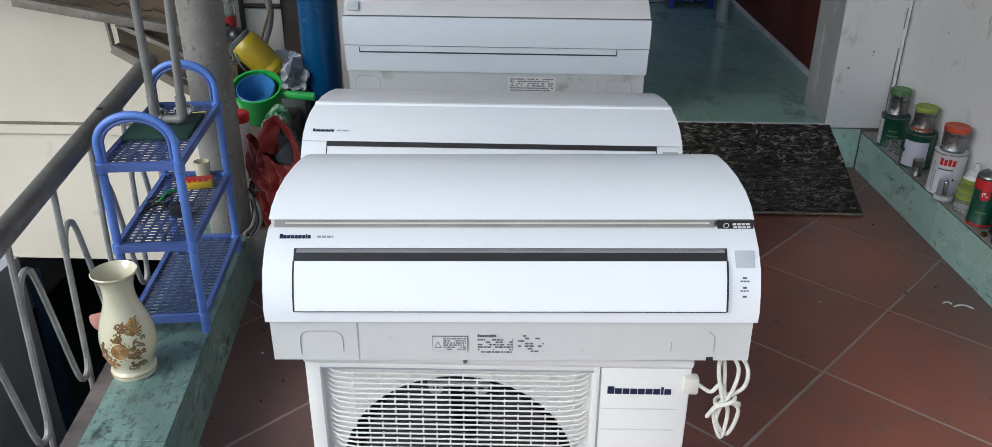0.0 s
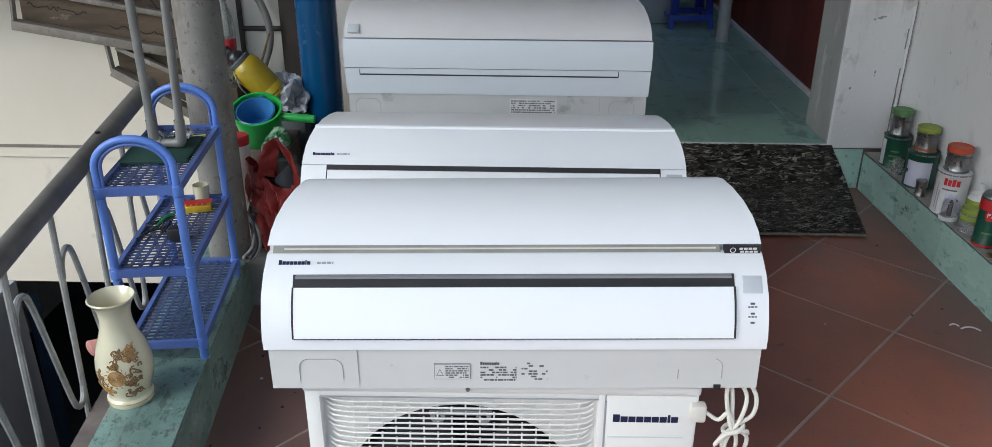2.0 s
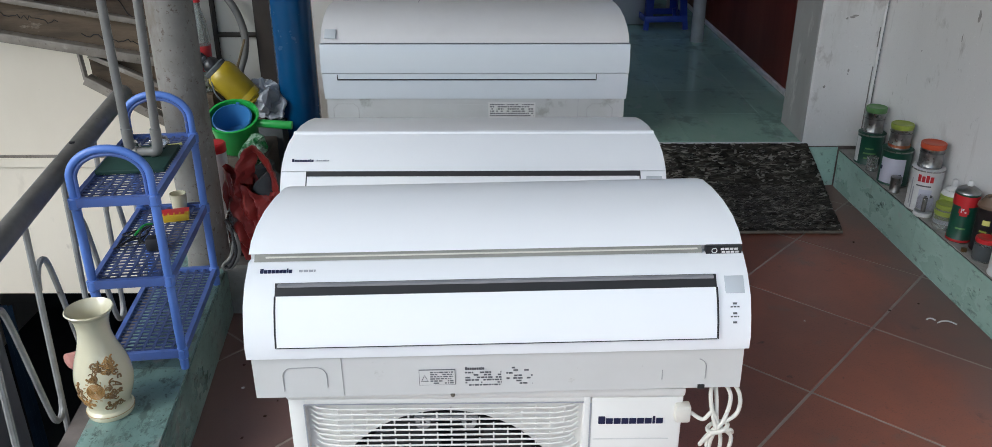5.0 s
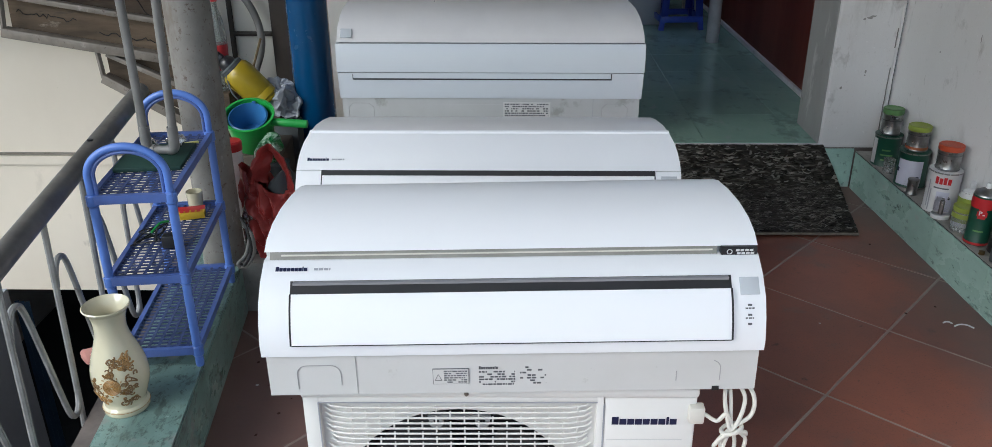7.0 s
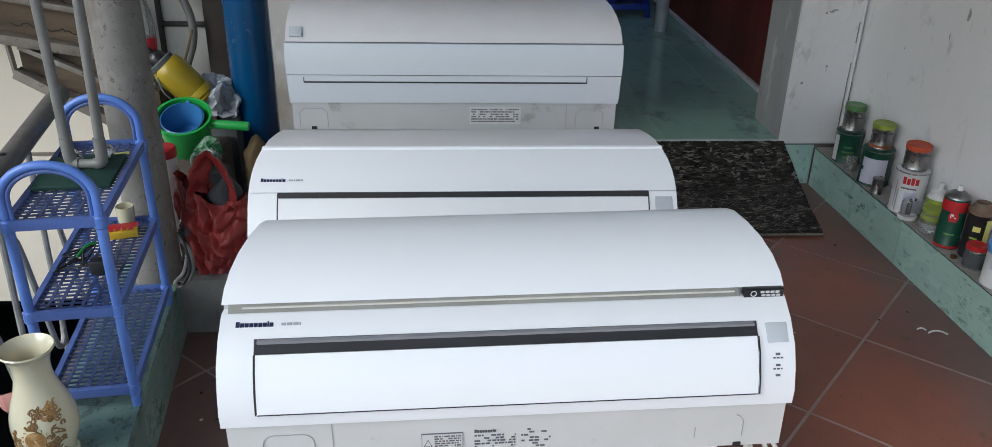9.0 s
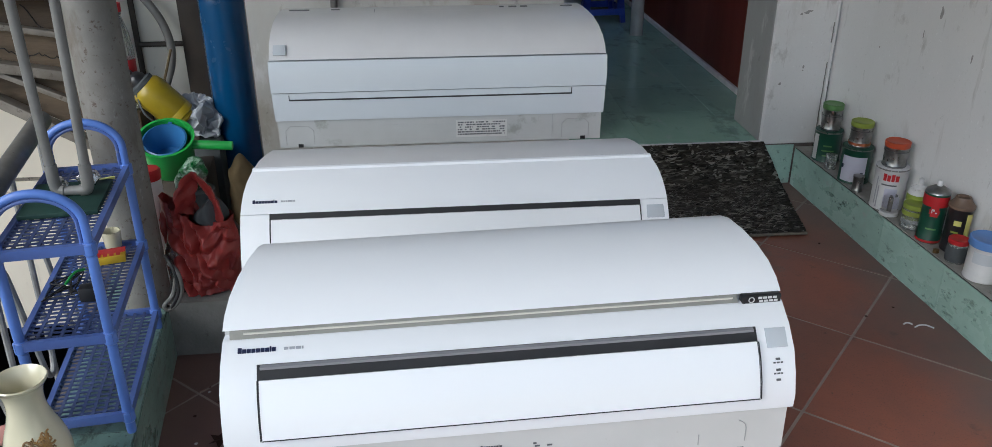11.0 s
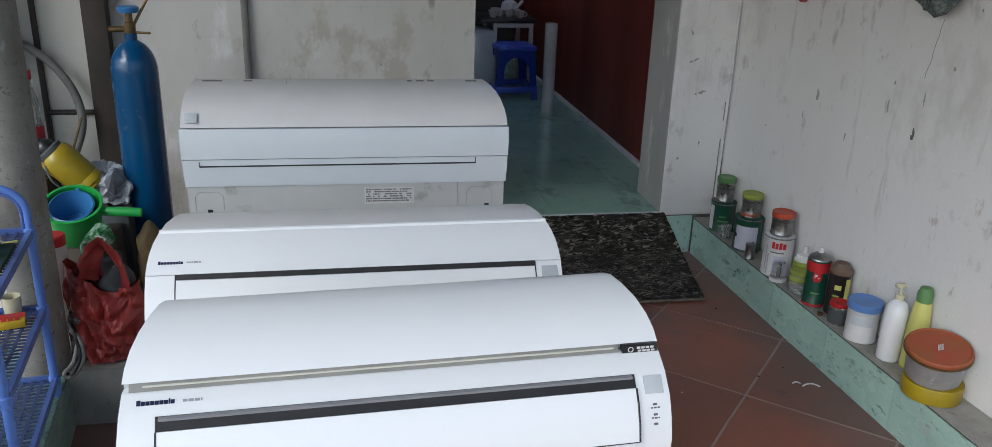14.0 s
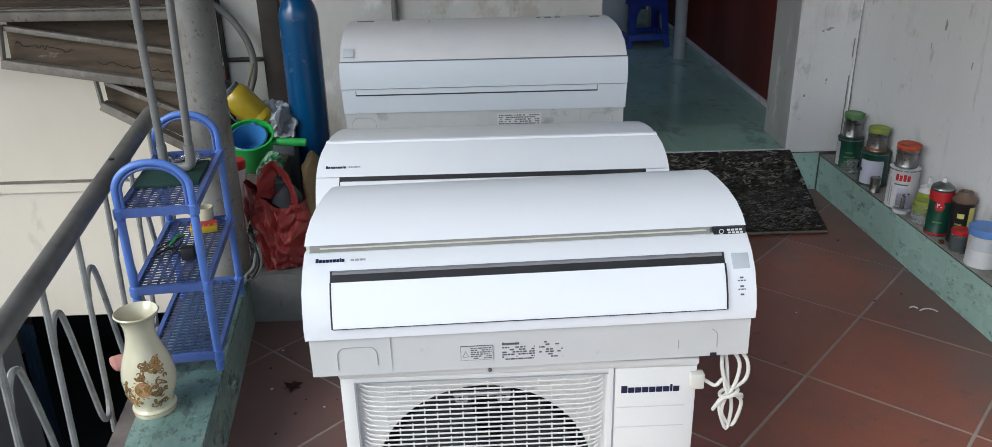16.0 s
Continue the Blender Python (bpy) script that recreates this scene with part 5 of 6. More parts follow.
dip = thing("green_dipper", "bright green plastic water dipper with a long handle, on a carton", "dipper", pose(-1.118, 1.90, 0.418, 24, 4, -4) @ Matrix.Scale(1.10, 4))
part("dipper_bowl", lathe([(0, 0.0), (0.050, 0.0), (0.060, 0.01), (0.073, 0.115), (0.078, 0.118), (0.078, 0.122), (0.071, 0.122), (0.056, 0.014), (0, 0.006)], 40), GREEN, dip)
part("dipper_handle", tube([(0.070, 0.0, 0.100), (0.12, 0.0, 0.102), (0.180, 0.0, 0.104)], 0.0125, 12, flat=0.75), GREEN, dip, "long green handle")
bw = thing("blue_basin", "blue plastic bowl nested in the green dipper", "bowl", pose(-1.118, 1.90, 0.424, 24, 4, -4) @ pose(-0.004, 0.004, 0.035, 4, 0, 0))
part("bowl_shell", lathe([(0, 0.0), (0.043, 0.0), (0.062, 0.080), (0.066, 0.083), (0.061, 0.0855), (0.040, 0.006), (0, 0.004)], 40), BOWLBLUE, bw)
part("bowl_tab", box(-0.006, 0.006, 0.060, 0.074, 0.079, 0.084, bevel=0.001), BOWLBLUE, bw)

pot = thing("lidded_tub", "white plastic tub with a red screw lid beside the pillar", "tub", pose(-1.122, 1.66, LEDGE_Z + 0.004))
part("tub_body", lathe([(0, 0), (0.031, 0), (0.033, 0.01), (0.033, 0.310), (0, 0.310)], 28), WHITECAN, pot)
part("tub_lid", lathe([(0.0335, 0.307), (0.035, 0.310), (0.035, 0.333), (0.031, 0.338), (0, 0.338)], 28), RED, pot, "red screw lid")
wrap = bmesh.new()
bmesh.ops.create_icosphere(wrap, subdivisions=4, radius=0.05)
wrap.transform(Matrix.Diagonal((0.75, 0.6, 1.2, 1)))
crumpled(wrap, 0.02, 35, 2)
wr = part("green_packet", wrap, GREENFOIL, at=pose(-1.025, 1.745, 0.455, 0, 25, 0), smooth=False)
tagged(wr, "crumpled shiny green and white packet beneath the dipper", "packet")
# added prop for the packet; dark colour stands for the shade beneath
stand2 = part("packet_prop", lathe([(0, 0), (0.05, 0), (0.05, 0.235), (0, 0.235)], 28), DARKCLOTH, at=pose(-1.015, 1.745, LEDGE_Z + 0.004))
tagged(stand2, "added dark prop under the green packet, shade in its colour", "tin")

spray = thing("pressure_sprayer", "grimy yellow plastic sprayer with black pump head, lying tilted", "sprayer", pose(-1.182, 2.10, 0.580, 0, 138, 6) @ Matrix.Scale(0.86, 4))
part("tank", crumpled(lathe([(0, -0.100), (0.030, -0.104), (0.036, -0.116), (0.050, -0.114), (0.057, -0.106), (0.055, -0.098), (0.062, -0.092), (0.0625, -0.066), (0.0615, -0.064), (0.063, -0.060), (0.064, 0.0), (0.0655, 0.045), (0.060, 0.070), (0.044, 0.088), (0, 0.094)], 32, m=pose(0, 0, 0, 180)), 0.003, 14, 3), YELLOW, spray)
part("pump_head", lathe([(0.034, -0.085), (0.036, -0.115), (0.024, -0.135), (0.012, -0.14), (0.012, -0.17), (0, -0.17)], 24, m=pose(0, 0, 0)), BLACK, spray, "black pump head")
part("collar", lathe([(0.048, -0.078), (0.052, -0.082), (0.052, -0.096), (0.040, -0.102)], 28), DARKCLOTH, spray, "dark screw collar")
part("lever", tube(smoothed([(0.0, 0.0, -0.150), (0.030, -0.020, -0.150), (0.070, -0.030, -0.110), (0.080, -0.028, -0.060)], 5), 0.007, 8), BLACK, spray, "black trigger lever")
part("carry_strap", tube(smoothed([(0.030, -0.040, -0.080), (0.060, -0.060, -0.02), (0.066, -0.050, 0.04)], 5), 0.006, 8, flat=0.4), DARKCLOTH, spray)
part("grip", box(-0.012, 0.06, -0.014, 0.014, -0.155, -0.132, bevel=0.004), BLACK, spray, "black grip")
# added prop under the sprayer, same shade-dark colour
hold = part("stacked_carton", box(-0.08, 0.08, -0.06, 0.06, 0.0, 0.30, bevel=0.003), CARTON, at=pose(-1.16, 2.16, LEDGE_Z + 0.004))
tagged(hold, "added dark carton propping the sprayer, shade in its colour", "carton")
sb = thing("soda_bottle", "clear plastic bottle with red cap and red label, behind the pillar", "bottle", pose(-1.292, 2.13, 0.545, 0, 2, 0))
part("bottle_body", lathe([(0, 0), (0.034, 0), (0.036, 0.01), (0.036, 0.19), (0.028, 0.25), (0.014, 0.30), (0.013, 0.32), (0, 0.32)], 28), GLASSY, sb)
part("bottle_label", lathe([(0.0366, 0.08), (0.0366, 0.17)], 28), RED, sb, "red wrap-round label")
part("bottle_cap", lathe([(0.0155, 0.318), (0.0155, 0.345), (0, 0.346)], 20), RED, sb, "red screw cap")
shelfb = part("wooden_block", box(-0.05, 0.05, -0.06, 0.06, 0.0, 0.371, bevel=0.003), RUSTWOOD, at=pose(-1.30, 2.14, LEDGE_Z + 0.004))
tagged(shelfb, "brown wooden block behind the pillar", "block")
sk = bmesh.new()
bmesh.ops.create_icosphere(sk, subdivisions=4, radius=1.0)
sk.transform(Matrix.Diagonal((0.05, 0.05, 0.14, 1)))
crumpled(sk, 0.014, 22, 6)
sko = part("ochre_sack", sk, SACK, at=pose(-0.915, 1.92, LEDGE_Z + 0.14))
tagged(sko, "small ochre sack standing beside the gas cylinder", "sack")
gbm = bmesh.new()
bmesh.ops.create_icosphere(gbm, subdivisions=4, radius=0.075)
gbm.transform(Matrix.Diagonal((0.80, 0.6, 1.0, 1)))
crumpled(gbm, 0.050, 20, 8)
crumpled(gbm, 0.020, 45, 3)
gg = part("grey_plastic_bag", gbm, GREYBAG, at=pose(-1.088, 2.14, 0.500), smooth=False)
tagged(gg, "crumpled pale grey plastic bag beside the gas cylinder", "plastic bag")
# added prop for the grey bag, its shade painted as dark colour
hold2 = part("bag_prop", box(-0.05, 0.035, -0.04, 0.07, 0.0, 0.265, bevel=0.003), DARKCLOTH, at=pose(-1.045, 2.10, LEDGE_Z + 0.004))
tagged(hold2, "added dark prop under the grey bag, shade in its colour", "crate")
pb = thing("water_bottle", "crushed clear bluish plastic bottle on the platform", "bottle", pose(-1.055, 1.56, LEDGE_Z + 0.004))
part("bottle_body", lathe([(0, 0), (0.028, 0), (0.03, 0.01), (0.027, 0.05), (0.03, 0.09), (0.027, 0.13), (0.014, 0.165), (0.012, 0.18), (0, 0.18)], 20), GLASSY, pb)
wires = thing("cable_bundle", "tangled grey and black cable hanging by the platform edge", "cable", pose(-1.052, 1.46, LEDGE_Z))
part("cable_loop", tube(smoothed([(0.0, 0.02, 0.13), (0.025, 0.0, 0.11), (0.03, -0.005, 0.06), (0.012, -0.015, 0.02), (-0.012, -0.02, 0.006), (-0.02, -0.02, 0.02), (0.0, 0.0, 0.04), (0.015, 0.01, 0.09)], 6), 0.006, 8), PVC, wires)
part("cable_loop", tube(smoothed([(-0.01, 0.03, 0.15), (0.015, 0.0, 0.12), (0.022, -0.01, 0.06), (0.0, -0.02, 0.015), (-0.018, -0.01, 0.012)], 6), 0.005, 8), CABLE, wires)

cyl = thing("gas_cylinder", "tall blue steel gas cylinder with hand valve by the wall", "gas cylinder", pose(-0.969, 2.20, LEDGE_Z + 0.004))
prof = [(0, 0), (0.068, 0), (0.073, 0.008), (0.073, 0.70)]
prof += [(0.073 * math.cos(a) if a < 1.35 else 0.019, 0.70 + 0.105 * math.sin(a)) for a in np.linspace(0.12, 1.35, 10)] + [(0.019, 0.825), (0, 0.825)]
part("cylinder_body", lathe(prof, 44), CYLBLUE, cyl)
valve = part("valve", lathe([(0.016, 0.8170), (0.018, 0.8220), (0.018, 0.8570), (0.011, 0.8620), (0.011, 0.8900), (0, 0.8900)], 16), BRASS, cyl, "dull brass valve")
part("hand_wheel", lathe([(0, 0.8900), (0.030, 0.8900), (0.034, 0.8960), (0.034, 0.9060), (0.028, 0.9100), (0, 0.9100)], 20), BOWLBLUE, valve, "blue hand wheel")
part("outlet", tube([(-0.012, 0, 0.8370), (-0.065, -0.005, 0.8370)], 0.009, 10), BRASS, valve)
part("spindle", tube([(0.012, 0, 0.8270), (0.062, -0.004, 0.8250)], 0.004, 8), BRASS, valve)
part("rod", tube([(0.012, 0.01, 0.8520), (0.055, 0.03, 0.93), (0.10, 0.05, 1.05)], 0.005, 8), BRASS, cyl, "thin brass rod")

# steel frame and hose on the back wall
gate = thing("metal_gate", "dark brown steel gate with thin bars against the wall", "gate", pose(0, 2.53, 0))
part("post", box(-1.200, -1.118, 0, 0.06, LEDGE_Z + 0.004, 2.9, bevel=0.004), BROWNPOST, gate, at=pose(0.0, 0, 0, 0, 0, 0))
part("thin_bar", tube([(-1.365, 0.02, LEDGE_Z - 0.05), (-1.365, 0.02, 2.85)], 0.011, 8), BROWNPOST, gate)
part("sheet_panel", box(-1.60, -1.19, 0.036, 0.044, LEDGE_Z + 0.006, 2.85, bevel=0.001), GATEWHITE, gate, "pale cream sheet panel")
part("cross_bar", tube([(-1.365, 0.02, 0.66), (-1.20, 0.02, 0.66)], 0.010, 8), BROWNPOST, gate)
lance = part("spray_lance", tube(smoothed([(-1.252, 2.28, 0.470), (-1.246, 2.38, 0.560), (-1.226, 2.46, 0.660)], 5), 0.0045, 8), SACK)
tagged(lance, "thin ochre spray lance leaning on the gate", "lance")
hose = part("hose", tube(smoothed([(-1.56, 2.49, 0.96), (-1.41, 2.49, 0.921), (-1.356, 2.49, 0.891), (-1.297, 2.49, 0.835), (-1.251, 2.49, 0.756), (-1.232, 2.49, 0.671), (-1.241, 2.49, 0.597), (-1.275, 2.48, 0.50), (-1.30, 2.46, 0.36), (-1.28, 2.44, LEDGE_Z + 0.02)], 8), 0.0145, 12), PVC)
tagged(hose, "thick grey hose looping down the wall", "hose")
wp = part("wall_conduit", tube([(-0.645, 2.585, STEP_Z + 0.002), (-0.645, 2.585, 2.89)], 0.0135, 12), PVC)
tagged(wp, "grey conduit running up the back wall", "conduit")


# ---------------------------------------------------------------- tins and bottles on the sill
def can(x, y, r, h, body, name, label, bands=(), lid=None, lid_r=None, z=SILL_Z, group="", lid_h=0.012, turn=0.0, neck=False):
    root = thing(name, label, name.split("_")[-1], pose(x, y, z, 0, 0, turn), group)
    top = h - (lid_h if lid else 0)
    prof = [(0, 0), (r - 0.002, 0), (r, 0.003), (r, 0.006), (r - 0.0015, 0.008), (r - 0.0015, top - 0.008), (r, top - 0.006), (r, top - 0.001), (r - 0.003, top), (0, top - 0.001)]
    if neck:
        prof = [(0, 0), (r - 0.002, 0), (r, 0.003), (r, top * 0.86), (r * 0.82, top * 0.93), (r * 0.80, top), (0, top)]
    part("can_body", lathe(prof, 32), body, root)
    for z0, z1, a0, a1, mt in bands:
        own = bmesh.new()
        n = 20
        lo = [own.verts.new(((r + 0.0006) * math.cos(a), (r + 0.0006) * math.sin(a), z0)) for a in np.linspace(a0, a1, n)]
        hi = [own.verts.new(((r + 0.0006) * math.cos(a), (r + 0.0006) * math.sin(a), z1)) for a in np.linspace(a0, a1, n)]
        for k in range(n - 1):
            own.faces.new((lo[k], lo[k + 1], hi[k + 1], hi[k]))
        part("label_band", own, mt, root)
    if lid:
        lr = lid_r or r
        part("lid", lathe([(lr - 0.001, top - 0.001), (lr, top + 0.001), (lr, h - 0.002), (lr - 0.003, h), (lr - 0.006, h - 0.002), (0, h - 0.002)], 32), lid, root)
    return root


T = 2 * math.pi
G = "tins on the sill"
can(1.273, 2.398, 0.053, 0.130, DKGREEN, "paint_can", "dark green paint can with silver rims on the sill", ((0.0, 0.005, 0, T, SILVER), (0.122, 0.128, 0, T, SILVER), (0.012, 0.115, -3.2, -2.75, WHITECAN), (0.03, 0.036, -2.3, -1.6, LIDGREEN), (0.05, 0.056, -2.4, -1.5, LIDGREEN), (0.07, 0.076, -2.3, -1.7, LIDGREEN)), group=G)
can(1.273, 2.398, 0.038, 0.105, SILVER, "silver_tin", "silver tin with a green lid stacked on a green can", ((0.004, 0.007, 0, T, INK), (0.058, 0.061, 0, T, INK)), LIDGREEN, 0.0395, z=SILL_Z + 0.130, group=G, lid_h=0.02)
can(1.281, 2.178, 0.056, 0.140, DKGREEN, "paint_can", "dark can with a pale paint-spattered label", ((0.012, 0.110, -3.0, -1.35, LABELLILAC), (0.133, 0.138, 0, T, SILVER), (0.0, 0.004, 0, T, SILVER), (0.06, 0.075, -3.05, -2.85, NAVY), (0.04, 0.05, -1.7, -1.5, NAVY)), group=G)
can(1.281, 2.178, 0.039, 0.096, SILVER, "silver_tin", "silver tin with a lime green lid stacked on a can", ((0.008, 0.018, 0, T, RUSTRED), (0.062, 0.065, 0, T, INK)), LIME, 0.0405, z=SILL_Z + 0.140, group=G, lid_h=0.018)
can(1.284, 1.938, 0.055, 0.154, WHITECAN, "paint_can", "white paint can with red marks and grey drips", ((0.112, 0.138, -2.55, -2.36, RED), (0.112, 0.134, -2.31, -2.12, RED), (0.112, 0.138, -2.07, -1.88, RED), (0.112, 0.134, -1.83, -1.62, RED), (0.148, 0.153, 0, T, SILVER), (0.02, 0.12, -2.95, -2.87, PALEINK), (0.01, 0.09, -2.78, -2.70, PALEINK), (0.095, 0.100, -2.6, -1.7, INK), (0.02, 0.085, -2.35, -1.6, LABELLILAC)), group=G)
can(1.284, 1.938, 0.040, 0.090, SILVER, "silver_tin", "silver tin with an orange lid stacked on a white can", ((0.004, 0.008, 0, T, INK), (0.056, 0.059, 0, T, INK)), ORANGE, 0.0415, z=SILL_Z + 0.154, group=G, lid_h=0.018)
can(1.246, 2.075, 0.020, 0.062, SILVER, "small_tin", "small dull silver tin between the cans", (), None, group=G)
can(1.250, 2.302, 0.022, 0.058, GLASSY, "small_jar", "small cloudy greenish jar between the cans", (), None, group=G)
jr = thing("upturned_jar", "small clear jar standing upside down on its white lid", "jar", pose(1.258, 1.868, SILL_Z), G)
part("jar_lid", lathe([(0, 0), (0.030, 0), (0.031, 0.002), (0.031, 0.013), (0.029, 0.015), (0, 0.015)], 28), WHITECAN, jr, "flat white lid")
part("jar_glass", lathe([(0.025, 0.0155), (0.026, 0.02), (0.026, 0.062), (0.020, 0.072), (0, 0.073)], 28), CLEAR, jr, "clear glass body")
peg = part("metal_peg", lathe([(0, 0), (0.005, 0), (0.005, 0.045), (0, 0.047)], 12), SILVER, at=pose(1.258, 1.868, SILL_Z + 0.016))
tagged(peg, "short metal peg inside a small upturned jar", "peg")
can(1.282, 1.764, 0.037, 0.088, GLASSY, "glass_jar", "cloudy glass jar with a lime green lid", ((0.05, 0.066, 0, T, LIME),), LIME, 0.037, group=G, lid_h=0.016)
noz = can(1.318, 1.815, 0.036, 0.116, WHITECAN, "glue_bottle", "white bottle with lime bands and white nozzle", ((0.02, 0.045, 0, T, LIME), (0.075, 0.10, 0, T, LIME)), None, group=G, neck=True)
part("nozzle", lathe([(0.026, 0.110), (0.026, 0.120), (0.010, 0.130), (0.009, 0.152), (0, 0.157)], 16), WHITECAN, noz, "white nozzle")
sp = can(1.284, 1.668, 0.038, 0.170, DKGREEN, "spray_can", "green and red spray can with white nozzle", ((0.004, 0.012, 0, T, RED), (0.128, 0.163, 0, T, RED), (0.120, 0.129, -2.40, -1.80, RED), (0.104, 0.120, -2.50, -1.70, RED), (0.096, 0.104, -2.40, -1.80, RED), (0.108, 0.122, -2.34, -2.26, WHITECAN), (0.115, 0.122, -2.24, -2.10, WHITECAN), (0.108, 0.112, -2.05, -1.90, WHITECAN), (0.05, 0.056, -2.5, -1.7, LIDGREEN)), None, group=G)
part("shoulder", lathe([(0.038, 0.169), (0.035, 0.177), (0.018, 0.188), (0.011, 0.191), (0, 0.191)], 24), SILVER, sp)
part("nozzle", lathe([(0.009, 0.189), (0.009, 0.203), (0.006, 0.207), (0, 0.207)], 14), WHITECAN, sp, "white nozzle")
bk = can(1.322, 1.594, 0.036, 0.150, BLACK, "spray_can", "black spray can with yellow label and brown cap", ((0.02, 0.135, -1.55, -0.8, PALEYELLOW), (0.095, 0.112, -2.5, -1.9, PALEYELLOW), (0.05, 0.058, -2.6, -1.8, PALEYELLOW), (0.07, 0.076, -2.6, -2.0, LIME)), None, group=G)
part("cap", lathe([(0.039, 0.148), (0.039, 0.156), (0.026, 0.172), (0.022, 0.182), (0.018, 0.182), (0.017, 0.175), (0, 0.175)], 24), BROWNCAP, bk, "brown cap")
bolt = part("brass_nut", lathe([(0, 0), (0.010, 0), (0.010, 0.012), (0, 0.013)], 6), BRASS, at=pose(1.258, 1.575, SILL_Z))
tagged(bolt, "small brass nut on the sill", "nut")
can(1.286, 1.518, 0.030, 0.078, GLASSY, "small_jar", "small dark glass jar with a red lid", ((0.006, 0.055, 0, T, DARKCLOTH),), RED, 0.031, group=G, lid_h=0.014)
can(1.302, 1.412, 0.050, 0.132, WHITECAN, "plastic_tub", "white plastic tub with a pale blue lid", ((0.06, 0.095, -2.9, -1.5, DISPLAY),), BLUELID, 0.054, group=G, lid_h=0.024)
pump = thing("pump_bottle", "white lotion bottle with cream pump head", "bottle", pose(1.313, 1.280, SILL_Z), G)
part("bottle_body", lathe([(0, 0), (0.032, 0), (0.034, 0.004), (0.034, 0.165), (0.026, 0.185), (0.012, 0.195), (0.012, 0.20), (0, 0.20)], 28), WHITE, pump)
part("collar", lathe([(0.014, 0.198), (0.014, 0.214), (0, 0.215)], 18), CERAMIC, pump)
ph = tube([(0, 0, 0.21), (0, 0, 0.238)], 0.005, 10)
box(-0.02, 0.012, -0.008, 0.008, 0.236, 0.248, bevel=0.003, bm=ph)
part("pump_head", ph, CERAMIC, pump, "cream pump head")
sm = thing("shampoo_bottle", "pale yellow bottle with a dark green cap by the wall", "bottle", pose(1.352, 1.225, SILL_Z) @ Matrix.Diagonal((1, 1, 1.13, 1)), G)
part("bottle_body", lathe([(0, 0), (0.030, 0), (0.032, 0.006), (0.031, 0.12), (0.024, 0.185), (0.022, 0.19), (0, 0.19)], 28), PALEYELLOW, sm)
part("cap", lathe([(0.0225, 0.188), (0.0225, 0.212), (0.016, 0.228), (0, 0.231)], 24), LIDGREEN, sm, "green cap")
tp = part("tape_roll", lathe([(0.040, 0), (0.079, 0), (0.080, 0.002), (0.080, 0.046), (0.079, 0.048), (0.040, 0.048), (0.040, 0)], 44), YELLOW, at=pose(1.312, 1.075, SILL_Z))
tagged(tp, "broad yellow tape roll lying on the sill", "tape roll")
tub = thing("round_tin", "round grey tin with rusty red lid on a yellow tape roll", "tin", pose(1.308, 1.078, SILL_Z + 0.060, 9, -7, 0))
part("tin_body", lathe([(0, 0), (0.070, 0), (0.074, 0.004), (0.080, 0.082), (0, 0.082)], 44), TINGREY, tub)
part("tin_lid", lathe([(0.084, 0.078), (0.087, 0.080), (0.087, 0.095), (0.083, 0.099), (0.078, 0.095), (0, 0.095)], 44), RUSTRED, tub, "rusty red lid with orange rim")
part("lid_rim", lathe([(0.0872, 0.079), (0.0895, 0.081), (0.0895, 0.087), (0.0872, 0.088)], 44), BRASS, tub, "brassy orange lid rim")
sc = bmesh.new()
for k in range(3):
    tube([(-0.01 + k * 0.006, -0.012, 0.0965), (0.004 + k * 0.006, 0.008, 0.0965)], 0.0016, 6, bm=sc)
part("scratch_mark", sc, WHITECAN, tub, "white painted strokes")
pk = thing("pink_bottle", "pink plastic bottle at the end of the sill", "bottle", pose(1.335, 0.79, SILL_Z), G)
part("bottle_body", lathe([(0, 0), (0.03, 0), (0.033, 0.005), (0.033, 0.12), (0.015, 0.15), (0, 0.15)], 24), PINK, pk)

# things hung on the porch wall
for nm, lb, y, z, mt, w in (("hanging_bag", "red plastic bag hung on the wall", 2.065, 1.150, REDBAG, 0.075), ("cloth_hat", "dark grey cloth hat hung on the wall", 1.41, 1.192, HATCLOTH, 0.115)):
    hb = bmesh.new()
    bmesh.ops.create_icosphere(hb, subdivisions=4, radius=1.0)
    hb.transform(Matrix.Diagonal((0.045, w, 0.11, 1)))
    crumpled(hb, 0.02, 25, y)
    o = part(nm, hb, mt, at=pose(wall_x(y) - 0.05, y, z + 0.10))
    tagged(o, lb, nm.split("_")[-1])

# scuffs on wall and pillar
for k, (y, z, w, h) in enumerate(((1.455, 0.821, 0.022, 0.038), (1.957, 0.837, 0.028, 0.042), (1.584, 0.879, 0.007, 0.045), (1.343, 1.038, 0.009, 0.014), (1.574, 0.956, 0.011, 0.016), (2.025, 0.753, 0.006, 0.030), (1.289, 1.201, 0.009, 0.011), (1.436, 0.931, 0.007, 0.050), (1.768, 0.735, 0.009, 0.036), (2.26, 0.652, 0.008, 0.012))):
    o = bmesh.new()
    bmesh.ops.create_icosphere(o, subdivisions=2, radius=1.0)
    o.transform(Matrix.Diagonal((0.0015, w / 2, h / 2, 1)))
    crumpled(o, 0.004, 90, k)
    for v in o.verts:
        v.co.x *= 0.3
    s = part("wall_chip", o, INK if k == 0 else CHIPGREY, at=pose(wall_x(y), y, z, 0, 0, -2.9))
    tagged(s, "dark chipped patch in the wall plaster", "chip", kind="structure")


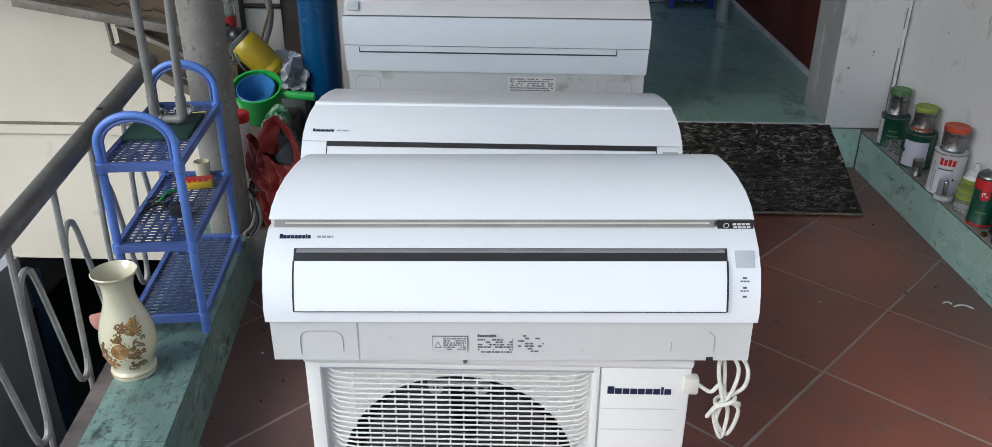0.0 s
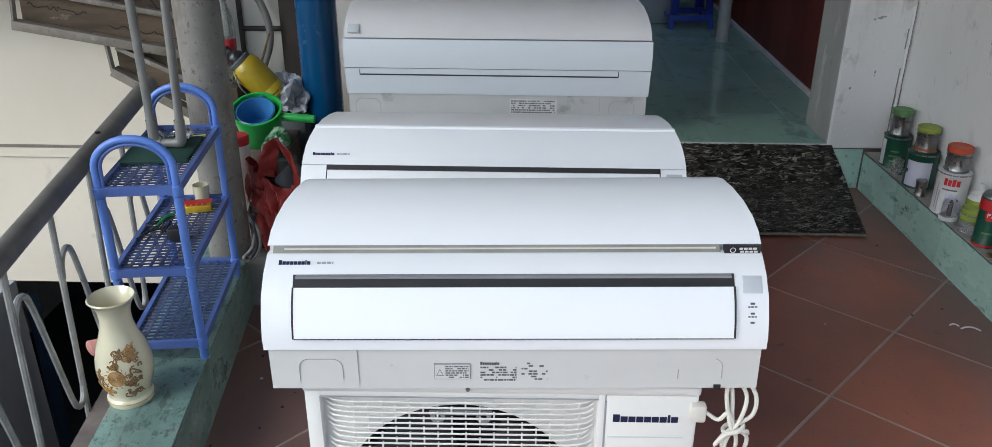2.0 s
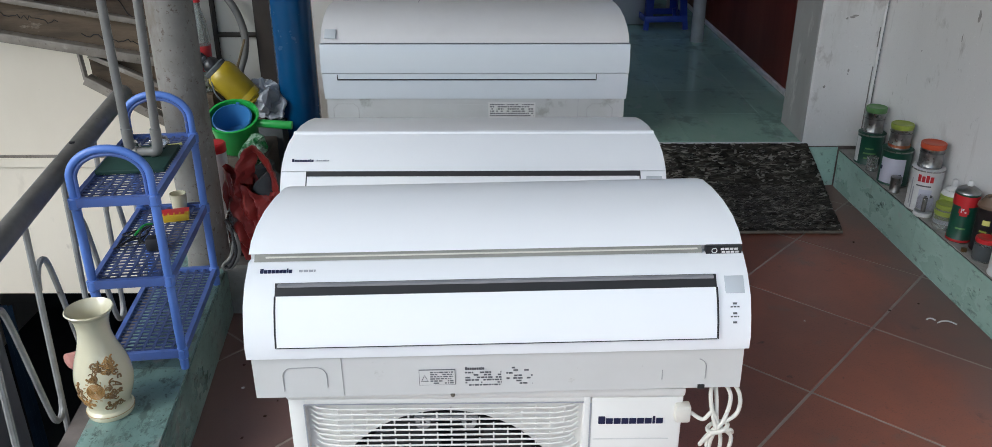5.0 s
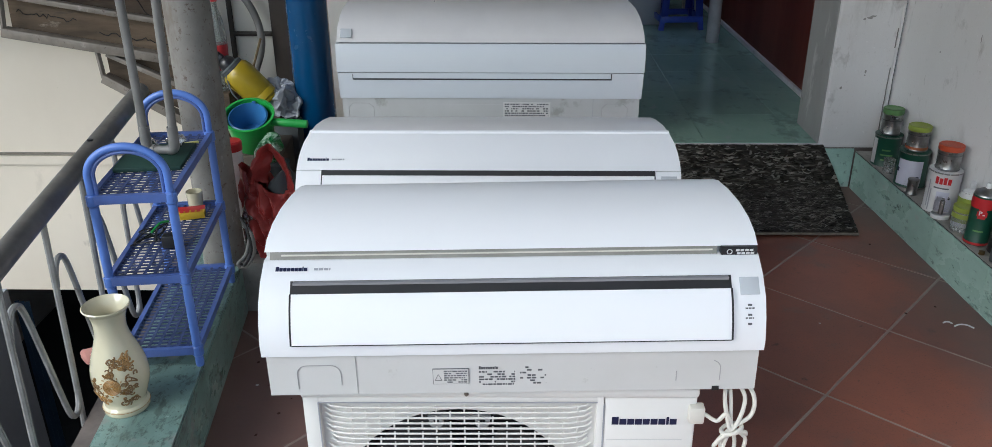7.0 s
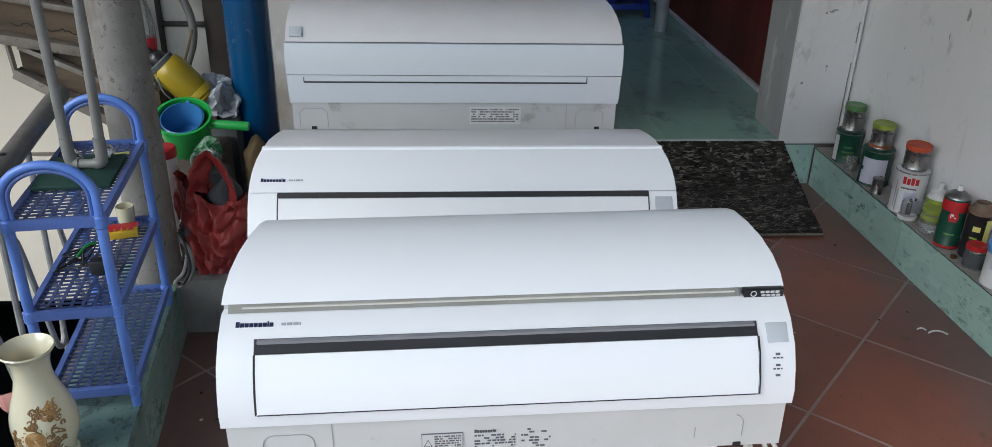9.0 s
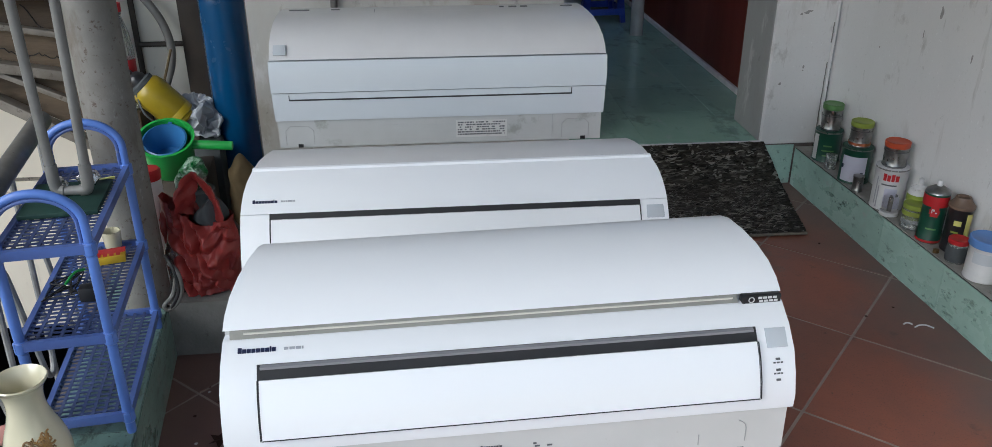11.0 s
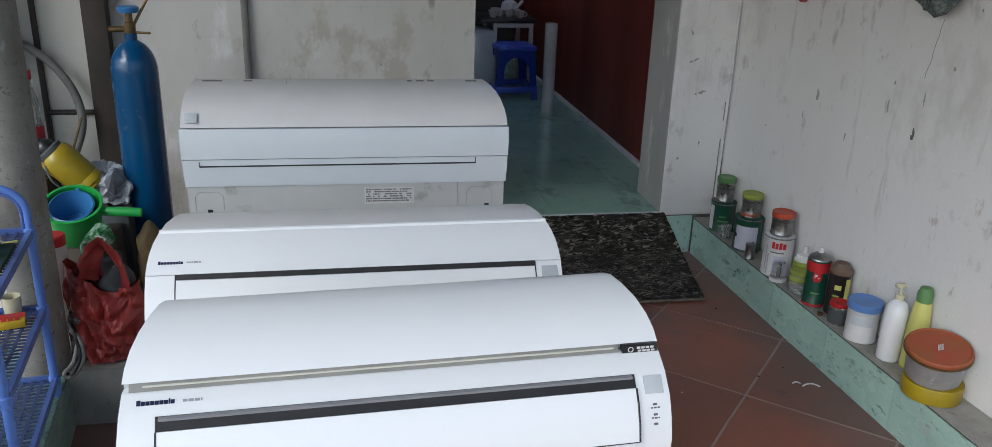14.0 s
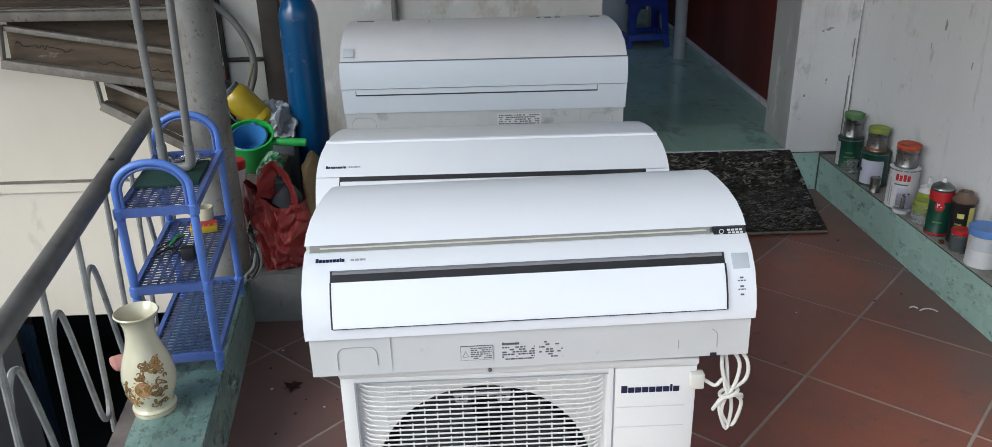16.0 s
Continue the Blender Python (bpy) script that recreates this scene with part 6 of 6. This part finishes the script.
for k, (x, z, w, h) in enumerate(((1.182, 0.72, 0.05, 0.014), (1.112, 0.961, 0.03, 0.02), (1.138, 0.855, 0.05, 0.01), (1.112, 0.439, 0.012, 0.02), (1.20, 0.50, 0.012, 0.03))):
    o = bmesh.new()
    bmesh.ops.create_icosphere(o, subdivisions=3, radius=1.0)
    o.transform(Matrix.Diagonal((w / 2, 0.0015, h / 2, 1)))
    crumpled(o, 0.006, 70, k)
    for v in o.verts:
        v.co.y *= 0.2
    s = part("wall_chip", o, CHIPGREY, at=pose(x, STEP_Y - 0.005, z, 0, -18, 0))
    tagged(s, "dark scraped patch in the pillar plaster", "chip", kind="structure")


rnd = random.Random(17)
line = [(wall_x(1.42 + 0.003 * k) - 0.0004, 1.42 + 0.003 * k + rnd.uniform(-0.003, 0.003), 1.165 - 0.016 * k) for k in range(12)]
crack = part("wall_crack", tube(line, 0.0010, 5), CHIPGREY)
tagged(crack, "thin dark crack in the porch wall plaster", "crack", kind="structure")
for x, z0, z1 in ((1.2965, 0.20, 0.52), (1.3000, 0.60, 0.68), (1.3165, 0.24, 0.44)):
    line = [(x + rnd.uniform(-0.0008, 0.0008), STEP_Y - 0.0075, z0 + (z1 - z0) * k / 12) for k in range(13)]
    grime = part("corner_grime", tube(line, 0.0022, 5), CONCRETE)
    tagged(grime, "dark grime along the painted corner cable", "grime", kind="structure")


# ---------------------------------------------------------------- mat, hall things
def door_mat():
    bm = bmesh.new()
    nx, path = 150, []
    for k in range(70):
        path.append((2.062 + (STEP_Y - 0.018 - 2.062) * k / 69, 0.010))
    for k in range(1, 22):
        path.append((STEP_Y - 0.014 + 0.004 * k / 21, 0.010 + (STEP_Z - 0.008) * k / 21))
    grid = []
    for j, (y, z) in enumerate(path):
        row = []
        x0, x1 = 0.20, 1.076 + (0.10 * min(1, (y - 2.062) / 0.5) if j < 70 else 0.10 - 0.10 * (j - 69) / 21)
        for i in range(nx):
            x = x0 + (x1 - x0) * i / (nx - 1)
            n = noise.noise(Vector((x * 38, y * 95 + z * 95, 0))) * 0.006 + noise.noise(Vector((x * 90, y * 200 + z * 200, 4))) * 0.004
            edge = 0.006 * noise.noise(Vector((x * 12, 3, 0))) if j == 0 else 0
            row.append(bm.verts.new((x + (0.004 * noise.noise(Vector((y * 30, z * 30, 1))) if i == nx - 1 else 0), y - (n if j > 69 else 0) + edge, z + (n if j <= 69 else 0))))
        grid.append(row)
    for a, b in zip(grid, grid[1:]):
        for i in range(nx - 1):
            bm.faces.new((a[i], a[i + 1], b[i + 1], b[i]))
    bmesh.ops.solidify(bm, geom=bm.faces[:], thickness=-0.007)
    o = part("door_mat", bm, MAT)
    tagged(o, "dark woven rag mat draped over the step onto the tiles", "mat")
    rnd = random.Random(31)
    for name, count, mt, lift in (("dark_pile", 2900, RAGDARK, 0.0), ("pale_pile", 1500, RAGPALE, 0.0025)):
        verts, faces = [], []
        for _ in range(count):
            drape = rnd.random() < 0.24
            v = rnd.random()
            y, z = (STEP_Y - 0.020, 0.012 + (STEP_Z - 0.018) * v) if drape else (2.068 + 0.475 * v, 0.0)
            x1 = 1.07 + (0.09 * (1 - v) if drape else 0.09 * v)
            x = rnd.uniform(0.215, x1 - 0.02)
            if name == "pale_pile" and noise.noise(Vector((x * 7, (y + z) * 13, 2))) < rnd.uniform(-0.35, 0.25):
                continue
            turn = rnd.gauss(0, 0.17)
            long, wide, bend, arch = rnd.uniform(0.007, 0.021), rnd.uniform(0.0016, 0.0034), rnd.uniform(-0.35, 0.35), rnd.uniform(0.003, 0.008)
            first = len(verts)
            for k in range(5):
                u = k / 2 - 1
                th = turn + bend * u
                cx, cy = long * u * math.cos(turn) - bend * long * u * u * math.sin(turn), long * u * math.sin(turn) + bend * long * u * u * math.cos(turn)
                w = wide * (1 - 0.6 * u * u)
                h = 0.0135 + lift + arch * (1 - u * u)
                for side in (-1, 1):
                    px, py = cx - side * w * math.sin(th), cy + side * w * math.cos(th)
                    verts.append((x + px, y - h + 0.006, max(0.012, z + py)) if drape else (x + px, max(2.056, y + py), h))
            for k in range(4):
                i = first + 2 * k
                faces.append((i, i + 1, i + 3, i + 2))
        me = bpy.data.meshes.new(name)
        me.from_pydata(verts, [], faces)
        me.materials.append(mt)
        rag = new(name, me)
        rag.parent = o
        tagged(rag, "loose rag ends of the mat", kind="stuff")
    part("hem", tube([(0.21, 2.056, 0.009), (0.5, 2.052, 0.010), (0.8, 2.057, 0.010), (1.075, 2.058, 0.009)], 0.006, 8), MATHEM, o, "worn beige hem")


door_mat()


def stool(m):
    root = thing("stool", "royal blue plastic stool with arched openings in the hall", "stool", m)
    H, a, b = 0.365, 0.124, 0.147
    part("seat", box(-a - 0.01, a + 0.01, -a - 0.01, a + 0.01, H - 0.03, H, bevel=0.008), STOOLBLUE, root)
    def half(z):
        return a + (b - a) * (1 - z / H)
    for k in range(4):
        q = pose(0, 0, 0, 0, 0, 90 * k)
        inner = [(-0.092, 0.09), (-0.090, 0.15)] + [(-0.087 * math.cos(t), 0.20 + 0.088 * math.sin(t)) for t in np.linspace(0, math.pi, 13)] + [(0.090, 0.15), (0.092, 0.09)]
        outer = [(-half(0.09), 0.09), (-half(0.15), 0.15)] + [(-half(0.20 + 0.03 * i), 0.20 + 0.03 * i) for i in range(4)]
        outer += [(x, H - 0.012) for x in np.linspace(-a, a, 5)] + [(half(0.20 + 0.03 * i), 0.20 + 0.03 * i) for i in (3, 2, 1, 0)] + [(half(0.15), 0.15), (half(0.09), 0.09)]
        bm = bmesh.new()
        va, vb = [bm.verts.new((x, -half(z), z)) for x, z in inner], [bm.verts.new((x, -half(z), z)) for x, z in outer]
        for i in range(len(va) - 1):
            bm.faces.new((va[i], va[i + 1], vb[i + 1], vb[i]))
        bmesh.ops.solidify(bm, geom=bm.faces[:], thickness=0.005)
        bm.transform(q)
        part("side_panel", bm, STOOLBLUE, root, "panel with an arched opening")
        br = box(-half(0.07) + 0.004, half(0.07) - 0.004, -half(0.07) - 0.003, -half(0.07) + 0.010, 0.052, 0.092, bevel=0.003)
        br.transform(q)
        part("crossbar", br, STOOLBLUE, root)
    for sx in (-1, 1):
        for sy in (-1, 1):
            part("leg", tube([(sx * (half(0.09) - 0.016), sy * (half(0.09) - 0.016), 0.094), (sx * (b - 0.012), sy * (b - 0.012), 0.0)], 0.022, 4), STOOLBLUE, root)


stool(pose(0.880, 5.02, STEP_Z, 0, 0, 4))
tb = thing("tea_table", "small table with dark top and pale metal legs in the hall", "table", pose(0.93, 5.42, STEP_Z))
part("tabletop", box(-0.24, 0.17, -0.20, 0.30, 0.475, 0.50, bevel=0.004), BLACK, tb)
for x in (-0.135, 0.125):
    for y in (-0.18, 0.26):
        part("leg", box(x - 0.014, x + 0.014, y - 0.014, y + 0.014, 0.0, 0.475), BAND, tb)
part("rail", box(-0.145, 0.135, -0.195, -0.175, 0.445, 0.474), BAND, tb)
for x, y in ((0.80, 5.36), (0.86, 5.42), (0.92, 5.40), (0.98, 5.46), (0.99, 5.33), (0.84, 5.50)):
    c = thing("tea_cup", "small white porcelain cup on the dark table", "cup", pose(x, y, STEP_Z + 0.50), "tea set")
    part("cup_bowl", lathe([(0, 0), (0.02, 0), (0.036, 0.05), (0.033, 0.05), (0.018, 0.005), (0, 0.005)], 20), WHITECAN, c)
    part("cup_handle", tube(smoothed([(0.03, 0, 0.042), (0.05, 0, 0.035), (0.045, 0, 0.015), (0.025, 0, 0.012)], 4), 0.004, 6), WHITECAN, c)
tpot = thing("teapot", "white porcelain teapot among the cups", "teapot", pose(0.955, 5.55, STEP_Z + 0.50), "tea set")
part("pot_body", lathe([(0, 0), (0.04, 0), (0.065, 0.04), (0.055, 0.085), (0.03, 0.10), (0.012, 0.11), (0, 0.12)], 24), WHITECAN, tpot)
part("spout", tube([(0.055, 0, 0.05), (0.10, 0, 0.095)], 0.012, 8), WHITECAN, tpot)
bx = part("storage_box", box(0.56, 0.775, 5.05, 5.45, STEP_Z, 0.62, bevel=0.012), DISPLAY)
tagged(bx, "pale blue-grey storage box standing in the hall", "box")
post = thing("grey_post", "short pale grey post standing on the glossy hall floor", "post", pose(1.025, 4.53, STEP_Z))
part("tube", lathe([(0, 0), (0.040, 0), (0.040, 0.565), (0.036, 0.565), (0.036, 0.03), (0, 0.03)], 24), WRAP, post)

# litter on the floor
for k, (x, y, s) in enumerate(((1.130, 1.405, 0.85), (1.105, 1.425, 0.4))):
    st = part("paper_curl", tube(smoothed([(0, 0, 0.002), (0.02 * s, 0.008 * s, 0.004), (0.045 * s, 0.006 * s, 0.004), (0.065 * s, -0.012 * s, 0.002)], 5), 0.0024, 6), WHITECAN, at=pose(x, y, 0.0015))
    tagged(st, "curled white plastic shaving on the tiles", "litter")
rnd = random.Random(21)
for k in range(24):
    x, y = (rnd.uniform(-0.98, -0.70), rnd.uniform(0.45, 1.35)) if k < 20 else (rnd.uniform(0.55, 1.15), rnd.uniform(1.0, 2.0))
    fl = bmesh.new()
    bmesh.ops.create_icosphere(fl, subdivisions=1, radius=rnd.uniform(0.0025, 0.006))
    fl.transform(Matrix.Diagonal((rnd.uniform(0.7, 1.6), 1, 0.35, 1)))
    f = part("paint_fleck", fl, WHITECAN if k % 3 == 0 else LEAF, at=pose(x, y, 0.0025, 0, 0, rnd.uniform(0, 180)))
    tagged(f, "small fleck of debris on the tiles", "litter", "floor debris")
lf = bmesh.new()
ring = [lf.verts.new((0.033 * (1 if k % 2 else 0.5) * math.cos(k * math.pi / 6), 0.033 * (1 if k % 2 else 0.5) * math.sin(k * math.pi / 6), 0.002 + 0.003 * (k % 3))) for k in range(12)]
cv = lf.verts.new((0, 0, 0.006))
for k in range(12):
    lf.faces.new((ring[k], ring[(k + 1) % 12], cv))
bmesh.ops.solidify(lf, geom=lf.faces[:], thickness=0.001)
lfo = part("dead_leaf", lf, LEAF, at=pose(-0.875, 1.078, 0.001), smooth=False)
tagged(lfo, "dry reddish leaf lying on the tiles", "leaf")


# ---------------------------------------------------------------- tiles
def tile_mesh(outline, t, bevel, name):
    bm = prism(outline, -t, 0.0)
    up_edges = [e for e in bm.edges if all(abs(v.co.z) < 1e-6 for v in e.verts)]
    bmesh.ops.bevel(bm, geom=up_edges, offset=bevel, segments=1, affect="EDGES")
    bmesh.ops.recalc_face_normals(bm, faces=bm.faces)
    me = bpy.data.meshes.new(name)
    bm.to_mesh(me)
    bm.free()
    return me


def floor_tiles():
    P, h = 0.447, 0.447 / 2 - 0.0032
    whole = tile_mesh([(-h, -h), (h, -h), (h, h), (-h, h)], 0.012, 0.0016, "tile")
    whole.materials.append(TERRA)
    ang = radians(48.0)
    u, v = Vector((math.cos(ang), math.sin(ang), 0)), Vector((-math.sin(ang), math.cos(ang), 0))
    g = Vector((0.921, 1.383, 0))
    rnd = random.Random(5)
    for i in range(-12, 10):
        for j in range(-12, 10):
            c = g + u * P * (i + 0.5) + v * P * (j + 0.5)
            if not (-1.55 < c.x < 1.55 and -1.6 < c.y < 2.75):
                continue
            m = Matrix.Translation((c.x, c.y, rnd.uniform(-0.0006, 0.0006))) @ Matrix.Rotation(ang, 4, "Z")
            corners = [m @ Vector((sx * h, sy * h, 0)) for sx in (-1, 1) for sy in (-1, 1)]
            me = whole
            if any(p.x < ledge_in(p.y) - 0.12 or p.y > STEP_Y - 0.002 or p.x > wall_x(p.y) for p in corners):
                bm = bmesh.new()
                bm.from_mesh(whole)
                inv = m.inverted()
                for co, no in (((ledge_in(0) - 0.12, 0, 0), (-1, -0.12, 0)), ((0, STEP_Y - 0.003, 0), (0, 1, 0)), ((wall_x(0) + 0.02, 0, 0), (1, 0.05, 0))):
                    bmesh.ops.bisect_plane(bm, geom=bm.verts[:] + bm.edges[:] + bm.faces[:], plane_co=inv @ Vector(co), plane_no=(inv.to_3x3() @ Vector(no)).normalized(), clear_outer=True)
                if not bm.faces:
                    bm.free()
                    continue
                me = bpy.data.meshes.new("tile")
                bm.to_mesh(me)
                bm.free()
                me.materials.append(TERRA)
            ob = new("tile", me)
            ob.parent = FLOOR
            ob.matrix_basis = m


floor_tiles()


def hall_tiles():
    P, h = 0.40, 0.1997
    me = tile_mesh([(-h, -h), (h, -h), (h, h), (-h, h)], 0.006, 0.0008, "tile")
    me.materials.append(TEALFLOOR)
    for i in range(3):
        for j in range(10):
            ob = new("tile", me)
            ob.parent = HALL
            ob.matrix_basis = pose(0.39 + i * P, STEP_Y + 0.022 + 0.2 + j * P, STEP_Z)


hall_tiles()


def edge_tiles():
    # ledge top and face
    n = 0
    for y0 in np.arange(-1.60, 2.5, 0.42):
        y1 = min(y0 + 0.4182, 2.55)
        part("joint", prism([(ledge_in(y1) - 0.001, y1), (ledge_in(y1) - 0.001, y1 + 0.0018), (ledge_in(y1) - 0.181, y1 + 0.0018), (ledge_in(y1) - 0.181, y1)], LEDGE_Z - 0.006, LEDGE_Z - 0.0008), SLOTGREY, LEDGE, smooth=False)
        top = tile_mesh([(ledge_in(y0), y0), (ledge_in(y1), y1), (ledge_in(y1) - 0.182, y1), (ledge_in(y0) - 0.182, y0)], 0.006, 0.0003, "tile")
        top.materials.append(TEALGRIMY)
        ob = new("tile", top)
        ob.parent = LEDGE
        ob.matrix_basis = pose(0, 0, LEDGE_Z)
        if y0 < 1.6:
            fbm = prism([(ledge_in(y0) + 0.002, y0), (ledge_in(y1) + 0.002, y1), (ledge_in(y1) - 0.006, y1), (ledge_in(y0) - 0.006, y0)], -0.004, LEDGE_Z - 0.0065)
            o = part("tile", fbm, TEALGRIMY, LEDGE, smooth=False)
    for y0 in np.arange(-1.65, 2.5, 0.35):
        y1 = min(y0 + 0.348, STEP_Y - 0.008)
        fbm = prism([(sill_x(y0), y0), (sill_x(y0) + 0.008, y0), (sill_x(y1) + 0.008, y1), (sill_x(y1), y1)], -0.004, SILL_Z - 0.006)
        part("tile", fbm, TEAL, SILL, smooth=False)
        joint = prism([(sill_x(y0) + 0.003, y0), (sill_x(y0) + 0.012, y0), (sill_x(y1 + 0.002) + 0.012, y1 + 0.002), (sill_x(y1 + 0.002) + 0.003, y1 + 0.002)], SILL_Z - 0.0058, SILL_Z - 0.0012)
        part("joint", joint, SLOTGREY, SILL, smooth=False)
        cap = prism([(sill_x(y0) + 0.001, y0), (sill_x(y0) + 0.030, y0), (sill_x(y1) + 0.030, y1), (sill_x(y1) + 0.001, y1)], SILL_Z - 0.001, SILL_Z + 0.0015)
        part("nosing", cap, NOSING, SILL, smooth=False)
    part("tile", box(1.055, 1.212, STEP_Y - 0.006, STEP_Y - 0.001, -0.004, STEP_Z - 0.018), TEAL, SILL, smooth=False)


edge_tiles()
